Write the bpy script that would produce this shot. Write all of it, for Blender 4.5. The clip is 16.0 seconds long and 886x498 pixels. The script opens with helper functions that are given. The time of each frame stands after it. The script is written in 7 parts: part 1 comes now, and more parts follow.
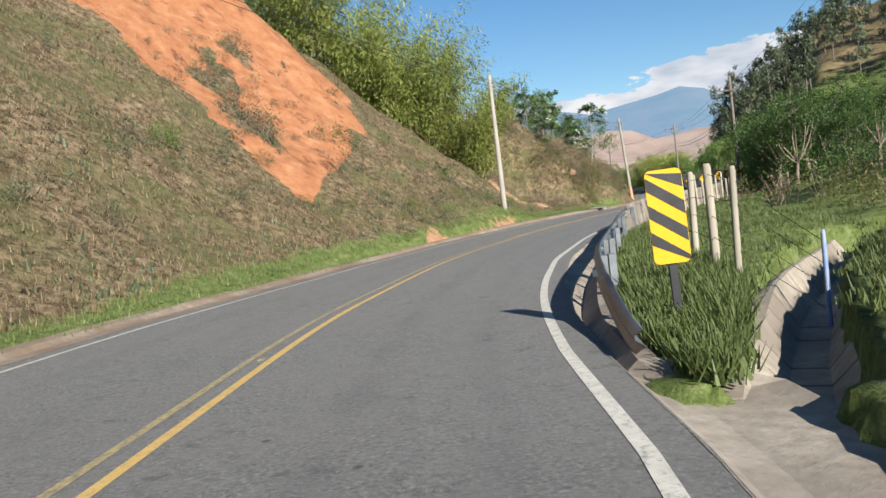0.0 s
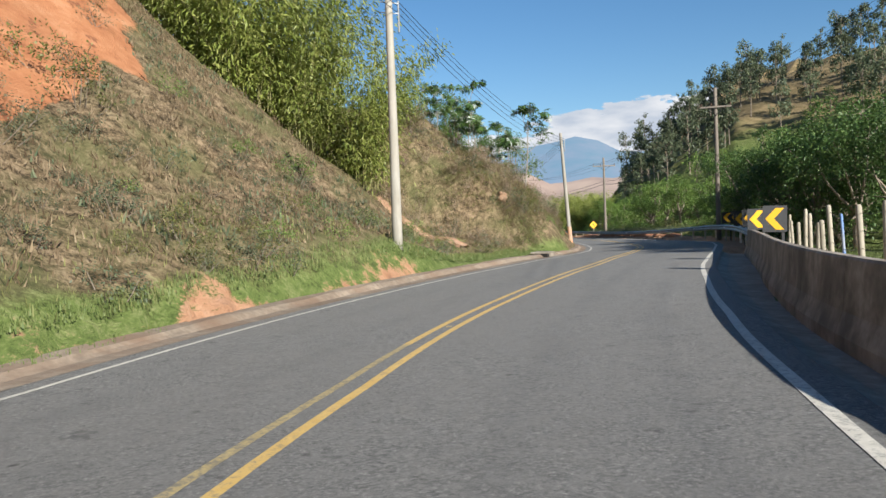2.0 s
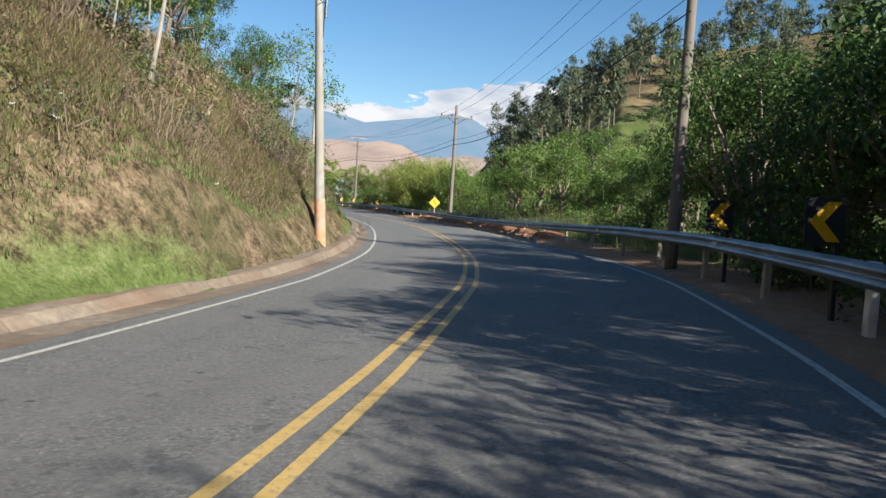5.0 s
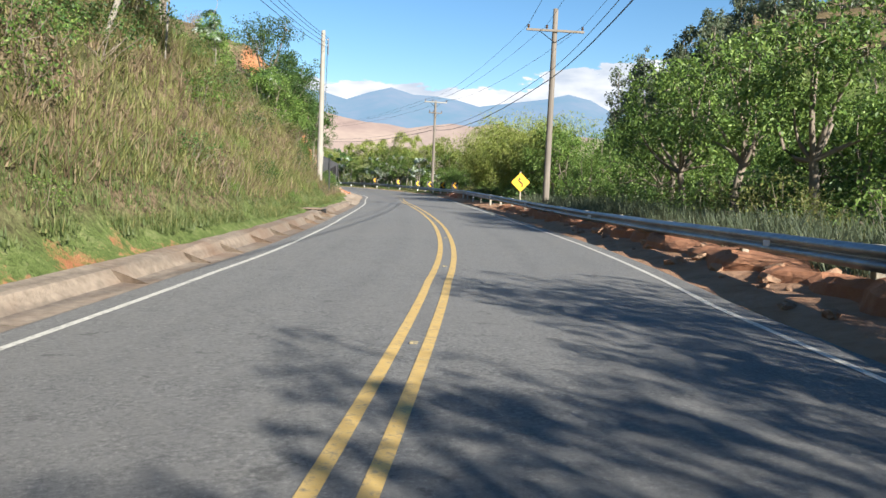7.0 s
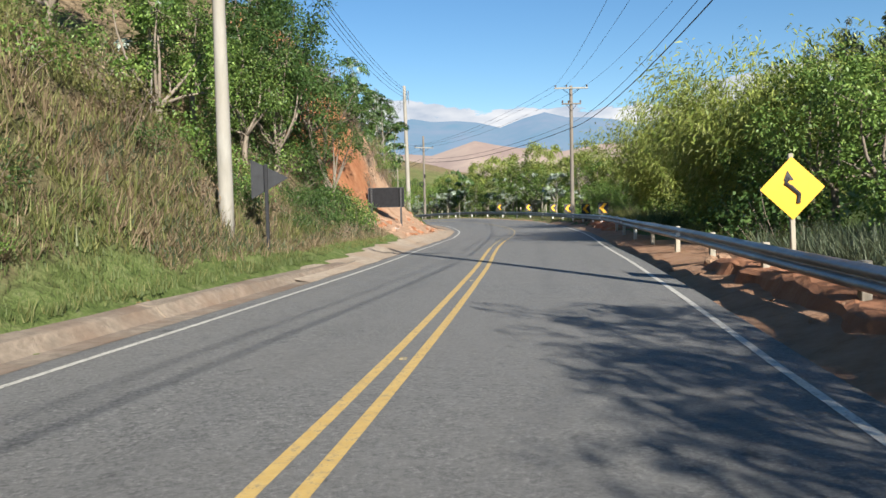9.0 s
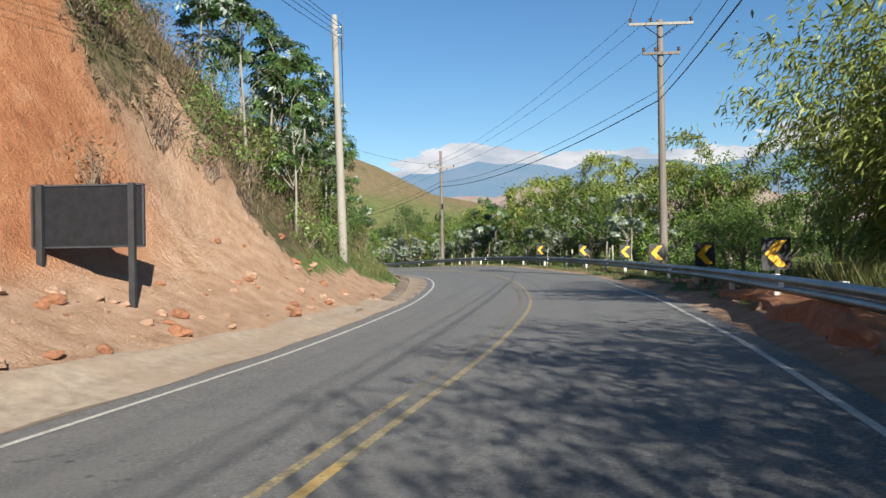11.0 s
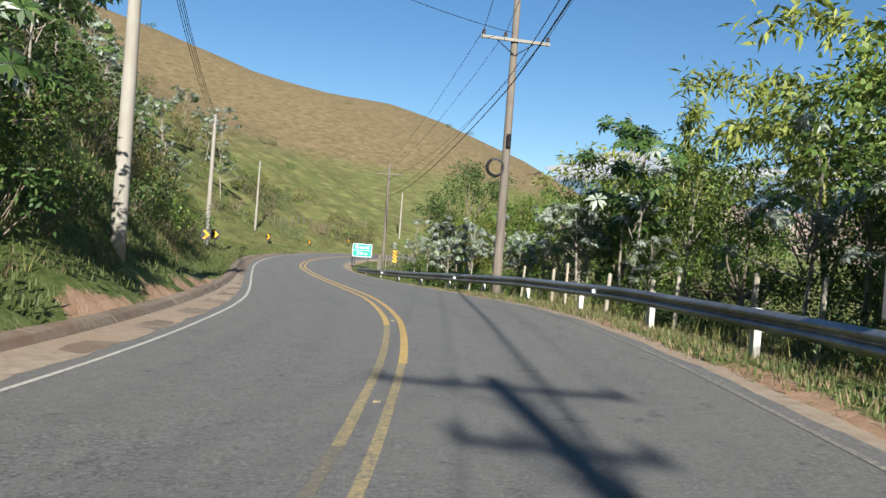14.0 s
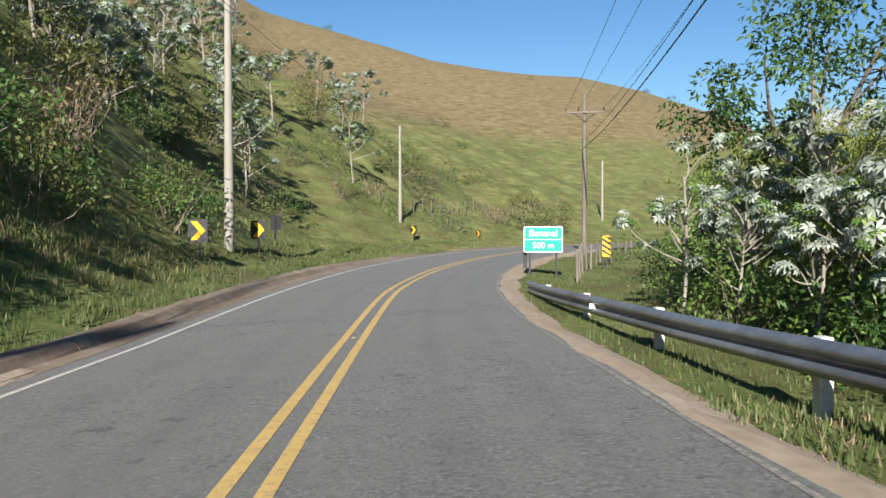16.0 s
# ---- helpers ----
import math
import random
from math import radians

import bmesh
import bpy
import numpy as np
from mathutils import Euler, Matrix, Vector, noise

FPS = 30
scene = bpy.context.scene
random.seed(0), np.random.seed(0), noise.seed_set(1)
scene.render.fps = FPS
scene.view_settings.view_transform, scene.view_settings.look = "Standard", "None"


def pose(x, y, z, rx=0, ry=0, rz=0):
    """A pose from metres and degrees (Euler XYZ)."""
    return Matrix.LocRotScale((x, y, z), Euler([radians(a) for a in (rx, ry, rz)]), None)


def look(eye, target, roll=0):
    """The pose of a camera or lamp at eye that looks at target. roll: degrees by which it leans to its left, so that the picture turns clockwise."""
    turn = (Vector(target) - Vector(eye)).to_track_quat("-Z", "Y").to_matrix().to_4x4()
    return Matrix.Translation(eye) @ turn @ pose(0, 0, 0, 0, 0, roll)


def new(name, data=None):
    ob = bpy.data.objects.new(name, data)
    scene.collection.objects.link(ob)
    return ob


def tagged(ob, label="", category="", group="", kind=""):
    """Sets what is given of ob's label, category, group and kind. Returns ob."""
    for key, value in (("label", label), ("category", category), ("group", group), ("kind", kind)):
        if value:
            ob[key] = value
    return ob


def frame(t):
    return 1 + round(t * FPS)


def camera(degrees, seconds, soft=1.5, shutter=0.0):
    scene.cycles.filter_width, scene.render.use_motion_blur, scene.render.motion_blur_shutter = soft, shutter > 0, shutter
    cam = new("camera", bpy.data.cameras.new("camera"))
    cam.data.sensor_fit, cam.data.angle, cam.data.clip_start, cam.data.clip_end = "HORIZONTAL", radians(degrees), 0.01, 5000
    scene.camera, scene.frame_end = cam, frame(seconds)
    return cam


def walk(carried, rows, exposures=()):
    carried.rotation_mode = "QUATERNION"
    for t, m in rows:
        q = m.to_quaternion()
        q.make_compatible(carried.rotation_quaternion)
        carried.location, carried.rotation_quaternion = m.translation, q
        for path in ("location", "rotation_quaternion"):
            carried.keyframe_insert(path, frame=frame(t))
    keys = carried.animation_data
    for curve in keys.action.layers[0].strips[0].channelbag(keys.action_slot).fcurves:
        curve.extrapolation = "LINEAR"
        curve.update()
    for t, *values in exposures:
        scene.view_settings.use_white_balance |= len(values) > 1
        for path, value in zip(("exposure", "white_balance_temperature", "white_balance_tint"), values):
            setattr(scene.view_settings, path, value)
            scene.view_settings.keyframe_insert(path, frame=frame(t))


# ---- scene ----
cam = camera(59.76, 16.0, soft=1.5)
PATH = [
    (0.0, -24.104, -3.595, 1.398, 87.114, 6.920, -15.546),
    (0.5, -22.781, 1.434, 1.307, 87.387, 5.284, -15.319),
    (1.0, -21.198, 6.442, 1.254, 88.068, 4.230, -16.795),
    (1.5, -19.263, 11.422, 1.295, 88.655, 3.231, -19.799),
    (2.0, -16.841, 16.202, 1.338, 88.769, 2.068, -23.438),
    (2.5, -13.963, 20.709, 1.368, 88.777, 1.574, -26.801),
    (3.0, -10.698, 24.929, 1.411, 88.587, 1.298, -29.270),
    (3.5, -7.261, 29.010, 1.432, 88.234, 0.271, -31.337),
    (4.0, -3.737, 33.021, 1.434, 87.825, -1.193, -32.759),
    (4.5, -0.234, 37.079, 1.453, 87.242, -2.603, -33.461),
    (4.7, 1.159, 38.672, 1.492, 86.964, -3.336, -33.531),
    (5.75, 10.020, 49.620, 1.430, 86.050, -3.250, -31.250),
    (6.8, 18.190, 61.609, 1.390, 85.247, -2.304, -25.856),
    (7.0, 19.744, 64.024, 1.392, 85.126, -2.455, -24.451),
    (7.5, 23.243, 70.151, 1.405, 85.475, -1.966, -21.199),
    (8.0, 26.568, 76.331, 1.428, 86.225, -0.743, -18.552),
    (8.2, 27.793, 78.711, 1.430, 86.437, -0.426, -17.613),
    (10.3, 38.591, 105.650, 1.362, 88.207, 2.852, -6.579),
    (10.5, 39.634, 108.354, 1.352, 88.530, 2.579, -6.523),
    (11.0, 42.112, 115.319, 1.381, 90.236, 0.958, -7.833),
    (11.5, 44.461, 122.340, 1.394, 91.928, -0.650, -9.604),
    (12.0, 46.608, 129.440, 1.396, 92.457, -1.935, -9.563),
    (12.5, 48.514, 136.599, 1.402, 92.071, -2.638, -7.705),
    (13.0, 50.043, 143.786, 1.411, 91.395, -3.497, -4.549),
    (13.5, 51.044, 150.946, 1.441, 90.798, -4.065, -0.683),
    (14.0, 51.394, 158.097, 1.466, 90.132, -4.286, 3.310),
    (14.5, 51.194, 165.188, 1.476, 89.696, -4.364, 7.103),
    (15.0, 50.442, 172.229, 1.464, 89.190, -3.744, 10.872),
    (15.5, 49.150, 179.193, 1.395, 88.866, -2.050, 14.711),
    (16.0, 47.429, 186.042, 1.258, 88.897, 0.079, 17.883),
]
walk(cam, [(t, pose(x, y, z, rx, ry, rz)) for t, x, y, z, rx, ry, rz in PATH],
     [(0.0, 1.05), (4.6, 1.1), (6.8, 1.4), (8.2, 1.24), (10.3, 1.04), (12.0, 0.94), (13.5, 0.97), (14.5, 1.04), (16.0, 1.07)])

# ---- daylight: low sun behind the walk, clear sky ----
SUN_EL, SUN_AZ = radians(26.0), math.atan2(0.174, -0.985)
world = bpy.data.worlds.new("sky")
scene.world = world
world.use_nodes = True
_wn = world.node_tree
_sky = _wn.nodes.new("ShaderNodeTexSky")
_sky.sky_type = 'NISHITA'
_sky.sun_disc = False
_sky.sun_elevation, _sky.sun_rotation = SUN_EL, SUN_AZ
_sky.air_density, _sky.dust_density, _sky.ozone_density = 1.0, 0.1, 3.0
_bg = _wn.nodes["Background"]
_bg.inputs["Strength"].default_value = 0.047
_hs = _wn.nodes.new("ShaderNodeHueSaturation")
_hs.inputs["Saturation"].default_value, _hs.inputs["Value"].default_value = 1.2, 1.28
_wn.links.new(_sky.outputs[0], _hs.inputs["Color"])
_wn.links.new(_hs.outputs[0], _bg.inputs[0])
_sd = bpy.data.lights.new("sun", 'SUN')
_sd.energy, _sd.angle, _sd.color = 5.0, radians(0.6), (1.0, 0.965, 0.885)
sun = new("sun", _sd)
sun.matrix_world = look(Vector((math.sin(SUN_AZ) * math.cos(SUN_EL), math.cos(SUN_AZ) * math.cos(SUN_EL), math.sin(SUN_EL))) * 100, (0, 0, 0))

# ---- materials ----
def nodes_of(name):
    m = bpy.data.materials.new(name)
    m.use_nodes = True
    nt = m.node_tree
    return m, nt, nt.nodes["Principled BSDF"]


def nd(nt, kind, ins=None, **props):
    n = nt.nodes.new(kind)
    for k, v in props.items():
        setattr(n, k, v)
    for k, v in (ins or {}).items():
        if isinstance(v, bpy.types.NodeSocket):
            nt.links.new(v, n.inputs[k])
        else:
            n.inputs[k].default_value = v
    return n


def ramp(nt, fac, stops):
    r = nt.nodes.new("ShaderNodeValToRGB")
    el = r.color_ramp.elements
    while len(el) < len(stops):
        el.new(0.5)
    for e, (p, c) in zip(el, stops):
        e.position, e.color = p, (*c, 1)
    nt.links.new(fac, r.inputs[0])
    return r.outputs[0]


def tex(nt, scale, detail=6, rough=0.6, stretch=None, obj=True):
    tc = nt.nodes.new("ShaderNodeTexCoord")
    v = tc.outputs["Object"]
    if stretch:
        mp = nd(nt, "ShaderNodeMapping", {"Vector": v, "Scale": stretch})
        v = mp.outputs[0]
    return nd(nt, "ShaderNodeTexNoise", {"Vector": v, "Scale": scale, "Detail": detail, "Roughness": rough}).outputs[0]


def mixc(nt, fac, a, b, mode='MIX'):
    n = nt.nodes.new("ShaderNodeMix")
    n.data_type, n.blend_type = 'RGBA', mode
    for sock, v in ((n.inputs[0], fac), (n.inputs[6], a), (n.inputs[7], b)):
        if isinstance(v, bpy.types.NodeSocket):
            nt.links.new(v, sock)
        else:
            sock.default_value = v if isinstance(v, float) else (*v, 1)
    return n.outputs[2]


def bump(nt, bs, h, strength=0.4, dist=0.02):
    b = nd(nt, "ShaderNodeBump", {"Height": h, "Strength": strength, "Distance": dist})
    nt.links.new(b.outputs[0], bs.inputs["Normal"])


def surface(name, c1, c2, scale, rough=0.8, metal=0.0, c3=None, big=0.6, bumpy=0.3, bscale=None, bdist=0.02, stretch=None, spec=0.4):
    """Two-scale surface: fine grain from c1 to c2, large stains towards c3."""
    m, nt, bs = nodes_of(name)
    fine = tex(nt, scale, 8, 0.65, stretch)
    col = ramp(nt, fine, [(0.3, c1), (0.7, c2)])
    if c3:
        large = tex(nt, big, 4, 0.6)
        col = mixc(nt, ramp(nt, large, [(0.42, (0, 0, 0)), (0.66, (1, 1, 1))]), col, c3)
    inf = nt.nodes.new("ShaderNodeObjectInfo")
    hs = nd(nt, "ShaderNodeHueSaturation", {"Color": col})
    nt.links.new(nd(nt, "ShaderNodeMapRange", {"Value": inf.outputs["Random"], "To Min": 0.88, "To Max": 1.12}).outputs[0], hs.inputs["Value"])
    nt.links.new(hs.outputs[0], bs.inputs["Base Color"])
    bs.inputs["Roughness"].default_value = rough
    bs.inputs["Metallic"].default_value = metal
    bs.inputs["Specular IOR Level"].default_value = spec
    if bumpy:
        bump(nt, bs, tex(nt, bscale or scale * 2, 8, 0.7, stretch), bumpy, bdist)
    return m


def leafy(name, c1, c2, c3, trans=0.34, rough=0.5):
    """Leaves: colour varies leaf by leaf and thing by thing, some light comes through."""
    m, nt, bs = nodes_of(name)
    geo = nt.nodes.new("ShaderNodeNewGeometry")
    inf = nt.nodes.new("ShaderNodeObjectInfo")
    col = ramp(nt, geo.outputs["Random Per Island"], [(0.0, c1), (0.55, c2), (1.0, c3)])
    patch = tex(nt, 0.5, 3, 0.5)
    col = mixc(nt, ramp(nt, patch, [(0.35, (0, 0, 0)), (0.7, (0.6, 0.6, 0.6))]), col, c2)
    hsv = nd(nt, "ShaderNodeHueSaturation", {"Color": col, "Hue": 0.5, "Saturation": 1.0})
    nt.links.new(nd(nt, "ShaderNodeMapRange", {"Value": inf.outputs["Random"], "To Min": 0.75, "To Max": 1.25}).outputs[0], hsv.inputs["Value"])
    col = hsv.outputs[0]
    nt.links.new(col, bs.inputs["Base Color"])
    bs.inputs["Roughness"].default_value = rough
    bs.inputs["Specular IOR Level"].default_value = 0.35
    tr = nd(nt, "ShaderNodeBsdfTranslucent", {"Color": col})
    mx = nd(nt, "ShaderNodeMixShader", {0: trans, 1: bs.outputs[0], 2: tr.outputs[0]})
    nt.links.new(mx.outputs[0], nt.nodes["Material Output"].inputs[0])
    return m


def asphalt_material():
    """Worn chip seal: stone grain, blotches of bitumen, polished wheel tracks, patched spots."""
    m, nt, bs = nodes_of("asphalt")
    grain = tex(nt, 26, 8, 0.85)
    col = ramp(nt, grain, [(0.36, (0.04, 0.04, 0.041)), (0.46, (0.110, 0.107, 0.102)), (0.54, (0.172, 0.167, 0.157)), (0.64, (0.34, 0.33, 0.305))])
    mott = tex(nt, 4.5, 7, 0.75)
    col = mixc(nt, ramp(nt, mott, [(0.46, (0, 0, 0)), (0.58, (0.5, 0.5, 0.5))]), col, (0.190, 0.184, 0.172))
    large = tex(nt, 0.22, 6, 0.65)
    col = mixc(nt, ramp(nt, large, [(0.38, (0, 0, 0)), (0.66, (0.6, 0.6, 0.6))]), col, (0.168, 0.160, 0.148))
    attr = nt.nodes.new("ShaderNodeAttribute")
    attr.attribute_name = "wear"
    wob = nd(nt, "ShaderNodeMath", {0: attr.outputs["Fac"], 1: tex(nt, 0.7, 6, 0.75)}, operation='MULTIPLY')
    col = mixc(nt, ramp(nt, wob.outputs[0], [(0.18, (0, 0, 0)), (0.62, (0.8, 0.8, 0.8))]), col, (0.068, 0.068, 0.070))
    spots = tex(nt, 2.6, 5, 0.7)
    col = mixc(nt, ramp(nt, spots, [(0.62, (0, 0, 0)), (0.67, (0.6, 0.6, 0.6))]), col, (0.06, 0.058, 0.056))
    vor = nd(nt, "ShaderNodeTexVoronoi", {"Vector": nt.nodes.new("ShaderNodeTexCoord").outputs["Object"], "Scale": 1.1}).outputs[0]
    col = mixc(nt, ramp(nt, vor, [(0.02, (0.85, 0.85, 0.85)), (0.05, (0, 0, 0))]), col, (0.04, 0.038, 0.036))
    nt.links.new(col, bs.inputs["Base Color"])
    bs.inputs["Roughness"].default_value = 0.8
    bs.inputs["Specular IOR Level"].default_value = 0.35
    bump(nt, bs, grain, 1.0, 0.012)
    return m


def paint_material(name, c1, c2, worn=0.52):
    m, nt, bs = nodes_of(name)
    n = tex(nt, 9, 8, 0.75)
    col = ramp(nt, n, [(0.3, c1), (0.62, c2)])
    col = mixc(nt, ramp(nt, tex(nt, 18, 8, 0.8), [(worn, (0, 0, 0)), (worn + 0.16, (0.85, 0.85, 0.85))]), col, (0.10, 0.098, 0.092))
    nt.links.new(col, bs.inputs["Base Color"])
    bs.inputs["Roughness"].default_value = 0.7
    bump(nt, bs, tex(nt, 55, 5, 0.7), 0.3, 0.004)
    return m


def ground_material():
    """One ground: dry hill grass, green verge, red soil where the banks are cut, by a map of each."""
    m, nt, bs = nodes_of("ground")
    def attr(n):
        a = nt.nodes.new("ShaderNodeAttribute")
        a.attribute_name = n
        return a.outputs["Fac"]
    fine = nd(nt, "ShaderNodeMath", {0: nd(nt, "ShaderNodeMath", {0: tex(nt, 16.0, 5, 0.7), 1: 0.55}, operation='MULTIPLY').outputs[0], 1: nd(nt, "ShaderNodeMath", {0: tex(nt, 3.0, 10, 0.72), 1: 0.275}, operation='SUBTRACT').outputs[0]}, operation='ADD').outputs[0]
    mid = tex(nt, 0.35, 6, 0.6)
    dry = ramp(nt, fine, [(0.38, (0.04, 0.030, 0.018)), (0.5, (0.15, 0.108, 0.064)), (0.66, (0.29, 0.215, 0.135))])
    dry = mixc(nt, ramp(nt, mid, [(0.42, (0, 0, 0)), (0.62, (0.7, 0.7, 0.7))]), dry, (0.085, 0.092, 0.036))
    grn = ramp(nt, fine, [(0.3, (0.055, 0.08, 0.022)), (0.5, (0.11, 0.145, 0.042)), (0.7, (0.20, 0.215, 0.09))])
    red = ramp(nt, tex(nt, 1.1, 12, 0.72), [(0.30, (0.20, 0.078, 0.040)), (0.42, (0.30, 0.125, 0.060)), (0.54, (0.36, 0.160, 0.078)), (0.70, (0.43, 0.225, 0.125))])
    # Crevice shade is painted into the red soil as dark red-brown noise patches.
    crev_shade = tex(nt, 0.8, 9, 0.7, (1, 1, 0.45))
    red = mixc(nt, ramp(nt, crev_shade, [(0.36, (0.8, 0.8, 0.8)), (0.41, (0, 0, 0))]), red, (0.13, 0.05, 0.03))
    red = mixc(nt, nd(nt, "ShaderNodeMath", {0: attr("pale"), 1: 0.85}, operation='MULTIPLY').outputs[0], red, ramp(nt, tex(nt, 2.1, 9, 0.7), [(0.3, (0.25, 0.155, 0.095)), (0.5, (0.39, 0.26, 0.17)), (0.72, (0.50, 0.36, 0.26))]))
    lush = nd(nt, "ShaderNodeMath", {0: attr("lush"), 1: nd(nt, "ShaderNodeMath", {0: tex(nt, 0.03, 6, 0.6), 1: 0.5}, operation='SUBTRACT').outputs[0]}, operation='ADD').outputs[0]
    pn = tex(nt, 0.45, 11, 0.78)
    brown = ramp(nt, pn, [(0.36, (0.10, 0.078, 0.04)), (0.5, (0.20, 0.15, 0.08)), (0.66, (0.29, 0.215, 0.12))])
    lawn = ramp(nt, pn, [(0.34, (0.07, 0.085, 0.03)), (0.5, (0.135, 0.15, 0.052)), (0.68, (0.22, 0.215, 0.09))])
    past = mixc(nt, ramp(nt, lush, [(0.3, (0, 0, 0)), (0.7, (1, 1, 1))]), brown, lawn)
    terr = nd(nt, "ShaderNodeTexNoise", {"Vector": nd(nt, "ShaderNodeMapping", {"Vector": nt.nodes.new("ShaderNodeTexCoord").outputs["Object"], "Scale": (0.16, 0.16, 1.5)}).outputs[0], "Scale": 1.6, "Detail": 5.0}).outputs[0]
    past = mixc(nt, ramp(nt, terr, [(0.48, (0, 0, 0)), (0.6, (0.6, 0.6, 0.6))]), past, (0.12, 0.095, 0.045))
    wob = nd(nt, "ShaderNodeMath", {0: mid, 1: 0.5}, operation='SUBTRACT').outputs[0]
    def edge(n, lo, hi, k=0.9):
        w = nd(nt, "ShaderNodeMath", {0: wob, 1: k}, operation='MULTIPLY').outputs[0]
        f = nd(nt, "ShaderNodeMath", {0: fine, 1: 0.5}, operation='SUBTRACT').outputs[0]
        a = nd(nt, "ShaderNodeMath", {0: attr(n), 1: w}, operation='ADD').outputs[0]
        a = nd(nt, "ShaderNodeMath", {0: a, 1: f}, operation='ADD').outputs[0]
        return ramp(nt, a, [(lo, (0, 0, 0)), (hi, (1, 1, 1))])
    col = mixc(nt, edge("green", 0.35, 0.65), dry, grn)
    col = mixc(nt, edge("pasture", 0.35, 0.65, 0.5), col, past)
    col = mixc(nt, edge("soil", 0.42, 0.56), col, red)
    nt.links.new(col, bs.inputs["Base Color"])
    bs.inputs["Roughness"].default_value = 0.95
    bs.inputs["Specular IOR Level"].default_value = 0.1
    bump(nt, bs, nd(nt, "ShaderNodeMath", {0: fine, 1: tex(nt, 9, 6, 0.7)}, operation='ADD').outputs[0], 0.75, 0.07)
    return m


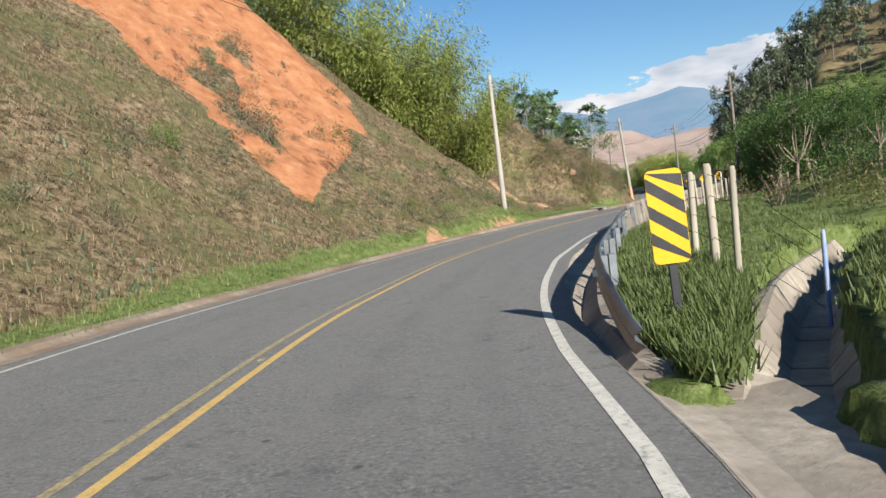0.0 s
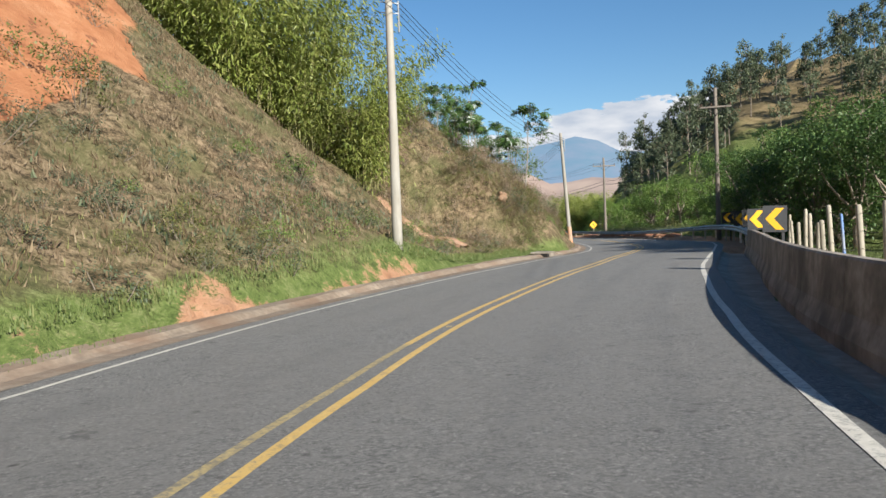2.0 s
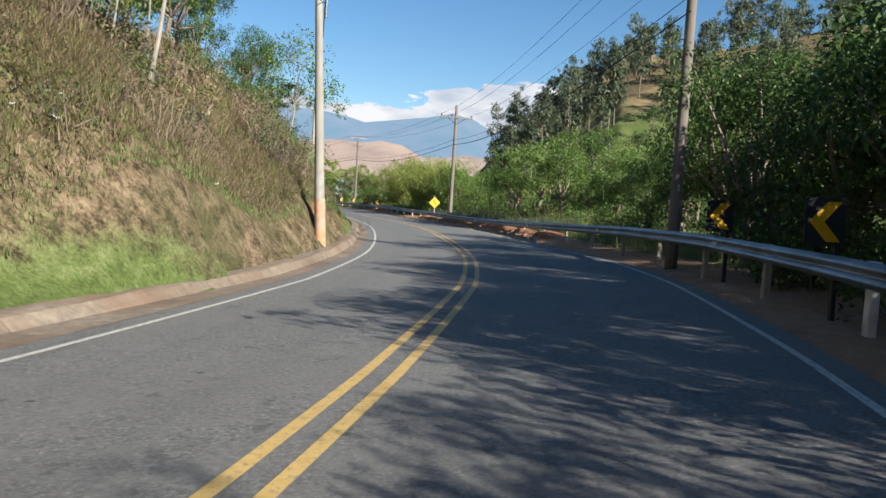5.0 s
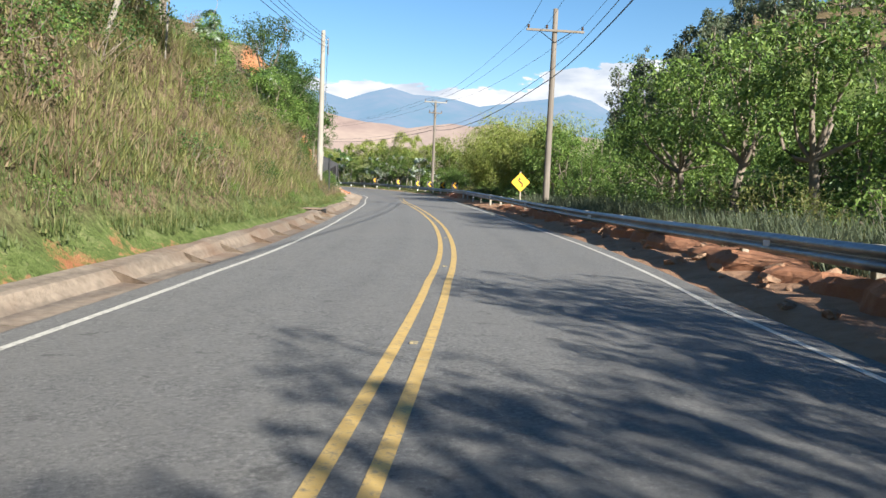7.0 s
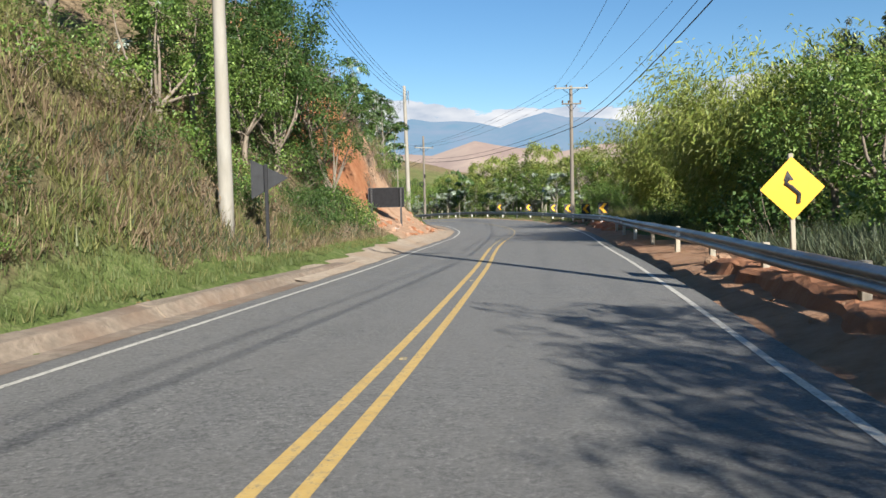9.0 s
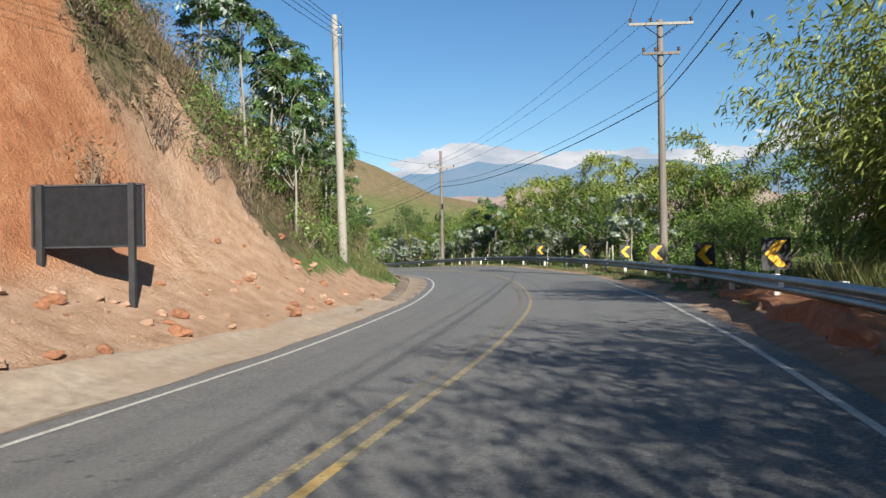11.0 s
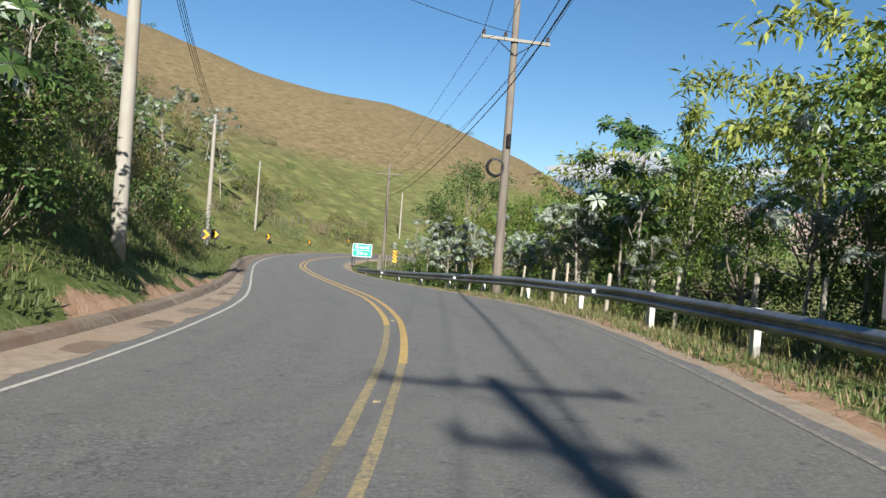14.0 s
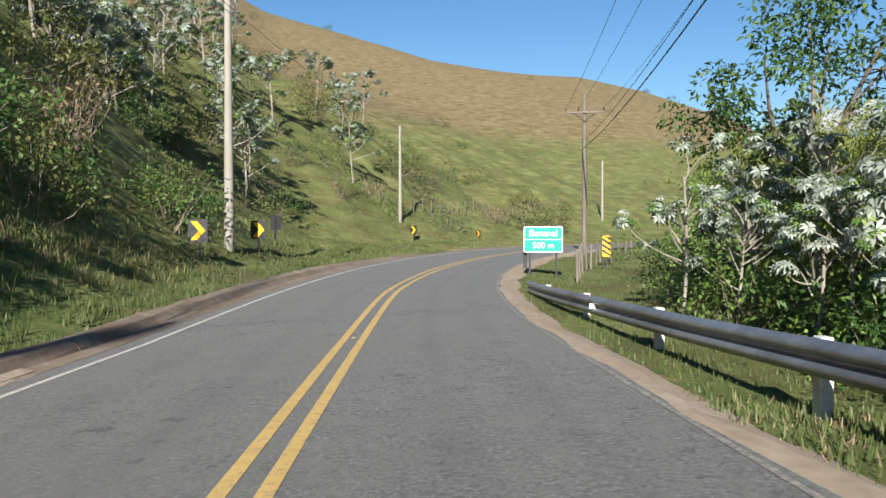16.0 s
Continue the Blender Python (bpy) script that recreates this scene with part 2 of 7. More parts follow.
M = {
    "asphalt": asphalt_material(),
    "yellow": paint_material("road_yellow", (0.44, 0.275, 0.075), (0.56, 0.38, 0.13), 0.50),
    "yellow_worn": paint_material("road_yellow_worn", (0.34, 0.26, 0.11), (0.44, 0.34, 0.16), 0.42),
    "yellow_faint": paint_material("road_yellow_faint", (0.28, 0.22, 0.11), (0.36, 0.28, 0.14), 0.34),
    "white": paint_material("road_white", (0.42, 0.39, 0.33), (0.60, 0.57, 0.50), 0.48),
    "white_worn": paint_material("road_white_worn", (0.30, 0.27, 0.21), (0.44, 0.40, 0.32), 0.36),
    "ground": ground_material(),
    "concrete": surface("concrete", (0.20, 0.168, 0.132), (0.37, 0.32, 0.26), 6, 0.9, 0, (0.20, 0.165, 0.13), 0.9, 0.5, 14, 0.02),
    "kerb": surface("kerb_concrete", (0.14, 0.108, 0.08), (0.28, 0.222, 0.165), 7, 0.92, 0, (0.17, 0.112, 0.075), 0.8, 0.6, 14, 0.03),
    "barrier": surface("barrier_concrete", (0.20, 0.17, 0.14), (0.37, 0.32, 0.265), 5, 0.9, 0, (0.13, 0.11, 0.09), 1.1, 0.4, 18, 0.012),
    "steel": surface("galvanised_steel", (0.20, 0.215, 0.235), (0.34, 0.355, 0.375), 5, 0.45, 0.7, (0.17, 0.17, 0.17), 0.8, 0.1, 30, 0.003),
    "post_white": surface("painted_post", (0.55, 0.54, 0.51), (0.72, 0.71, 0.68), 7, 0.6, 0.0, (0.42, 0.38, 0.33), 2.0, 0.15),
    "pole_grey": surface("pole_concrete", (0.20, 0.185, 0.155), (0.34, 0.32, 0.28), 4, 0.85, 0, (0.25, 0.225, 0.185), 0.7, 0.25, 30, 0.006, (1, 1, 0.2)),
    "pole_wood": surface("pole_timber", (0.10, 0.083, 0.066), (0.22, 0.187, 0.152), 12, 0.85, 0, (0.13, 0.112, 0.095), 0.8, 0.5, 20, 0.01, (1, 1, 0.06)),
    "fence_wood": surface("fence_timber", (0.22, 0.19, 0.14), (0.40, 0.36, 0.29), 14, 0.9, 0, (0.28, 0.25, 0.20), 1.2, 0.5, 24, 0.01, (1, 1, 0.1)),
    "blue_paint": surface("blue_paint", (0.10, 0.19, 0.42), (0.16, 0.27, 0.50), 10, 0.6, 0, (0.30, 0.32, 0.36), 3, 0.2),
    "orange_paint": surface("orange_paint", (0.30, 0.14, 0.075), (0.44, 0.24, 0.14), 6, 0.85, 0, (0.30, 0.25, 0.20), 2.0, 0.2),
    "sign_yellow": surface("sign_yellow", (0.68, 0.345, 0.010), (0.76, 0.40, 0.014), 5, 0.45, 0, None, 1, 0),
    "sign_black": surface("sign_black", (0.018, 0.018, 0.02), (0.034, 0.034, 0.036), 6, 0.55, 0, None, 1, 0),
    "sign_grey": surface("sign_back", (0.03, 0.031, 0.033), (0.05, 0.051, 0.055), 4, 0.6, 0.1, None, 1, 0),
    "sign_green": surface("sign_green", (0.0, 0.28, 0.22), (0.01, 0.34, 0.27), 5, 0.4, 0, None, 1, 0),
    "sign_white": surface("sign_white", (0.72, 0.74, 0.74), (0.80, 0.81, 0.81), 5, 0.4, 0, None, 1, 0),
    "dark": surface("dark_metal", (0.010, 0.010, 0.011), (0.018, 0.018, 0.02), 6, 0.8, 0.0, None, 1, 0.1, spec=0.15),
    "porcelain": surface("insulator", (0.06, 0.035, 0.025), (0.10, 0.06, 0.04), 5, 0.3, 0, None, 1, 0),
    "cable": surface("cable", (0.018, 0.018, 0.02), (0.03, 0.03, 0.032), 4, 0.6, 0, None, 1, 0),
    "rock": surface("rock", (0.30, 0.18, 0.115), (0.50, 0.36, 0.265), 4, 0.95, 0, (0.42, 0.24, 0.15), 2, 0.8, 9, 0.05),
    "soil": surface("red_soil", (0.25, 0.098, 0.048), (0.40, 0.195, 0.105), 3, 0.97, 0, (0.31, 0.135, 0.068), 0.6, 0.8, 8, 0.06),
    "rock_grey": surface("rock_grey", (0.10, 0.09, 0.085), (0.30, 0.27, 0.25), 3, 0.95, 0, (0.16, 0.11, 0.085), 1, 0.9, 7, 0.06),
    "earth": surface("dry_earth", (0.24, 0.13, 0.075), (0.40, 0.25, 0.16), 3, 0.97, 0, (0.30, 0.19, 0.12), 0.8, 0.8, 9, 0.04),
    "sand": surface("washed_sand", (0.22, 0.170, 0.122), (0.38, 0.305, 0.228), 5, 0.97, 0, (0.28, 0.20, 0.135), 0.5, 0.5, 22, 0.02),
    "hole": surface("drain_shadow", (0.008, 0.007, 0.006), (0.016, 0.014, 0.012), 5, 0.95, 0, None, 1, 0),
    "litter": surface("litter", (0.55, 0.55, 0.55), (0.75, 0.75, 0.75), 8, 0.6, 0, None, 1, 0.2),
}

# ---- plan: the road's middle line, metres, from behind the start to beyond the end ----
MIDLINE = [(-34, -22), (-30.5, -13), (-27.5, -5), (-25.1, 1.5), (-23.5, 6), (-22.2, 9.1), (-20.7, 12.3), (-18.6, 16.6), (-16, 21.2), (-12.4, 26.3), (-8.6, 30.7), (-5.7, 33.8),
           (-3.3, 36.3), (-0.2, 39.7), (2.7, 43), (5.1, 45.8), (8.8, 50.3), (13.3, 56.1), (17.8, 62.7), (21.6, 69.2), (25.2, 75.9), (28.5, 83.4), (30.4, 88.1), (33.2, 95.3)]
MIDLINE += [(36.1, 103.2), (38, 108.6), (40.1, 115), (42, 120.3), (43.9, 125.2), (45.5, 129.9), (47.1, 135.2), (48.6, 142), (49.9, 149.7), (50.6, 157), (50.6, 163.4), (49.9, 170.4),
            (48.6, 177.4), (47, 183.4), (45, 190), (42.6, 198), (40.4, 206), (38.4, 218), (37.9, 232), (40, 248), (45.5, 264), (55, 282), (68, 300)]


def spline(pts, n=12):
    p = np.array(pts, float)
    p = np.vstack([2 * p[0] - p[1], p, 2 * p[-1] - p[-2]])
    out = []
    for i in range(1, len(p) - 2):
        a, b, c, d = p[i - 1:i + 3]
        for k in range(n):
            t = k / n
            out.append(0.5 * (2 * b + (c - a) * t + (2 * a - 5 * b + 4 * c - d) * t * t + (3 * b - a - 3 * c + d) * t ** 3))
    out.append(p[-2])
    q = np.array(out)
    for _ in range(30):
        q[1:-1] = q[1:-1] * 0.5 + 0.25 * (q[2:] + q[:-2])
    return q


RQ = spline(MIDLINE)
RS = np.r_[0, np.cumsum(np.linalg.norm(np.diff(RQ, axis=0), axis=1))]
RS -= RS[np.argmin(((RQ - [-25.1, 1.5]) ** 2).sum(1))]
RT = np.gradient(RQ, axis=0)
RT /= np.linalg.norm(RT, axis=1)[:, None]


def road(s, u, z=0.0):
    """A place s metres along the middle line and u metres to its right."""
    x, y = np.interp(s, RS, RQ[:, 0]), np.interp(s, RS, RQ[:, 1])
    tx, ty = np.interp(s, RS, RT[:, 0]), np.interp(s, RS, RT[:, 1])
    return Vector((x + u * ty, y - u * tx, z))


def heading(s):
    """Degrees about z that turn +y onto the road's direction."""
    return math.degrees(math.atan2(-np.interp(s, RS, RT[:, 0]), np.interp(s, RS, RT[:, 1])))


def along(xy):
    """s and u of an array of places."""
    xy = np.asarray(xy, float)
    S, U = np.empty(len(xy)), np.empty(len(xy))
    for k in range(0, len(xy), 4000):
        b = xy[k:k + 4000]
        i = ((b[:, None, :] - RQ[None, ::2, :]) ** 2).sum(2).argmin(1) * 2
        i = np.minimum(i, len(RQ) - 1)
        v = b - RQ[i]
        S[k:k + 4000] = RS[i] + (v * RT[i]).sum(1)
        U[k:k + 4000] = v[:, 0] * RT[i, 1] - v[:, 1] * RT[i, 0]
    return S, U


RIGHT_S = [-25, 0, 3, 10, 14, 18, 23, 29, 36, 42, 47, 53, 58, 66, 72, 80, 87, 95, 112, 125, 138, 150, 160, 169, 186, 197, 202, 207, 212, 218, 230, 300]
RIGHT_W = [3.5, 3.4, 3.2, 3.03, 3.05, 3.38, 3.68, 3.95, 3.95, 3.8, 4.0, 4.38, 4.75, 5.05, 5.0, 4.3, 3.6, 3.5, 3.35, 3.5, 3.7, 3.5, 3.7, 4.5, 4.55, 4.4, 3.8, 3.05, 2.7, 2.3, 2.2, 2.4]
RAIL_S = [0, 4.8, 9.4, 16, 21, 34, 45, 53, 60, 67, 74, 81, 88, 95, 102, 109, 116, 123, 130, 137, 144, 151, 158, 165, 172, 179, 186, 193, 200, 207, 214, 221, 228]
RAIL_U = [3.75, 3.8, 4.05, 4.55, 4.88, 5.05, 5.1, 5.25, 5.45, 5.55, 5.48, 5.29, 5.03, 4.82, 4.71, 4.68, 4.69, 4.72, 4.76, 4.78, 4.79, 4.82, 4.91, 5.04, 5.18, 5.29, 5.32, 5.22, 4.93, 4.42, 3.81, 3.22, 2.64]
SHOULDER_S = [0, 21, 40, 53, 60, 67, 74, 81, 88, 95, 102, 109, 116, 123, 130, 137, 144, 151, 158, 165, 172, 179, 186, 193, 200, 207, 214, 221, 228]
SHOULDER_Z = [0, 0.03, 0.1, 0.27, 0.38, 0.43, 0.38, 0.25, 0.11, 0, -0.05, -0.05, -0.02, 0.03, 0.08, 0.12, 0.11, 0.08, 0.07, 0.07, 0.1, 0.15, 0.2, 0.19, 0.06, -0.19, -0.45, -0.64, -0.8]


# the road's own shape every 8 m: height, crossfall, and how far the painted lines wander from the plan
KNOT_S = [-8 + 8 * k for k in range(34)]
ROAD_Z = [0.081, -0.003, -0.041, -0.044, -0.038, 0.023, 0.08, 0.121, 0.083, 0.02, -0.007, 0.007, 0.043, 0.048, 0.036, 0.012, -0.015, -0.03, -0.036, -0.028, -0.009, -0.006, 0.02, 0.056, 0.053, 0.018, -0.089, -0.185, -0.203, -0.133, -0.043, 0.046, 0.129, 0.211]
ROAD_FALL = [-0.008, -0.027, -0.023, 0.005, 0.018, 0.012, 0.001, 0.012, 0.031, 0.036, 0.025, 0.01, 0, -0.002, -0.006, -0.006, -0.001, 0.008, 0.022, 0.026, 0.025, 0.028, 0.029, 0.031, 0.053, 0.062, 0.053, 0.05, 0.035, 0.008, -0.014, -0.023, -0.022, -0.018]
LINE_U = [0.171, -0.041, -0.259, -0.251, -0.047, -0.002, -0.062, 0.118, 0.461, 0.626, 0.516, 0.286, 0.103, 0.124, 0.105, 0.01, -0.1, -0.166, -0.133, -0.074, -0.033, -0.01, 0.001, 0.015, 0.047, 0.218, 0.228, 0.041, -0.278, -0.537, -0.575, -0.521, -0.424, -0.315]
LEFT_U = [-0.578, -0.564, -0.486, -0.361, -0.265, -0.166, 0.043, 0.307, 0.608, 0.772, 0.666, 0.414, 0.18, 0.08, 0.029, 0.07, 0.164, 0.25, 0.272, 0.131, -0.1, -0.214, -0.284, -0.372, -0.289, -0.252, -0.13, -0.117, -0.133, -0.145, -0.181, -0.173, -0.131, -0.081]
RIGHT_U = [-0.084, -0.065, -0.035, 0.095, -0.007, -0.218, -0.422, -0.416, -0.452, -0.375, -0.24, -0.139, -0.085, -0.073, -0.083, -0.029, 0.012, 0.035, 0.034, -0.078, -0.182, -0.414, -0.708, -0.956, -0.949, -0.625, -0.414, 0.051, -0.04, -0.225, -0.288, -0.244, -0.159, -0.065]


def road_z(s, u):
    """Height of the paving."""
    return np.interp(s, KNOT_S, ROAD_Z) + np.interp(s, KNOT_S, ROAD_FALL) * np.clip(u, -4.0, 5.0)


def line_u(s):
    return np.interp(s, KNOT_S, LINE_U)


def left_u(s):
    return np.interp(s, KNOT_S, LEFT_U)


def paved(s, u, z=0.0):
    """A place on the road, z above its paving."""
    p = road(s, u, z)
    p.z += float(road_z(s, u))
    return p


def right_edge(s):
    return np.interp(s, RIGHT_S, RIGHT_W) + np.interp(s, KNOT_S, RIGHT_U)


# height of the banks by distance from the middle line
BANK_D = [3.6, 4.2, 5, 6, 7.5, 9, 12, 16, 22, 35, 60, 90]
LEFT_BANK = {
    -30: (0, .15, .35, .8, 1.7, 2.8, 5.4, 9.2, 15, 27, 42, 46), 10: (0, .12, .25, .6, 1.5, 2.7, 5.4, 9.2, 15, 27, 42, 46), 26: (0, .15, .7, 1.2, 2.0, 2.8, 5.5, 9.6, 16, 28, 42, 46),
    37: (0, .25, 1, 1.7, 2.5, 3.4, 5.9, 10.2, 17, 29, 42, 44), 45: (0, .12, .3, .5, 1.2, 2.2, 4.6, 8.0, 13.5, 23, 32, 34), 52: (0, .1, .2, .3, .5, 1.1, 3.2, 6.5, 9, 14, 20, 22),
    56: (0, .1, .25, .45, .8, 1.2, 3.0, 5.2, 8, 13, 18, 20), 58: (0, .1, .5, 2.0, 3.8, 4.8, 6.4, 7.8, 9.4, 14, 18, 20), 61: (0, .4, 1.9, 3.2, 4.6, 5.8, 7.8, 9.2, 10, 14, 18, 20), 68: (0, .2, .9, 2, 3.4, 4.6, 6.4, 8, 9, 14, 18, 20)}
LEFT_BANK.update({
    76: (0, .3, 1.5, 2.7, 4, 5, 6.6, 8, 9, 13, 18, 20), 90: (0, .15, .6, 1.9, 3.9, 5.2, 7.2, 9, 11, 15, 20, 22), 103: (0, .1, .35, 1.5, 3.9, 5.6, 8, 9.5, 11, 15, 20, 22),
    117: (0, .1, .4, 1.7, 3.9, 5.3, 7.4, 8.8, 10, 13, 17, 20), 126: (0, .15, .4, .9, 2, 3.4, 5.5, 8, 10, 13, 16, 18), 137: (0, .15, .4, .8, 1.4, 4.0, 9, 12, 14, 17, 18, 18),
    146: (0, .15, .35, .7, 1.3, 6.0, 11, 13, 15, 17, 18, 18), 153: (0, .1, .3, .8, 2.4, 5.6, 9.5, 12, 14, 16, 17, 17), 161: (0, .1, .2, .6, 2.2, 4.2, 7.5, 10, 12, 13, 13, 12)})
LEFT_BANK.update({
    180: (0, .15, .35, .8, 2.2, 4, 7, 9, 10, 10, 9, 8), 197: (0, .15, .3, 1, 3.2, 5.2, 8, 9.5, 10.5, 11, 11, 12), 215: (0, .1, .2, .4, 1.6, 4.0, 8, 11, 15, 23, 34, 42),
    230: (0, .1, .15, .25, .9, 2.6, 6, 9.5, 14, 23, 34, 42), 240: (0, .1, .1, .15, .3, .6, 2.0, 5, 9.5, 18, 31, 40), 250: (0, .1, .1, .15, .3, .5, 1, 3.2, 8.5, 20, 36, 46),
    268: (0, .1, .1, .15, .3, .5, .8, 2.6, 7, 17, 31, 40), 290: (0, .1, .1, .15, .3, .5, .7, 1.8, 4, 9, 17, 22), 325: (0, .1, .1, .15, .3, .5, .7, 1.3, 2.6, 5, 11, 15)})
RIGHT_D = [0, 1.2, 2.5, 5, 9, 15, 30, 60, 90]
RIGHT_BANK = {
    -30: (0, .1, .2, .4, .8, 1.5, 4, 9, 15), 8: (0, .1, .15, .2, .5, 1.5, 5, 12, 18), 40: (0, .05, .1, 0, .6, 2, 7, 14, 20), 60: (0, .2, .2, .3, 1, 2.5, 7, 13, 18),
    75: (0, .25, .4, .8, 1.6, 2.5, 4, 6, 9), 100: (0, .3, .45, .6, 1, 1, .5, 0, 0), 130: (0, .2, .25, .2, 0, -1, -3, -6, -8), 170: (0, .36, .3, -.1, -1.3, -3, -6, -10, -12),
    200: (0, .1, .0, -.2, -.8, -2, -4, -6, -8), 212: (-.1, -.3, -.4, -.4, -.6, -1, -2, -4, -6), 230: (-.1, -.3, -.4, -.2, 0, 0, -1, -2, -3), 330: (0, .1, .2, .5, 1, 1.5, 2, 2, 2)}


def table(tab, cols, s, d):
    ks = sorted(tab)
    grid = np.array([tab[k] for k in ks])
    i = np.clip(np.searchsorted(ks, s) - 1, 0, len(ks) - 2)
    k0, k1 = np.array(ks)[i], np.array(ks)[i + 1]
    f = np.clip((s - k0) / (k1 - k0), 0, 1)
    f = f * f * (3 - 2 * f)
    c = np.clip(np.searchsorted(cols, d) - 1, 0, len(cols) - 2)
    cc = np.array(cols, float)
    g = np.clip((d - cc[c]) / (cc[c + 1] - cc[c]), 0, 1)
    a = grid[i, c] * (1 - g) + grid[i, c + 1] * g
    b = grid[i + 1, c] * (1 - g) + grid[i + 1, c + 1] * g
    return a * (1 - f) + b * f


def step(x, a, b):
    t = np.clip((x - a) / (b - a), 0, 1)
    return t * t * (3 - 2 * t)


def wave(x, y, k, seed=0.0):
    """Smooth unevenness of about k metres across, from -1 to 1."""
    a, b = x / k, y / k
    return (np.sin(a * 2.1 + 1.7 * np.sin(b * 1.3 + seed)) + np.sin(b * 2.6 + 1.3 * np.sin(a * 1.9 + seed * 2)) + 0.6 * np.sin(a * 4.7 + b * 3.9 + seed * 3)) / 2.6


HILL_B = [-60, -32, -20, -8, -5, -3, 0, 3.6, 8, 14, 19, 24, 31, 38, 60, 80, 110]
HILL_H = [0, 0, 4, 20.4, 31, 38.4, 46.3, 55.9, 64.6, 70.1, 74.9, 84.2, 99.5, 125, 115, 60, 0]


def height(x, y):
    """The ground's height."""
    x, y = np.asarray(x, float), np.asarray(y, float)
    S, U = along(np.c_[x, y])
    edge = right_edge(S) + 0.5
    lu = left_u(S)
    left = table(LEFT_BANK, BANK_D, S, -U + lu * (1 - step(-U, 6, 11)))
    right = table(RIGHT_BANK, RIGHT_D, S, U - edge)
    z = np.where(U < 0, left, right)
    off = np.where(U < 0, -U - 4.5, U - edge - 1.0)
    rough = np.clip(off / 5, 0, 1) * (1 - step(off, 60, 110))
    z = z + rough * (0.35 * wave(x, y, 3.1) + 0.16 * wave(x, y, 1.1, 2) + 0.5 * wave(x, y, 9, 4) * np.clip(off / 10, 0, 1))
    hang = step(-U, 5.2, 7.0) * (1 - step(-U, 12, 16)) * np.maximum(step(S, 56, 60) * (1 - step(S, 74, 78)), step(S, 82, 86) * (1 - step(S, 126, 131)))
    z = z + hang * (0.42 * wave(x + 0.6 * z, y - 0.5 * z, 1.5, 5) + 0.25 * wave(x, y, 0.7, 9))
    cliff = step(S, 136, 139) * (1 - step(S, 152, 155)) * step(-U, 6.8, 8.2) * (1 - step(-U, 13, 15))
    z = z + cliff * (0.55 * wave(x, y * 0.6 + z * 0.5, 1.7, 6) + 0.3 * np.sign(wave(x, y, 1.3, 8)) * np.abs(wave(x, y, 1.3, 8)) ** 0.5)
    z = np.where((U - lu > np.where((S > 158) & (S < 208), -5.05, -4.6)) & (U - lu < -4.0), np.minimum(z, np.where((S > 158) & (S < 208), -0.02, 0.07)), z)
    z = np.where((U - lu > np.where((S > 160) & (S < 206), -4.5, -4.02)) & (U < edge - 0.1), -0.14, z)
    z = np.where((S > 2) & (S < 53) & (U > 0) & (U < np.interp(S, RAIL_S, RAIL_U) + 0.05), -0.32, z)
    dd = np.abs(U - np.interp(S, [1.0, 2.4, 3.4, 4.8, 6.6, 8.6, 11], [4.55, 5.05, 5.45, 5.95, 6.6, 7.5, 8.8]))
    z = np.where((S > 0.6) & (S < 11) & (dd < 0.46), -0.6, z)
    z = np.where((S > -12) & (S < 1.2) & (U > 2.5) & (U < 4.6), -0.3, z)
    z = z + road_z(S, U) * (1 - step(-U, 4.6, 7.0)) * (1 - step(U - edge, 0.2, 1.4))
    # the pasture hill beyond the last bend, and the wooded hill on the inner side of the first
    dx, dy = x - 47, y - 190
    r, b = np.hypot(dx, dy), np.degrees(np.arctan2(-dx, dy))
    z = z + np.interp(b, HILL_B, HILL_H) * step(r, 75, 430) * (1 - 0.6 * step(r, 500, 1200)) * (1 + 0.05 * wave(x, y, 90, 1))
    clear = step(np.abs(U), 14, 45)
    dx, dy = x - 0, y - 40
    r, b = np.hypot(dx, dy), np.degrees(np.arctan2(-dx, dy))
    z = z + np.interp(b, [-150, -120, -80, -60, -46, -39, -35], [0, 40, 72, 66, 52, 26, 5]) * np.interp(b, [-35, -28], [1, 0]) * step(r, 60, 240) * clear
    return z


def zat(x, y):
    return float(height([x], [y])[0])


# ---- helpers for meshes ----
def mesh_ob(name, verts, faces, material, parent=None, label="", smooth=False):
    me = bpy.data.meshes.new(name)
    me.from_pydata([tuple(v) for v in verts], [], [tuple(f) for f in faces])
    for m in (material if isinstance(material, (list, tuple)) else [material]):
        me.materials.append(m)
    if smooth:
        me.polygons.foreach_set("use_smooth", [True] * len(me.polygons))
    me.update()
    ob = new(name, me)
    if parent:
        ob.parent = parent
    if label:
        tagged(ob, label)
    return ob


def part(name, bm, material, parent=None, label="", smooth=False):
    me = bpy.data.meshes.new(name)
    bm.to_mesh(me)
    bm.free()
    me.materials.append(material)
    if smooth:
        me.polygons.foreach_set("use_smooth", [True] * len(me.polygons))
    ob = new(name, me)
    if parent:
        ob.parent = parent
    if label:
        tagged(ob, label)
    return ob


def box(bm, c, size, m=None, bevel=0.0):
    r = bmesh.ops.create_cube(bm, size=1.0)
    bmesh.ops.scale(bm, vec=size, verts=r["verts"])
    bmesh.ops.translate(bm, vec=c, verts=r["verts"])
    if m is not None:
        bmesh.ops.transform(bm, matrix=m, verts=r["verts"])
    if bevel:
        es = list({e for v in r["verts"] for e in v.link_edges})
        bmesh.ops.bevel(bm, geom=es, offset=bevel, segments=1, affect='EDGES')


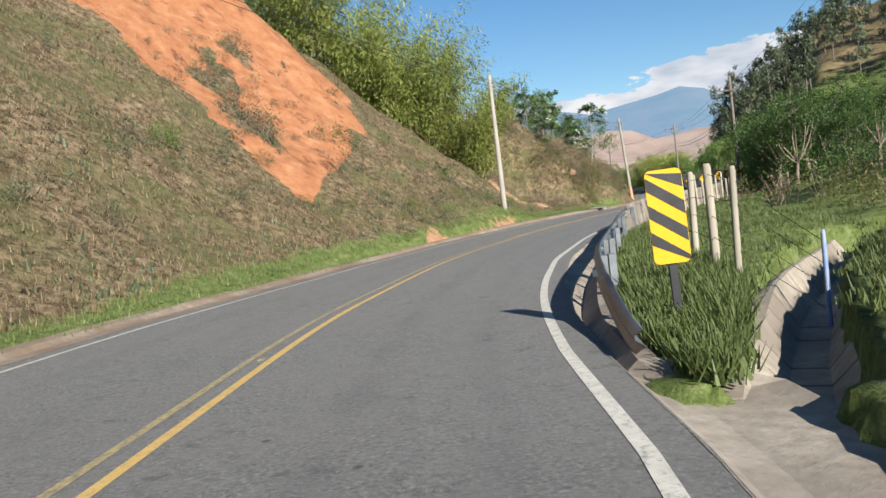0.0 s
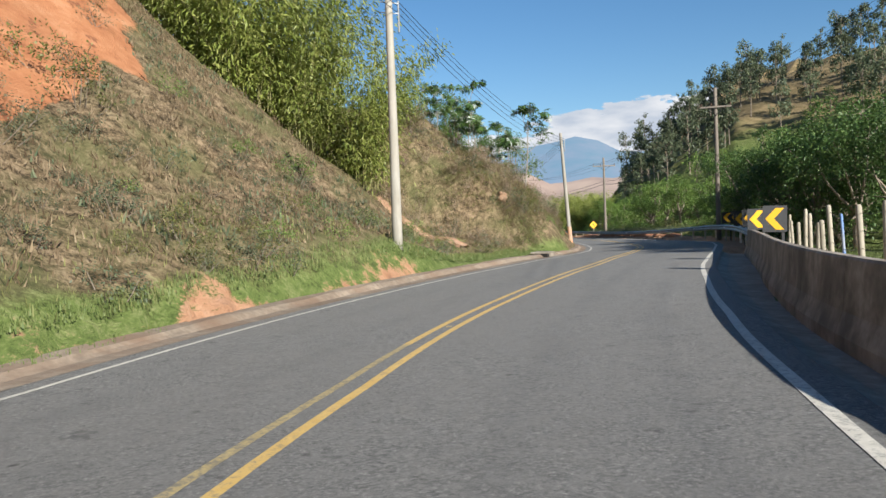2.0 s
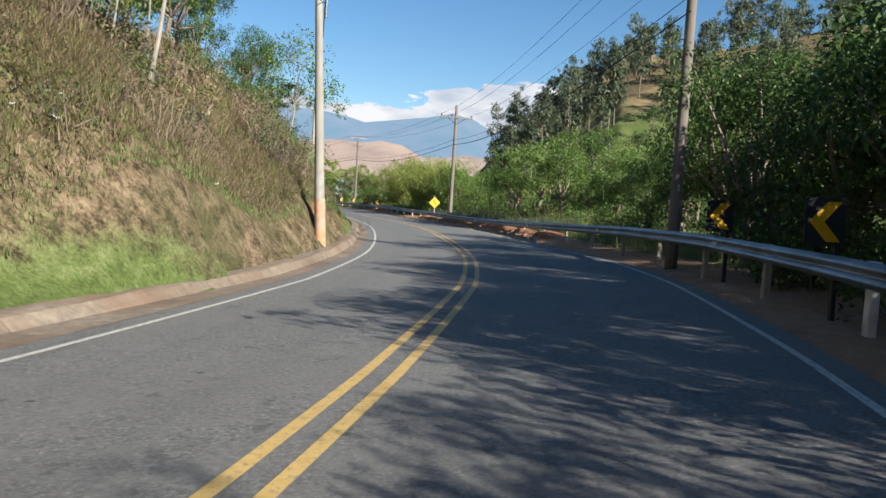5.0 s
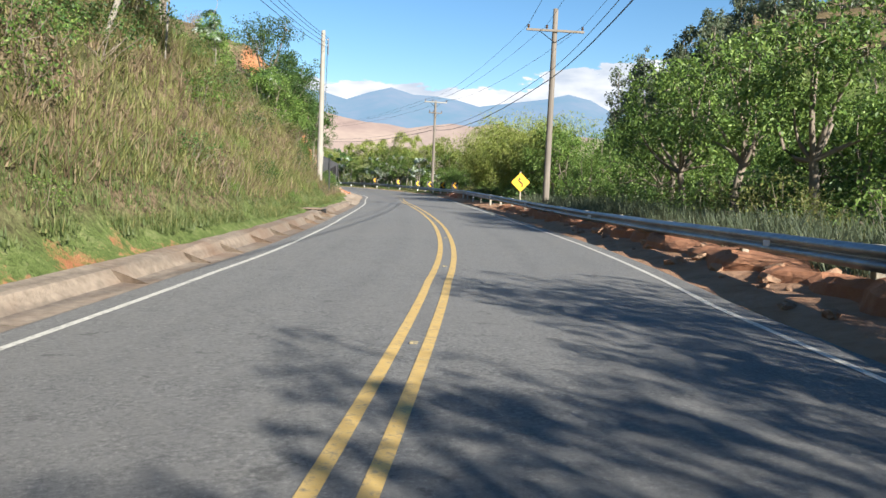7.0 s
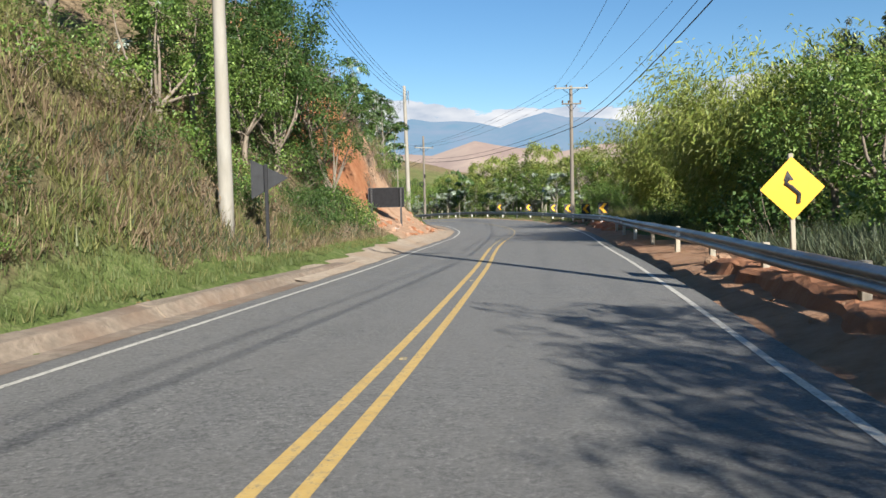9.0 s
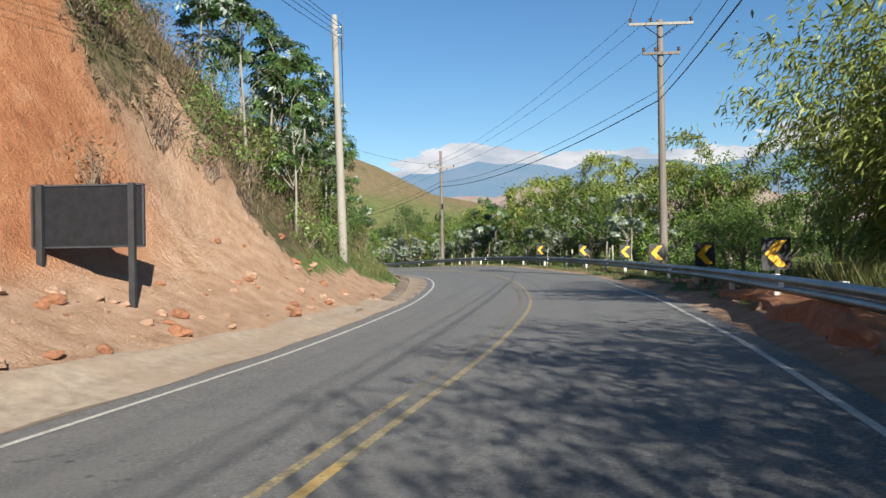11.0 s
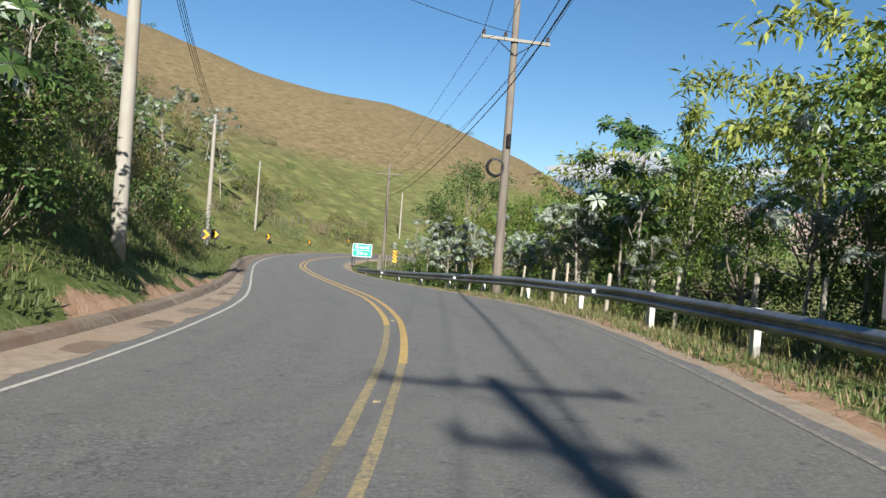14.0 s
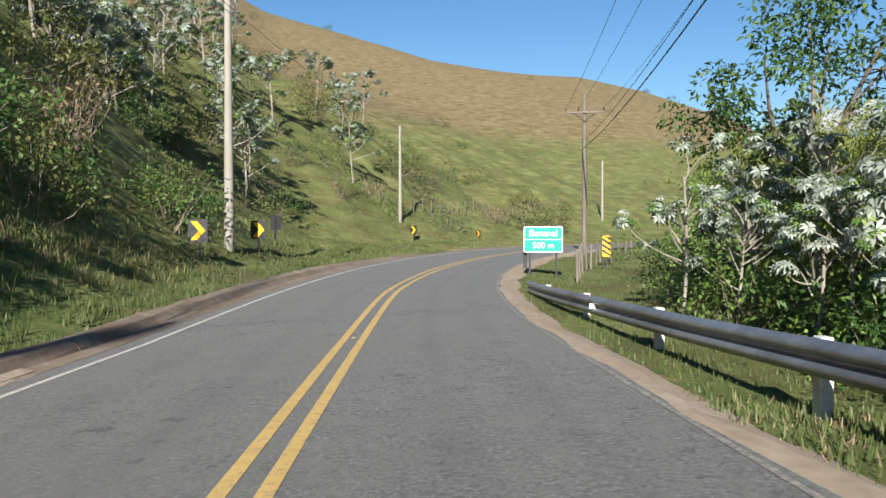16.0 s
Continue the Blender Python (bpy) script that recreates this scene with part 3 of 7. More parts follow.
def tube_data(pts, radii, n=8, cap=True):
    """Verts and faces of a tapered tube through pts."""
    pts = [Vector(p) for p in pts]
    vs, fs = [], []
    for i, p in enumerate(pts):
        d = (pts[min(i + 1, len(pts) - 1)] - pts[max(i - 1, 0)]).normalized()
        a = d.cross(Vector((0.31, 0.87, 0.23)) if abs(d.z) > 0.5 else Vector((0, 0, 1))).normalized()
        b = d.cross(a)
        for k in range(n):
            t = 2 * math.pi * k / n
            vs.append(p + (a * math.cos(t) + b * math.sin(t)) * radii[i])
    for i in range(len(pts) - 1):
        for k in range(n):
            k2 = (k + 1) % n
            fs.append((i * n + k, i * n + k2, (i + 1) * n + k2, (i + 1) * n + k))
    if cap:
        fs.append(tuple(range(n))[::-1])
        fs.append(tuple((len(pts) - 1) * n + k for k in range(n)))
    return vs, fs


def join_data(chunks):
    vs, fs = [], []
    for v, f in chunks:
        o = len(vs)
        vs += list(v)
        fs += [tuple(i + o for i in q) for q in f]
    return vs, fs


def tube(name, pts, radii, material, parent=None, n=8, label="", smooth=True):
    v, f = tube_data(pts, radii, n)
    return mesh_ob(name, v, f, material, parent, label, smooth)


def thing(name, m, label, category, group=""):
    e = new(name)
    e.empty_display_size = 0.2
    e.matrix_world = m
    return tagged(e, label, category, group)


def strip(name, s0, s1, ds, us, material, zs=None, parent=None, label=""):
    """A sheet along the road; us(s) and zs(s) give its cross-section."""
    ss = np.arange(s0, s1 + 1e-6, ds)
    vs, fs = [], []
    for s in ss:
        cs = us(s)
        for u, z in cs:
            vs.append(paved(s, u, z))
    n = len(us(s0))
    for i in range(len(ss) - 1):
        for k in range(n - 1):
            fs.append((i * n + k, i * n + k + 1, (i + 1) * n + k + 1, (i + 1) * n + k))
    return mesh_ob(name, vs, fs, material, parent, label)


# ---- ground: one sheet, fine near the road and coarse out to the horizon ----
GRID = {}


def build_ground():
    xs = np.unique(np.r_[np.linspace(-75, 125, 240), np.arange(-22.5, -14.4, 0.2)].round(3))
    ys = np.unique(np.r_[np.linspace(-45, 320, 420), np.arange(-1.0, 9.6, 0.25)].round(3))
    nx, ny = len(xs), len(ys)
    GRID.update(x=xs, y=ys)
    gx, gy = np.meshgrid(xs, ys)
    X, Y = gx.ravel(), gy.ravel()
    idx = np.arange(nx * ny).reshape(ny, nx)
    quads = np.stack([idx[:-1, :-1], idx[:-1, 1:], idx[1:, 1:], idx[1:, :-1]], -1).reshape(-1, 4)
    # outer rings that continue the border of the fine sheet
    border = np.r_[idx[0, :], idx[1:, -1], idx[-1, -2::-1], idx[-2:0:-1, 0]]
    bx, by = X[border], Y[border]
    cx, cy = 25.0, 137.0
    prev, ox, oy, of = border, [], [], []
    count = nx * ny
    for k in range(1, 34):
        g = 1.09 ** k if k < 30 else 1.09 ** 29 * (1.7 ** (k - 29))
        px, py = cx + (bx - cx) * g, cy + (by - cy) * g
        ox.append(px)
        oy.append(py)
        cur = np.arange(count, count + len(border))
        count += len(border)
        of.append(np.stack([prev, np.roll(prev, -1), np.roll(cur, -1), cur], -1)[:, ::-1])
        prev = cur
    AX, AY = np.r_[X, np.concatenate(ox)], np.r_[Y, np.concatenate(oy)]
    Z = height(AX, AY)
    allf = np.vstack([quads] + of)
    ob = mesh_ob("ground", np.c_[AX, AY, Z].tolist(), allf.tolist(), M["ground"], None, "", True)
    tagged(ob, "dry grass hillsides with green verges and red soil cuts", "ground", kind="structure")
    S, U = along(np.c_[AX, AY])
    D = -U
    edge = right_edge(S) + 0.5
    vw = np.interp(S, [0, 14, 24, 36, 45, 56, 62, 76, 84, 100, 125, 140, 160, 215, 240, 300], [6.0, 5.8, 5.2, 4.8, 5.4, 5.0, 3.2, 3.2, 4.4, 5.0, 5.0, 5, 7, 8, 13, 16])
    green = np.where(U < 0, 1 - step(D, vw - 0.7, vw + 0.9), 0.75)
    green = np.maximum(green, 0.25 * step(S, 80, 90) * (U < 0) * (S < 135))
    green = np.maximum(green, np.interp(S, [160, 170, 218, 230], [0, .5, .5, .3]) * (U < 0))
    past = step(np.hypot(AX - 47, AY - 190), 70, 110) * (AY > 215) * np.maximum(step(S, 276, 292), step(D, 60, 100))
    past = np.maximum(past, step(np.hypot(AX, AY - 40), 130, 190))
    past = np.maximum(past, step(np.hypot(AX - 25, AY - 137), 170, 230))
    soil = np.zeros(len(AX))
    w = wave(AX, AY, 5, 3)
    # long scar down the first hill, with tufts left standing in it
    w2 = wave(AX, AY, 2.2, 7)
    s_hi = np.interp(D, [8.5, 9, 10, 12, 14, 16, 20, 26, 34], [26, 27.5, 31, 36, 38.5, 39.5, 39.5, 37, 33])
    scar = step(S + 0.9 * w + 0.5 * w2, 25.2, 26.6) * (1 - step(S + 0.9 * w2, s_hi - 0.9, s_hi + 0.4)) * step(D, 8.3, 9.0) * (1 - step(D, 27, 32))
    scar = scar * (1 - 0.9 * step(w2 + 0.6 * w, 0.55, 0.8) * (np.abs(S - 32) < 4) * (D > 11))
    for s_, d_, a_, b_, k_ in ((28.0, 12.6, 1.1, 1.9, 1.0), (28.8, 15.5, 0.9, 1.6, .9), (32.6, 17.5, 1.0, 1.3, .8), (34.0, 12.2, .7, .6, .6), (29.5, 9.4, .7, .6, .7)):
        scar = scar * (1 - k_ * np.exp(-((S - s_) / a_) ** 2 - ((D - d_) / b_) ** 2))
    soil = np.maximum(soil, scar)
    soil = np.maximum(soil, 0.60 * step(S, 22, 28) * (1 - step(S, 38, 42)) * (D > 3.3) * (1 - step(D + 0.5 * w2, 4.5, 5.3)))
    # the red cut and its fan of fallen soil
    soil = np.maximum(soil, step(S + 0.6 * w, 137.2, 139.5) * (1 - step(S + 1.2 * w, 147.5, 150)) * (D > 3.5) * (1 - step(D + 0.7 * w, 12, 14)))
    soil = np.maximum(soil, step(S, 147, 149) * (1 - step(S, 152.5, 155)) * (D > 3.5) * (1 - step(D + 0.5 * w, 8.2, 9.4)))
    soil = np.maximum(soil, step(S, 152, 155) * (1 - step(S, 162, 167)) * (D > 3.5) * (1 - step(D, 5.8, 6.8)))
    pale = step(S, 126, 138) * (1 - step(D, 6.6, 7.6)) + step(S, 147, 149.5)
    pale = np.maximum(pale, (U > 0) * 0.7)
    pale = np.maximum(pale, 0.55 * (S > 20) * (S < 44) * (D < 6.5))
    sandy = step(S, 156, 162) * (1 - step(S, 205, 212)) * (U - left_u(S) < -3.2) * (1 - step(left_u(S) - U, 4.75, 5.0))
    soil, pale = np.maximum(soil, sandy), np.maximum(pale, sandy)
    # worn shoulder behind the rail
    soil = np.maximum(soil, np.interp(S, [46, 50, 80, 90, 120, 155, 165, 205, 212], [0, .8, .8, 1, .9, .75, .62, .55, .4]) * (U > 0) * (1 - step(U - edge + 0.4 * w, np.interp(S, [60, 75, 130, 165], [2.4, 1.3, 1.3, 0.1]), np.interp(S, [60, 75, 130, 165], [4.0, 2.4, 2.4, 0.6]))))
    soil = np.maximum(soil, (0.35 + 0.3 * w) * (1 - step(np.abs(D - 4.15), 0.15, 0.5)) * (S > 60))
    for n, v in (("green", green), ("pasture", past), ("soil", np.clip(soil, 0, 1)), ("pale", np.clip(pale, 0, 1)), ("lush", 1 - step(Z, 8, 34))):
        at = ob.data.attributes.new(n, 'FLOAT', 'POINT')
        at.data.foreach_set("value", v.astype(np.float32))
    return ob


ground = build_ground()

# ---- road ----
def road_lip(s):
    """Asphalt beyond the right edge line, with a crumbled rim on the last bends."""
    return float(np.interp(s, [150, 168, 196, 206], [0.35, 0.3, 0.2, 0.08])) + (0.03 * math.sin(s * 1.9) + 0.02 * math.sin(s * 5.3) if s > 165 else 0.0)


def build_road():
    ss = np.arange(-24, 312, 0.8)
    us = [-3.55, -2.7, -2.2, -1.6, -1.0, -0.3, 0.3, 0.5, 0.65, 0.8, 1.35, 1.9, 2.5, 3.0]
    vs, fs, wear = [], [], []
    for s in ss:
        e = right_edge(s) + road_lip(s)
        for k, u in enumerate(us + [0]):
            m = line_u(s)
            u2 = e if k == len(us) else m + u * ((e - m) / 3.55 if u > 0 else (m + 3.55 - left_u(s)) / 3.55)
            vs.append(paved(s, u2, 0.0))
            wear.append({2: .5, 3: .25, 4: .5, 8: float(np.interp(s, [146, 156, 182, 190], [.1, .85, .85, .1])), 10: .55, 11: .25, 12: .5}.get(k, 0.0))
    n = len(us) + 1
    for i in range(len(ss) - 1):
        for k in range(n - 1):
            fs.append((i * n + k, i * n + k + 1, (i + 1) * n + k + 1, (i + 1) * n + k))
    ob = mesh_ob("road", vs, fs, M["asphalt"])
    at = ob.data.attributes.new("wear", 'FLOAT', 'POINT')
    at.data.foreach_set("value", wear)
    tagged(ob, "grey worn asphalt two-lane road on a hillside", "road", kind="structure")
    Z = 0.005
    for nm, a, b, mt, s0, s1 in (("centre_line", -0.20, -0.11, "yellow_worn", -24, 26.4), ("centre_line", -0.20, -0.10, "yellow", 26.4, 132.8), ("centre_line", 0.07, 0.17, "yellow", -24, 138.4), ("centre_line", -0.20, -0.11, "yellow_faint", 140.8, 182.4), ("centre_line", -0.20, -0.10, "yellow_worn", 182.4, 191.2), ("centre_line", -0.20, -0.11, "yellow_worn", 132.8, 140.8),
                                 ("centre_line", 0.07, 0.16, "yellow_worn", 138.4, 186.4), ("centre_line", -0.20, -0.09, "yellow", 191.2, 300), ("centre_line", 0.07, 0.18, "yellow", 186.4, 300),
                                 ("edge_line", -3.20, -3.12, "white", -24, 300)):
        o = strip(nm, s0, s1, 0.8, lambda s: [((left_u(s) if a < -1 else line_u(s)) + a, Z), ((left_u(s) if a < -1 else line_u(s)) + b, Z)], M[mt])
        tagged(o, "worn yellow double centre line painted on asphalt" if mt != "white" else "thin white edge line painted on asphalt", "road marking", kind="structure")
    o = strip("edge_line", 163.2, 300, 0.8, lambda s: [(right_edge(s) - np.interp(s, [175, 200], [.042, .026]), Z), (right_edge(s) + np.interp(s, [175, 200], [.042, .026]), Z)], M["white_worn"])
    tagged(o, "faded white edge line at the crumbling asphalt edge", "road marking", kind="structure")
    o = strip("edge_line", -24, 163.2, 0.8, lambda s: [(right_edge(s) - np.interp(s, [40, 60], [.06, .045]), Z), (right_edge(s) + np.interp(s, [40, 60], [.06, .045]), Z)], M["white"])
    tagged(o, "thin white edge line painted on asphalt", "road marking", kind="structure")


build_road()


def kerb_u(s):
    """How far the kerb shifts with the edge line, and back from it where soil has washed between."""
    return left_u(s) - np.interp(s, [42, 50, 58, 66, 156, 168, 198, 212], [0, .16, .16, 0, 0, .5, .45, 0])


def kerb_profile(s):
    h = np.interp(s, [-24, 20, 45, 60, 80, 100, 118, 128, 160, 170, 230, 238, 246], [.09, .09, .14, .15, .19, .20, .18, .05, .08, .15, .16, .05, .05])
    n = 0.02 * math.sin(s * 3.1) + 0.012 * math.sin(s * 7.7 + 1)
    return [(-3.5, 0.004), (-3.84, 0.014), (-3.91 + n, h * 0.5), (-3.97 + n, h * 0.92), (-4.03 + n, h + n), (-4.24 + n * 2, h + 0.02), (-4.34 + n * 2, h - 0.16)]


kerb = tagged(new("kerb"), "low worn concrete kerb stained with red soil", "kerb", kind="structure")


def kerb_pieces():
    r = random.Random(4)
    s = -6.0
    while s < 284:
        L = r.uniform(1.6, 3.2)
        for g0, g1 in ((52.96, 55.02), (105.06, 106.42)):
            if s < g0:
                L = min(L, g0 - s)
            elif s < g1:
                s = g1
        if L > 0.05:
            dz, du = r.uniform(-0.006, 0.006), r.uniform(-0.008, 0.008)
            vs, fs = [], []
            qs = (s + 0.006, s + L * 0.5, s + L - 0.006)
            for q in qs:
                for u, z in kerb_profile(q):
                    vs.append(paved(q, u + left_u(q) if u > -3.6 else u + du + kerb_u(q), z + (dz if z > 0.03 else 0)))
            n = 7
            for i in range(2):
                for k in range(n - 1):
                    fs.append((i * n + k, i * n + k + 1, (i + 1) * n + k + 1, (i + 1) * n + k))
            fs.append(tuple(range(n))[::-1])
            fs.append(tuple(2 * n + k for k in range(n)))
            mesh_ob("kerb_piece", vs, fs, M["kerb"], kerb)
        s += max(L, 0.02)


kerb_pieces()

wash = strip("sand_strip", 154, 214, 0.4, lambda s: [(left_u(s) - 3.47 + 0.03 * math.sin(s * 2.7) + 0.02 * math.sin(s * 6.1), 0.003), (left_u(s) - 3.62, 0.012 + 0.008 * math.sin(s * 1.9)), (kerb_u(s) - 3.62, 0.016), (kerb_u(s) - 3.80, 0.05)], M["sand"])
bar = strip("sand_strip", 120, 156, 0.4, lambda s: [(left_u(s) - 3.55 + 0.04 * math.sin(s * 2.1), 0.004), (left_u(s) - 3.8, 0.045 + 0.012 * math.sin(s * 1.7)), (kerb_u(s) - 4.1, 0.10 + 0.02 * math.sin(s * 0.9)), (kerb_u(s) - 4.5, np.interp(s, [120, 130, 140, 156], [.12, .20, .26, .14])), (kerb_u(s) - 4.85 + 0.2 * math.sin(s * 1.3), np.interp(s, [120, 130, 140, 156], [.06, .24, .32, .06])), (kerb_u(s) - 5.1, -0.15)], M["sand"])
tagged(bar, "bar of reddish sand washed down over the kerb", "sand", kind="structure")
rim = strip("sand_strip", 150, 262, 0.4, lambda s: [(right_edge(s) + road_lip(s) - 0.05, -0.004), (right_edge(s) + road_lip(s) + 0.08 + 0.04 * math.sin(s * 3.1), 0.004 + 0.008 * math.sin(s * 2.3)), (right_edge(s) + road_lip(s) + np.interp(s, [165, 203], [0.55, 0.2]) + 0.06 * math.sin(s * 1.3), -0.012), (right_edge(s) + 0.8, -0.20)], M["sand"])
tagged(rim, "pale sandy rim along the crumbled asphalt edge", "sand", kind="structure")
tagged(wash, "strip of washed sand between the edge line and the kerb", "sand", kind="structure")


def gutter_profile(s):
    e, r = right_edge(s) + 0.33, float(np.interp(s, RAIL_S, RAIL_U))
    if s < 2:
        return [(e, 0.004), (e + 0.10, -0.06), (e + 0.35, -0.10), (e + 0.9, -0.08), (e + 1.1, -0.05)]
    if s < 21.5:
        return [(e, 0.004), (e + 0.08, -0.06), (r - 0.34, -0.17), (r - 0.10, 0.06), (r + 0.06, 0.07)]
    return [(e, 0.004), (e + 0.08, -0.08), (e + 0.35, -0.16), (r - 0.2, -0.18), (r + 0.1, -0.18)]


gutter = strip("gutter", -14, 51.4, 0.6, gutter_profile, M["concrete"])
tagged(gutter, "pale concrete roadside gutter beside the asphalt", "gutter", kind="structure")

# ---- distance: blue range and brown foothills with haze mixed in as glow, low clouds ----
# Aerial haze is put into the material: an even bluish glow mixed by k.
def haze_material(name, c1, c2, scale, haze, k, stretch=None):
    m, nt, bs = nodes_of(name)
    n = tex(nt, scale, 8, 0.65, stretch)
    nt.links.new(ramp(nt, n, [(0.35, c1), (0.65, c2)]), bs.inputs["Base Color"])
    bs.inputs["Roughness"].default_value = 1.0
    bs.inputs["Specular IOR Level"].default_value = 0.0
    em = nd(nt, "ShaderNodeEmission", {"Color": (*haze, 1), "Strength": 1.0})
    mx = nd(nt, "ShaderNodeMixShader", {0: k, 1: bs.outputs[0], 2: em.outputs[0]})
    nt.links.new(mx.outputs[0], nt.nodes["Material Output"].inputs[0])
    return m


def ridge(name, radius, depth, tab_b, tab_e, amp, seed, material, label, n=220, rows=16):
    bs = np.linspace(-180, 180, n)
    vs, fs = [], []
    for j in range(rows):
        f = j / (rows - 1)
        for b in bs:
            r = radius + depth * f
            a = radians(b)
            crest = np.interp(b, tab_b, tab_e)
            wob = amp * (math.sin(b * 0.55 + seed) + 0.6 * math.sin(b * 1.3 + seed * 2.1) + 0.35 * math.sin(b * 2.9 + seed * 3.7) + 0.18 * math.sin(b * 6.3 + seed))
            spur = 0.5 + 0.5 * math.sin(b * 2.1 + seed * 5 + 2.2 * math.sin(f * 3 + b * 0.7))
            prof = (f ** 1.25) * (0.75 + 0.25 * (f + (1 - f) * spur))
            z = (radius + depth) * math.tan(radians(crest + wob)) * prof - 12 * (1 - f)
            vs.append((30 - math.sin(a) * r, 120 + math.cos(a) * r, z))
    for j in range(rows - 1):
        for i in range(n - 1):
            fs.append((j * n + i + 1, j * n + i, (j + 1) * n + i, (j + 1) * n + i + 1))
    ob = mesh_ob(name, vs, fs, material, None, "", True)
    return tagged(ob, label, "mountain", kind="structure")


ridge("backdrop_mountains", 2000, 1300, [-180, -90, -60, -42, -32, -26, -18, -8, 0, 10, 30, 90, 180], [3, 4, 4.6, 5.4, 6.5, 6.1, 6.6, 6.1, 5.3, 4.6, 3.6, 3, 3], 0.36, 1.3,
      haze_material("haze_blue_range", (0.05, 0.09, 0.06), (0.16, 0.13, 0.10), 0.006, (0.16, 0.27, 0.42), 0.62, (1, 1, 2)), "hazy blue mountain range beyond the valley")
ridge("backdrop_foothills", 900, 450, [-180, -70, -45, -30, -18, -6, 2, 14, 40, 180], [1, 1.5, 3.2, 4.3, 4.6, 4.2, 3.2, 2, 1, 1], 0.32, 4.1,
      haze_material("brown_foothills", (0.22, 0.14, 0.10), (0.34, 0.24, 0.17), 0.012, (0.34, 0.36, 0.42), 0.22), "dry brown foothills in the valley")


def cloud_bank():
    m, nt, bs = nodes_of("cloud")
    n = nd(nt, "ShaderNodeTexNoise", {"Vector": nd(nt, "ShaderNodeMapping", {"Vector": nt.nodes.new("ShaderNodeTexCoord").outputs["Object"], "Scale": (0.0016, 0.0016, 0.0042)}).outputs[0],
                                      "Scale": 1.0, "Detail": 9.0, "Roughness": 0.58}).outputs[0]
    at = nt.nodes.new("ShaderNodeAttribute")
    at.attribute_name = "fade"
    k = nd(nt, "ShaderNodeMath", {0: n, 1: at.outputs["Fac"]}, operation='ADD').outputs[0]
    a = ramp(nt, k, [(0.98, (0, 0, 0)), (1.16, (1, 1, 1))])
    n2 = nd(nt, "ShaderNodeTexNoise", {"Vector": nd(nt, "ShaderNodeMapping", {"Vector": nt.nodes.new("ShaderNodeTexCoord").outputs["Object"], "Scale": (0.003, 0.003, 0.009)}).outputs[0], "Scale": 1.0, "Detail": 6.0}).outputs[0]
    # Unlit sheet: cloud brightness is put in as white to blue-grey emission.
    col = ramp(nt, n2, [(0.35, (0.50, 0.57, 0.68)), (0.62, (0.86, 0.87, 0.90))])
    em = nd(nt, "ShaderNodeEmission", {"Color": col, "Strength": 0.5})
    tr = nt.nodes.new("ShaderNodeBsdfTransparent")
    mx = nd(nt, "ShaderNodeMixShader", {0: a, 1: tr.outputs[0], 2: em.outputs[0]})
    nt.links.new(mx.outputs[0], nt.nodes["Material Output"].inputs[0])
    vs, fs, fade = [], [], []
    bs_ = np.linspace(-75, 40, 60)
    es = np.linspace(3, 15, 14)
    R = 3900
    for e in es:
        for b in bs_:
            a_ = radians(b)
            vs.append((30 - math.sin(a_) * R, 120 + math.cos(a_) * R, R * math.tan(radians(e))))
            top = np.interp(b, [-75, -55, -42, -34, -28, -20, -12, -4, 4, 14, 40], [10.2, 10.8, 9.8, 8.4, 7.4, 7.5, 7.8, 6.7, 5.6, 4, 2])
            fade.append(float(np.interp(top - e, [-2.2, 0, 1.5, 4], [0.05, 0.5, 0.66, 0.72])))
    n_ = len(bs_)
    for j in range(len(es) - 1):
        for i in range(n_ - 1):
            fs.append((j * n_ + i, j * n_ + i + 1, (j + 1) * n_ + i + 1, (j + 1) * n_ + i))
    ob = mesh_ob("backdrop_clouds", vs, fs, m)
    x = ob.data.attributes.new("fade", 'FLOAT', 'POINT')
    x.data.foreach_set("value", fade)
    ob.visible_shadow = False
    tagged(ob, "bank of white clouds low over the mountains", "cloud", kind="structure")


cloud_bank()

# ---- guard rails, concrete barrier ----
WBEAM = [(0.0, 0.155), (0.012, 0.15), (0.03, 0.125), (0.085, 0.10), (0.085, 0.06), (0.02, 0.02), (0.0, 0.0), (0.02, -0.02), (0.085, -0.06), (0.085, -0.10), (0.03, -0.125), (0.012, -0.15), (0.0, -0.155)]


def shoulder(s):
    return float(np.interp(s, SHOULDER_S, SHOULDER_Z))


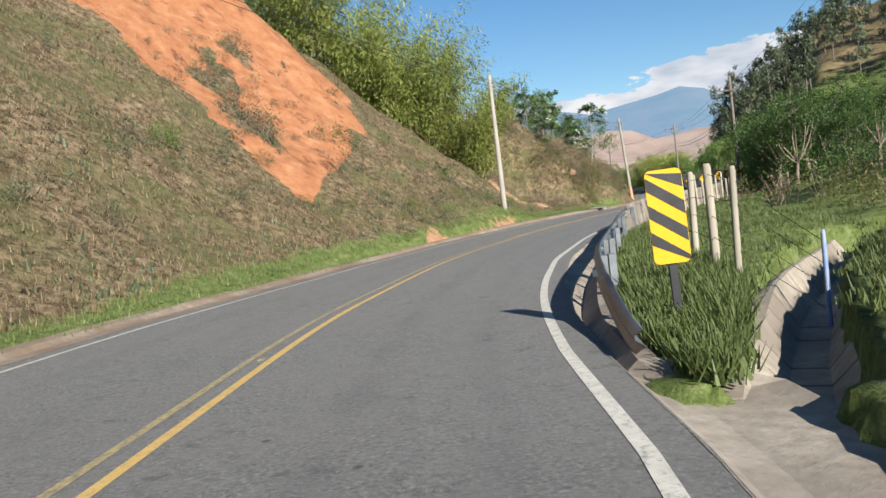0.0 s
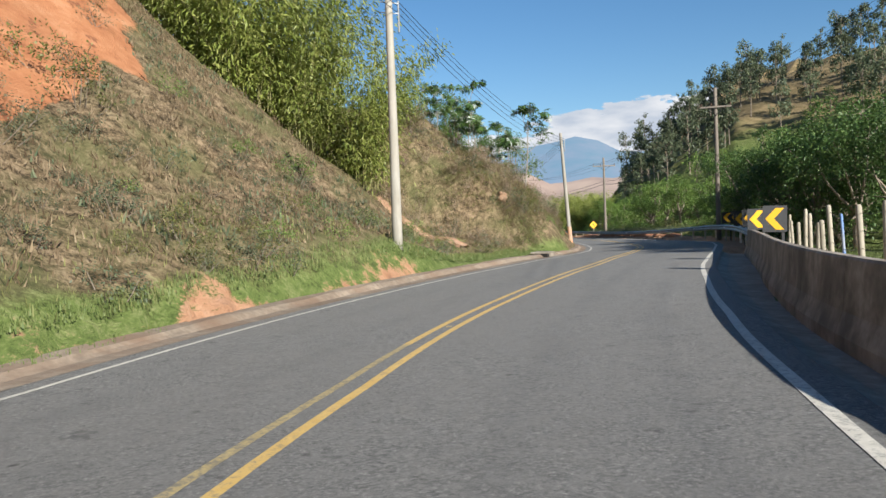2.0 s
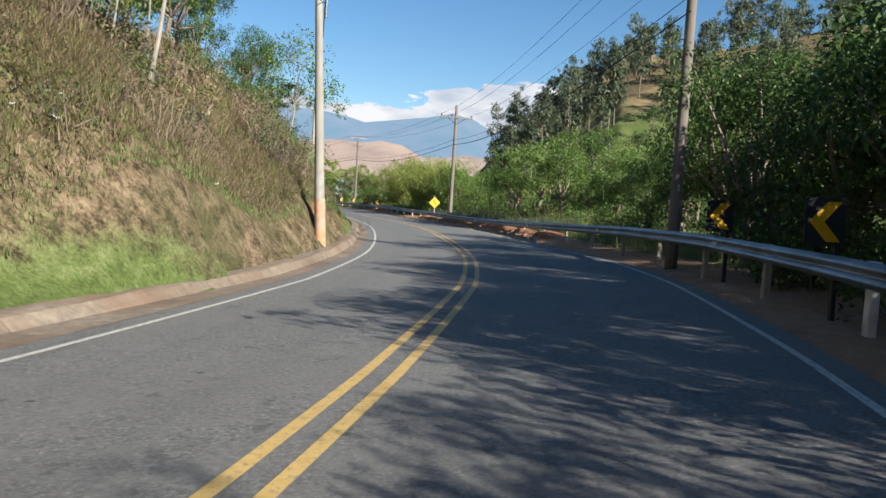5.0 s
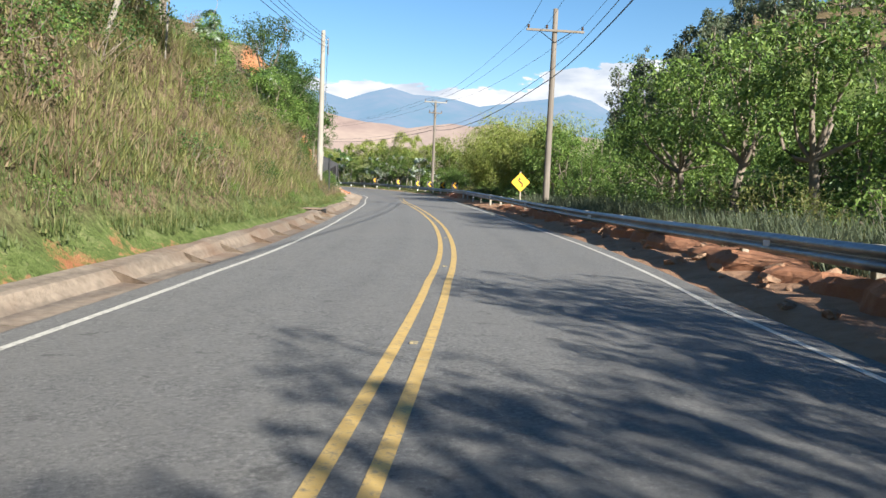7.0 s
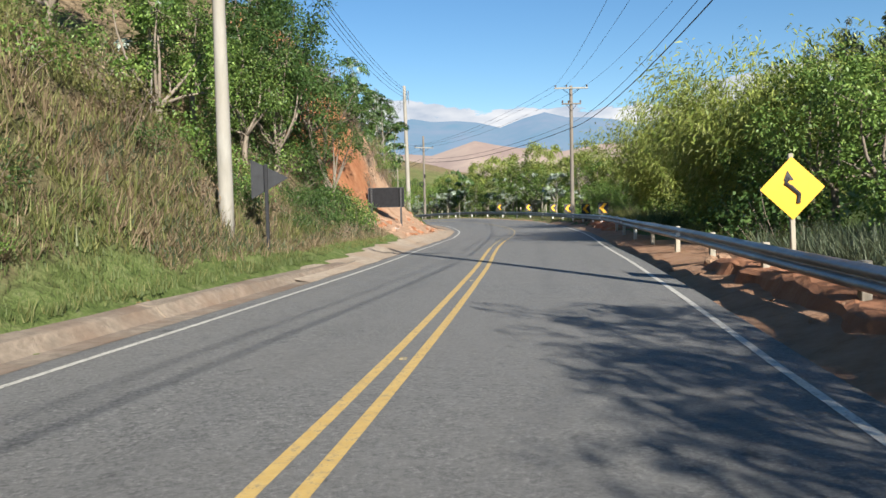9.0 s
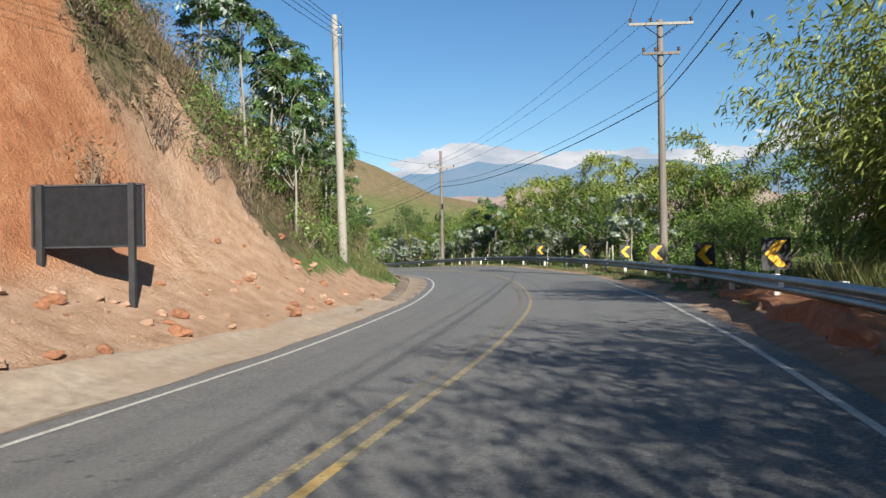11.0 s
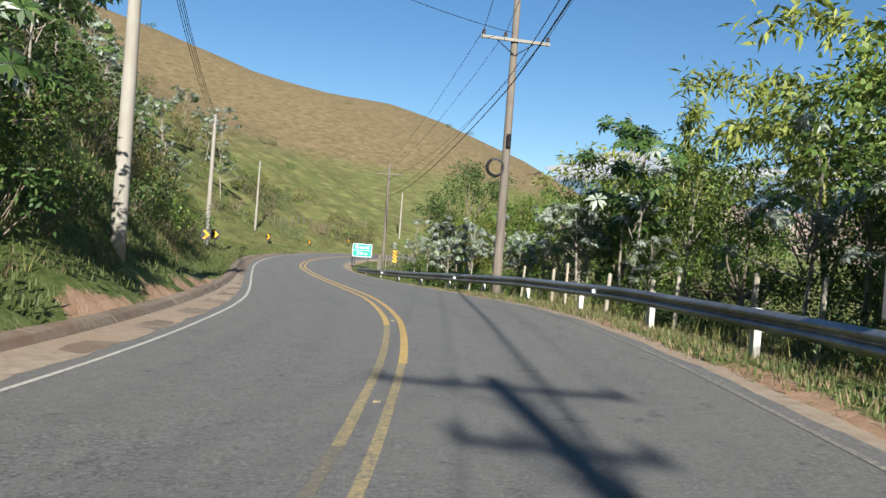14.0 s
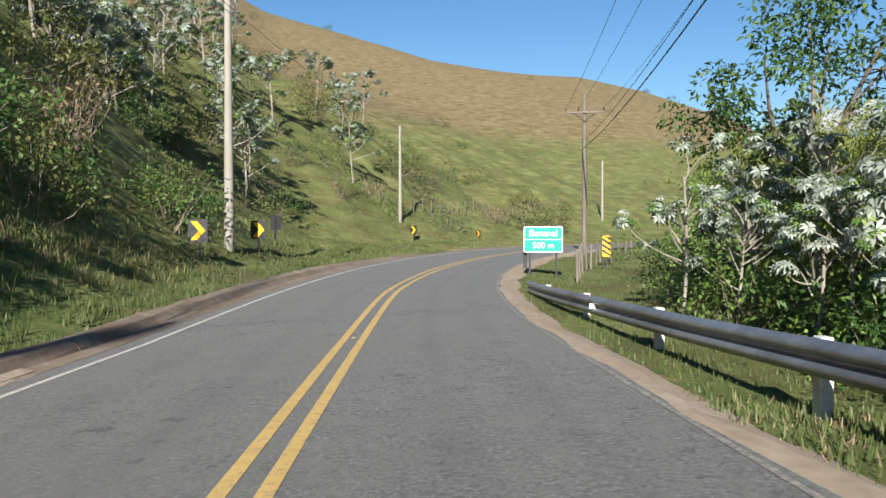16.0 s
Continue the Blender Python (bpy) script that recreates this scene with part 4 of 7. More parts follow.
def guard_rail(s0, s1, label, post_step, dip=False, post_mat="post_white"):
    rail = thing("guard_rail", Matrix.Translation(road(s0, np.interp(s0, RAIL_S, RAIL_U), shoulder(s0))), label, "guard rail")
    inv = rail.matrix_world.inverted()
    ss = np.arange(s0, s1 + 1e-6, 0.5)

    def top(s):
        z = shoulder(s) + 0.62
        if dip:
            z -= 0.34 * (1 - float(step(s, s0, s0 + 3.2))) + 0.27 * (1 - float(step(s, 14, 22)))
        return z
    a = 0
    k = 0
    L = 16
    while a < len(ss) - 1:
        b = min(a + L, len(ss) - 1)
        vs, fs = [], []
        for s in ss[a:b + 1]:
            u = np.interp(s, RAIL_S, RAIL_U)
            for o, h in WBEAM:
                vs.append(inv @ road(s, u - o, top(s) + h))
            for o, h in reversed(WBEAM):
                vs.append(inv @ road(s, u - o + 0.006, top(s) + h))
        n = len(WBEAM) * 2
        for i in range(b - a):
            for j in range(n):
                j2 = (j + 1) % n
                fs.append((i * n + j, i * n + j2, (i + 1) * n + j2, (i + 1) * n + j))
        mesh_ob("beam", vs, fs, M["steel"], rail, "", True)
        a = b
    s = s0 + (4.4 if dip else 0.9)
    bm = bmesh.new()
    box(bm, (0, 0, 0.1), (0.11, 0.15, 1.1), None, 0.008)
    post_me = bpy.data.meshes.new("post")
    bm.to_mesh(post_me)
    bm.free()
    post_me.materials.append(M[post_mat])
    post_old = post_me.copy()
    post_old.materials[0] = M["fence_wood"]
    bm = bmesh.new()
    box(bm, (0, 0, 0), (0.10, 0.10, 0.28), None, 0.006)
    blk = bpy.data.meshes.new("spacer")
    bm.to_mesh(blk)
    bm.free()
    blk.materials.append(M["steel"])
    while s < s1 - 0.3:
        u = np.interp(s, RAIL_S, RAIL_U)
        p = new("post", post_me if s > 132 or s < 60 else post_old)
        p.parent = rail
        zt = top(s)
        p.matrix_local = inv @ Matrix.Translation(road(s, u + 0.16, zt - 0.5)) @ pose(0, 0, 0, 0, 0, heading(s))
        q = new("spacer", blk)
        q.parent = rail
        q.matrix_local = inv @ Matrix.Translation(road(s, u + 0.05, zt)) @ pose(0, 0, 0, 0, 0, heading(s))
        s += post_step
    # reflectors
    bm = bmesh.new()
    box(bm, (0, 0, 0), (0.02, 0.10, 0.09), None, 0.004)
    rf = bpy.data.meshes.new("reflector")
    bm.to_mesh(rf)
    bm.free()
    rf.materials.append(M["sign_white"])
    s = s0 + 3.4
    while s < s1:
        u = np.interp(s, RAIL_S, RAIL_U)
        q = new("reflector", rf)
        q.parent = rail
        q.matrix_local = inv @ Matrix.Translation(road(s, u - 0.09, top(s))) @ pose(0, 0, 0, 0, 0, heading(s) + 55)
        s += post_step * 3
    bm = bmesh.new()
    box(bm, (0, 0, 0), (0.10, 0.03, 0.34), None, 0.004)
    e = part("end_cap", bm, M["post_white"], rail)
    se = s1 if dip else s0
    e.matrix_local = inv @ Matrix.Translation(road(se, np.interp(se, RAIL_S, RAIL_U) - 0.04, top(se))) @ pose(0, 0, 0, 0, 0, heading(se))
    return rail


def soil_bank(s0, s1):
    """Raw cut edge of red soil that stands under the rail."""
    cols = [(-0.62, -0.03), (-0.50, 0.0), (-0.30, 0.03), (-0.20, 0.08), (-0.12, 0.26), (-0.06, 0.44), (0.06, 0.54), (0.25, 0.58), (0.55, 0.56), (0.95, 0.48), (1.4, 0.10)]
    ss = np.arange(s0, s1, 0.22)
    vs, fs = [], []
    n = len(cols)
    for s in ss:
        r = float(np.interp(s, RAIL_S, RAIL_U))
        k = float(step(s, s0, s0 + 5) * (1 - step(s, s1 - 6, s1))) * (0.78 + 0.22 * math.sin(s * 0.9) * math.sin(s * 0.37 + 1))
        for u, z in cols:
            q = road(s, u)
            d = 0.09 * noise.noise((q.x * 2.1, q.y * 2.1, z * 3)) + 0.05 * noise.noise((q.x * 6.3, q.y * 6.3, z * 5))
            b = 0.34 * noise.noise((q.x * 1.1 + 9, q.y * 1.1, 0.0)) - 0.06
            uu = r + u + (b + d * 0.8 if z > 0.02 else d * 0.4)
            vs.append(road(s, uu, z * k + (d * k if z > 0.04 else d * 0.25) + 0.9 * float(road_z(s, 4.0)) - 0.02))
    for i in range(len(ss) - 1):
        for j in range(n - 1):
            fs.append((i * n + j, i * n + j + 1, (i + 1) * n + j + 1, (i + 1) * n + j))
    o = mesh_ob("soil_bank", vs, fs, M["soil"])
    return tagged(o, "raw bank of red soil under the guard rail", "soil bank", kind="structure")


soil_bank(82, 124)
soil_bank(140, 157)
guard_rail(2.4, 22.0, "galvanised steel guard rail curving down into the grass", 3.6, True, "steel")
guard_rail(50.7, 226.0, "long galvanised steel guard rail on white posts", 3.9)


def barrier():
    ob = thing("concrete_barrier", Matrix.Translation(road(21, 4.6)), "weathered concrete safety barrier along the road edge", "barrier")
    inv = ob.matrix_world.inverted()
    prof = [(-0.22, -0.26), (-0.22, 0.0), (-0.13, 0.25), (-0.085, 0.84), (-0.06, 0.87), (0.06, 0.87), (0.085, 0.84), (0.20, 0.0), (0.20, -0.26)]
    s = 21.0
    while s < 50.2:
        e = min(s + 2.95, 51.2)
        vs, fs = [], []
        ss = np.linspace(s + 0.008, e - 0.008, 5)
        for q in ss:
            u = np.interp(q, RAIL_S, RAIL_U)
            sh = shoulder(q) * 0.7
            h = 1.0 if q > 22 else 0.75 + 0.25 * (q - 21)
            for o, z in prof:
                vs.append(inv @ road(q, u + o, z * h + sh))
        n = len(prof)
        for i in range(len(ss) - 1):
            for j in range(n - 1):
                fs.append((i * n + j, (i + 1) * n + j, (i + 1) * n + j + 1, i * n + j + 1))
        fs.append(tuple(range(n)))
        fs.append(tuple((len(ss) - 1) * n + j for j in range(n))[::-1])
        mesh_ob("barrier_unit", vs, fs, M["barrier"], ob)
        s += 2.95


barrier()

# ---- signs ----
def outline_plate(bm, pts, y0, y1):
    """A plate in the x-z plane between y0 and y1."""
    f = [bm.verts.new((x, y0, z)) for x, z in pts]
    b = [bm.verts.new((x, y1, z)) for x, z in pts]
    bm.faces.new(f)
    bm.faces.new(b[::-1])
    for i in range(len(pts)):
        j = (i + 1) % len(pts)
        bm.faces.new((f[j], f[i], b[i], b[j]))
    bmesh.ops.recalc_face_normals(bm, faces=bm.faces)


def rounded(w, h, r, n=4):
    out = []
    for cx, cz, a0 in ((w / 2 - r, h / 2 - r, 0), (-w / 2 + r, h / 2 - r, 90), (-w / 2 + r, -h / 2 + r, 180), (w / 2 - r, -h / 2 + r, 270)):
        for k in range(n + 1):
            a = radians(a0 + 90 * k / n)
            out.append((cx + r * math.cos(a), cz + r * math.sin(a)))
    return out


def shift(pts, dz):
    return [(x, z + dz) for x, z in pts]


def post_bm(h, w=0.07, d=0.07, y=0.05, x=0.0, low=-0.35):
    bm = bmesh.new()
    box(bm, (x, y, (h + low) / 2), (w, d, h - low), None, 0.006)
    return bm


def ground_pose(x, y, face, lean=0.0, dz=0.0):
    """At the ground under (x, y), front (-y) turned by face degrees, leaning sideways."""
    return pose(x, y, zat(x, y) + dz, 0, lean, face)


def chevron_sign(p, zc, face, flip=False, lean=0.0, side=0.0):
    zg = zat(p[0], p[1])
    h = max(zc - zg, 0.7)
    t = thing("chevron_sign", pose(p[0], p[1], zg, 0, lean, face), "yellow chevron on a dark plate behind the rail" if not flip else "yellow chevron on a dark plate on the grass verge", "road sign", "bend chevrons")
    part("post", post_bm(h + 0.25, 0.07, 0.07, 0.05, side), M["sign_black"], t)
    bm = bmesh.new()
    outline_plate(bm, shift(rounded(0.58, 0.66, 0.03), h), -0.004, 0.008)
    plate = part("plate", bm, M["sign_black"], t)
    k = -1 if flip else 1
    bm = bmesh.new()
    pts = [(0.22 * k, 0.27), (0.02 * k, 0.27), (-0.23 * k, 0.0), (0.02 * k, -0.27), (0.22 * k, -0.27), (-0.02 * k, 0.0)]
    outline_plate(bm, shift(pts, h), -0.010, -0.005)
    part("chevron", bm, M["sign_yellow"], plate, "bright yellow arrow")
    return t


for _s, _u, _z in ((38.7, 5.18, 1.38), (43.8, 5.02, 1.40), (49.5, 5.18, 1.47), (55.8, 5.27, 1.47), (60.8, 5.56, 1.58), (66.3, 5.68, 1.61), (149.9, 5.2, 1.24), (156.0, 5.1, 1.19), (162.7, 5.19, 1.22), (171.0, 5.93, 1.26), (177.6, 5.62, 1.35), (185.0, 5.5, 1.42)):
    _p = road(_s, _u)
    chevron_sign(_p, _z, heading(_s) + (10 if _s < 100 else 4), False, 1.5 * math.sin(_s), 0.2 if _s < 70 else 0.0)
for _s, _u, _z, _f in ((226.6, -6.59, 1.0, 0), (232.1, -6.96, 1.0, 0), (238.0, -8.89, 1.0, 165), (258.9, -10.79, 1.0, -12), (270.4, -11.74, 1.0, -20), (281.0, -12.8, 1.0, -24)):
    _p = road(_s, _u)
    chevron_sign(_p, zat(_p[0], _p[1]) + 0.85, heading(_s) + _f, True)


def hazard_marker(p, face, lean, w=0.36, hh=0.94, low=0.62):
    t = thing("hazard_marker", ground_pose(p[0], p[1], face, lean), "yellow and black diagonally striped hazard plate on a dark post", "road sign")
    part("post", post_bm(low + 0.7, 0.085, 0.06), M["sign_black"], t)
    c = low + hh / 2
    bm = bmesh.new()
    outline_plate(bm, shift(rounded(w, hh, 0.06), c), -0.004, 0.008)
    plate = part("plate", bm, M["sign_yellow"], t)
    z = -0.60
    while z < 0.62:
        pts = []
        for x, dz in ((-w / 2 + 0.004, 0.06), (w / 2 - 0.004, -0.20), (w / 2 - 0.004, -0.07), (-w / 2 + 0.004, 0.19)):
            pts.append((x, max(-hh / 2 + 0.02, min(hh / 2 - 0.02, z + dz))))
        if max(q[1] for q in pts) - min(q[1] for q in pts) > 0.08:
            bm = bmesh.new()
            a = [bm.verts.new((x, -0.009, zz + c)) for x, zz in pts]
            b = [bm.verts.new((x, -0.005, zz + c)) for x, zz in pts]
            bm.faces.new(a)
            for i in range(4):
                bm.faces.new((a[(i + 1) % 4], a[i], b[i], b[(i + 1) % 4]))
            part("stripe", bm, M["sign_black"], plate, "black diagonal stripe")
        z += 0.27
    return t


hazard_marker((-19.9, 3.2), heading(3) - 4, -1.0)
hazard_marker(road(243.4, 5.5), heading(236) + 6, 0, 0.4, 1.0, 0.5)


def winding_sign(p, face):
    t = thing("warning_sign", ground_pose(p[0], p[1], face, -2), "yellow diamond warning sign with a black winding arrow", "road sign")
    c = 1.35
    part("post", post_bm(1.9), M["fence_wood"], t)
    bm = bmesh.new()
    r = 0.50
    pts = [(0, r), (-r, 0), (0, -r), (r, 0)]
    outline_plate(bm, shift(pts, c), -0.004, 0.008)
    plate = part("plate", bm, M["sign_yellow"], t)
    v, f = join_data([tube_data([(0.08, -0.006, c - 0.24), (0.10, -0.006, c - 0.10), (-0.02, -0.006, c + 0.02), (-0.10, -0.006, c + 0.08), (-0.06, -0.006, c + 0.18)], [0.035] * 5, 6)])
    mesh_ob("arrow", v, f, M["sign_black"], plate, "black curved arrow")
    bm = bmesh.new()
    outline_plate(bm, [(-0.13, c + 0.13), (0.02, c + 0.13), (-0.07, c + 0.28)], -0.02, -0.006)
    part("arrow_head", bm, M["sign_black"], plate)
    return t


winding_sign((40.3, 99.3), heading(121) + 2)


def text_part(name, body, size, loc, material, parent):
    cu = bpy.data.curves.new(name, 'FONT')
    cu.body, cu.size, cu.align_x, cu.align_y, cu.extrude = body, size, 'CENTER', 'CENTER', 0.003
    tmp = new(name + "_curve", cu)
    me = bpy.data.meshes.new_from_object(tmp)
    bpy.data.objects.remove(tmp)
    me.materials.clear()
    me.materials.append(material)
    ob = new(name, me)
    ob.parent = parent
    ob.matrix_local = pose(*loc, 90, 0, 0)
    return ob


def town_sign(p, face):
    t = thing("direction_sign", ground_pose(p[0], p[1], face, 0), "green direction sign with white lettering on two dark posts", "road sign")
    c = 1.06 - zat(p[0], p[1])
    for x in (-0.48, 0.48):
        part("post", post_bm(c + 0.44, 0.07, 0.06, 0.05, x), M["sign_black"], t)
    bm = bmesh.new()
    outline_plate(bm, shift(rounded(1.40, 0.94, 0.05), c), -0.004, 0.008)
    plate = part("plate", bm, M["sign_white"], t, "white border")
    for z, h in ((c + 0.222, 0.42), (c - 0.222, 0.42)):
        bm = bmesh.new()
        outline_plate(bm, shift(rounded(1.34, h, 0.04), z), -0.008, -0.005)
        part("panel", bm, M["sign_green"], plate)
    text_part("lettering", "Bananal", 0.34, (0, -0.012, c + 0.222), M["sign_white"], plate)
    text_part("lettering", "500 m", 0.31, (0, -0.012, c - 0.222), M["sign_white"], plate)
    bm = bmesh.new()
    box(bm, (-0.64, 0.25, c - 0.62), (0.14, 0.05, 0.85), None, 0.01)
    part("marker_back", bm, M["sign_black"], t)
    return t


town_sign(road(233.6, 3.24), heading(215) - 2)


def billboard():
    mid, face = Vector((38.13, 128.45)), -11.0
    z = 0.36
    t = thing("sign_board", pose(mid.x, mid.y, z, 0, 0, face), "back of a dark roadside board on two posts in red soil", "sign board")
    for x in (-0.76, 0.76):
        part("post", post_bm(2.22, 0.10, 0.10, -0.06, x, -0.9), M["sign_black"], t)
    bm = bmesh.new()
    outline_plate(bm, shift(rounded(1.88, 1.02, 0.02), 1.70), 0.0, 0.03)
    board = part("board", bm, M["dark"], t)
    for z0 in (1.20, 2.20):
        bm = bmesh.new()
        box(bm, (0, -0.012, z0), (1.88, 0.02, 0.03), None, 0.003)
        part("edge_trim", bm, M["sign_grey"], board)
    for x0 in (-0.925, 0.925):
        bm = bmesh.new()
        box(bm, (x0, -0.012, 1.70), (0.03, 0.02, 0.96), None, 0.003)
        part("edge_trim", bm, M["sign_grey"], board)


billboard()


def yield_back():
    p = road(122.2, -5.0)
    t = thing("triangle_sign", ground_pose(p.x, p.y, heading(122), 0), "dark back of a triangular road sign on a post", "road sign")
    part("post", post_bm(2.0, 0.07, 0.07, -0.04), M["sign_black"], t)
    bm = bmesh.new()
    outline_plate(bm, [(-0.38, 1.2), (0.52, 1.68), (-0.38, 2.12)], 0.0, 0.02)
    part("plate", bm, M["sign_grey"], t)


yield_back()

# ---- utility poles and their lines ----
def pole(base, top_z, material, r0, r1, label, arms=(), lean=(0, 0), face=0.0, low_steel=False, coil=None, foot=None):
    x, y = base
    z = zat(x, y) - 0.3
    t = thing("utility_pole", pose(x, y, z), label, "utility pole", "roadside poles")
    H = top_z - z
    n = 9
    pts = [(lean[0] * k / n, lean[1] * k / n, H * k / n) for k in range(n + 1)]
    tube("shaft", pts, [r0 + (r1 - r0) * k / n for k in range(n + 1)], material, t, 12)
    if foot:
        v, fcs = tube_data([(0, 0, 0.3), (lean[0] * 0.19, lean[1] * 0.19, 1.75)], [r0 + 0.006, r0 * 0.94 + 0.006], 12, False)
        mesh_ob("painted_foot", v, fcs, M[foot], t, "faded orange painted foot", True)
    ends = []
    for za, half, mt in arms:
        f = (za - z) / H
        c = Vector((lean[0] * f, lean[1] * f, za - z))
        m = Matrix.Translation(c) @ pose(0, 0, 0, 0, 0, face)
        bm = bmesh.new()
        box(bm, (0, -0.16, 0), (half * 2, 0.09, 0.11), m, 0.01)
        arm = part("crossarm", bm, M[mt], t)
        for k in (-1, 1):
            v, fcs = tube_data([m @ Vector((k * half * 0.55, -0.16, -0.04)), m @ Vector((0, -0.14, -0.55))], [0.018, 0.018], 6)
            mesh_ob("brace", v, fcs, M["dark"], t)
        for px in (-half * 0.93, -half * 0.3, half * 0.93):
            q = m @ Vector((px, -0.16, 0.055))
            v, fcs = tube_data([q, q + Vector((0, 0, .05)), q + Vector((0, 0, .06)), q + Vector((0, 0, .12)), q + Vector((0, 0, .17)), q + Vector((0, 0, .2))], [.03, .03, .075, .05, .065, .03], 8)
            mesh_ob("insulator", v, fcs, M["porcelain"], arm)
            ends.append(Vector((x, y, z)) + q + Vector((0, 0, 0.2)))
    if low_steel:
        v, fcs = join_data([tube_data([(lean[0] + 0.3 * k, lean[1], H - 0.45 - 0.3 * j), (lean[0], lean[1], H - 0.45 - 0.3 * j)], [.016, .016], 5) for k in (-1, 1) for j in (0, 1)])
        mesh_ob("bracket", v, fcs, M["steel"], t)
        v, fcs = join_data([tube_data([(lean[0] + 0.3, lean[1], H - 0.38), (lean[0] + 0.3, lean[1], H - 1.3)], [.03, .03], 6)])
        mesh_ob("cable_rack", v, fcs, M["steel"], t)
    if coil:
        m = pose(0, 0, 0, 0, 0, face)
        chunks = []
        for k in range(5):
            rr = 0.27 + 0.018 * k
            pts = [m @ Vector((-0.42 + rr * math.cos(a), -0.22 + 0.02 * k, coil - z + rr * math.sin(a))) for a in np.linspace(0, 2 * math.pi, 25)]
            chunks.append(tube_data(pts, [0.014] * 25, 5, False))
        v, fcs = join_data(chunks)
        mesh_ob("cable_coil", v, fcs, M["cable"], t, "coiled black cable")
        bm = bmesh.new()
        box(bm, (0, -0.2, coil - z + 1.0), (0.16, 0.14, 0.5), m, 0.03)
        part("splice_box", bm, M["dark"], t, "black cable box")
    tops = Vector((x + lean[0], y + lean[1], top_z))
    return ends, tops


G_, W_ = "tall grey concrete utility pole beside the road", "weathered timber utility pole with a crossarm"
pl = {}
pl["L0"] = pole((-9.0, 37.7), 8.6, M["pole_grey"], .16, .10, G_, low_steel=True)
pl["L1"] = pole((12.9, 62.3), 8.0, M["pole_grey"], .16, .10, "leaning grey concrete utility pole at the foot of the bank", lean=(-0.35, 0.35), low_steel=True, foot="orange_paint")
pl["L2"] = pole((31.25, 105.9), 9.4, M["pole_grey"], .17, .11, G_, low_steel=True)
pl["L3"] = pole((42.36, 145.3), 10.5, M["pole_grey"], .18, .11, G_, lean=(-0.2, -0.3), low_steel=True)
pl["L4"] = pole((42.8, 175.6), 10.35, M["pole_grey"], .19, .13, G_, lean=(-0.2, 0.3), low_steel=True)
pl["L5"] = pole((32.7, 208.4), 9.4, M["pole_grey"], .17, .11, G_, low_steel=True)
pl["L6"] = pole((24.5, 245.6), 10.2, M["pole_grey"], .15, .10, G_)
pl["R1"] = pole((19.3, 54.8), 10.0, M["pole_wood"], .16, .11, W_, arms=((8.75, 0.95, "pole_wood"),), face=heading(64))
pl["R2"] = pole((39.9, 96.2), 9.9, M["pole_wood"], .17, .12, W_, arms=((8.85, 1.4, "pole_wood"),), face=heading(116))
pl["R3"] = pole((55.3, 145.2), 10.7, M["pole_wood"], .17, .12, "timber utility pole with two crossarms and insulators", arms=((10.5, 1.3, "pole_grey"), (9.3, 0.75, "pole_wood")), face=heading(160))
pl["R4"] = pole((51.8, 186.2), 10.75, M["pole_wood"], .18, .12, "timber utility pole with a coil of black cable", arms=((9.25, 1.3, "pole_grey"),), face=heading(200), coil=4.6)
pl["R5"] = pole((41.3, 232.6), 9.6, M["pole_wood"], .16, .11, W_, arms=((8.5, 1.2, "pole_wood"),), face=heading(236))
pl["R6"] = pole((36.6, 285.5), 10.5, M["pole_grey"], .16, .11, G_)


def cable_span(a, b, sag, r, n=14):
    pts = []
    for k in range(n + 1):
        t = k / n
        p = a.lerp(b, t)
        pts.append(p - Vector((0, 0, sag * 4 * t * (1 - t))))
    return tube_data(pts, [r] * (n + 1), 4, False)


def line(label, spans):
    t = thing("overhead_line", Matrix.Identity(4), label, "power line")
    for a, b, sag, r in spans:
        v, f = cable_span(a, b, sag, r)
        mesh_ob("cable", v, f, M["cable"], t)


_right = ["R1", "R2", "R3", "R4", "R5"]
_back = [Vector(p) + Vector((-24, -42, 0)) for p in pl["R1"][0][:3]]
_sp = [(_back[k], pl["R1"][0][k], 0.7, .010) for k in range(3)]
for a, b in zip(_right, _right[1:]):
    for k in range(3):
        _sp.append((pl[a][0][k], pl[b][0][k], 0.75, .010))
line("thin bare power lines strung between timber poles", _sp)
_sp = []
for a, b in zip(_right, _right[1:]):
    for dz, r in ((2.9, .014), (3.3, .024)):
        _sp.append((pl[a][1] - Vector((0.15, 0.1, dz)), pl[b][1] - Vector((0.15, 0.1, dz)), 0.8, r))
line("thick black communication cables below the power lines", _sp)
_left = ["L0", "L1", "L2", "L3", "L4", "L5"]
_sp = []
for a, b in zip(_left, _left[1:]):
    for k, dz in enumerate((0.35, 0.5, 0.7, 0.9)):
        o = Vector((0.25, 0, -dz))
        _sp.append((pl[a][1] + o, pl[b][1] + o, 0.7 + 0.06 * k, .012))
for dz in (0.35, 0.5, 0.7):
    _sp.append((pl["L0"][1] + Vector((-32, -38, 3 - dz)), pl["L0"][1] + Vector((0.25, 0, -dz)), 0.9, .012))
line("bundle of service cables between concrete poles", _sp)
line("single cable crossing the road between two poles", [(pl["R4"][1] - Vector((0, 0, 1.2)), pl["L4"][1] - Vector((0, 0, .4)), 0.4, .012), (pl["L5"][1] - Vector((0, 0, .5)), pl["L6"][1] - Vector((0, 0, .3)), 0.5, .01)])

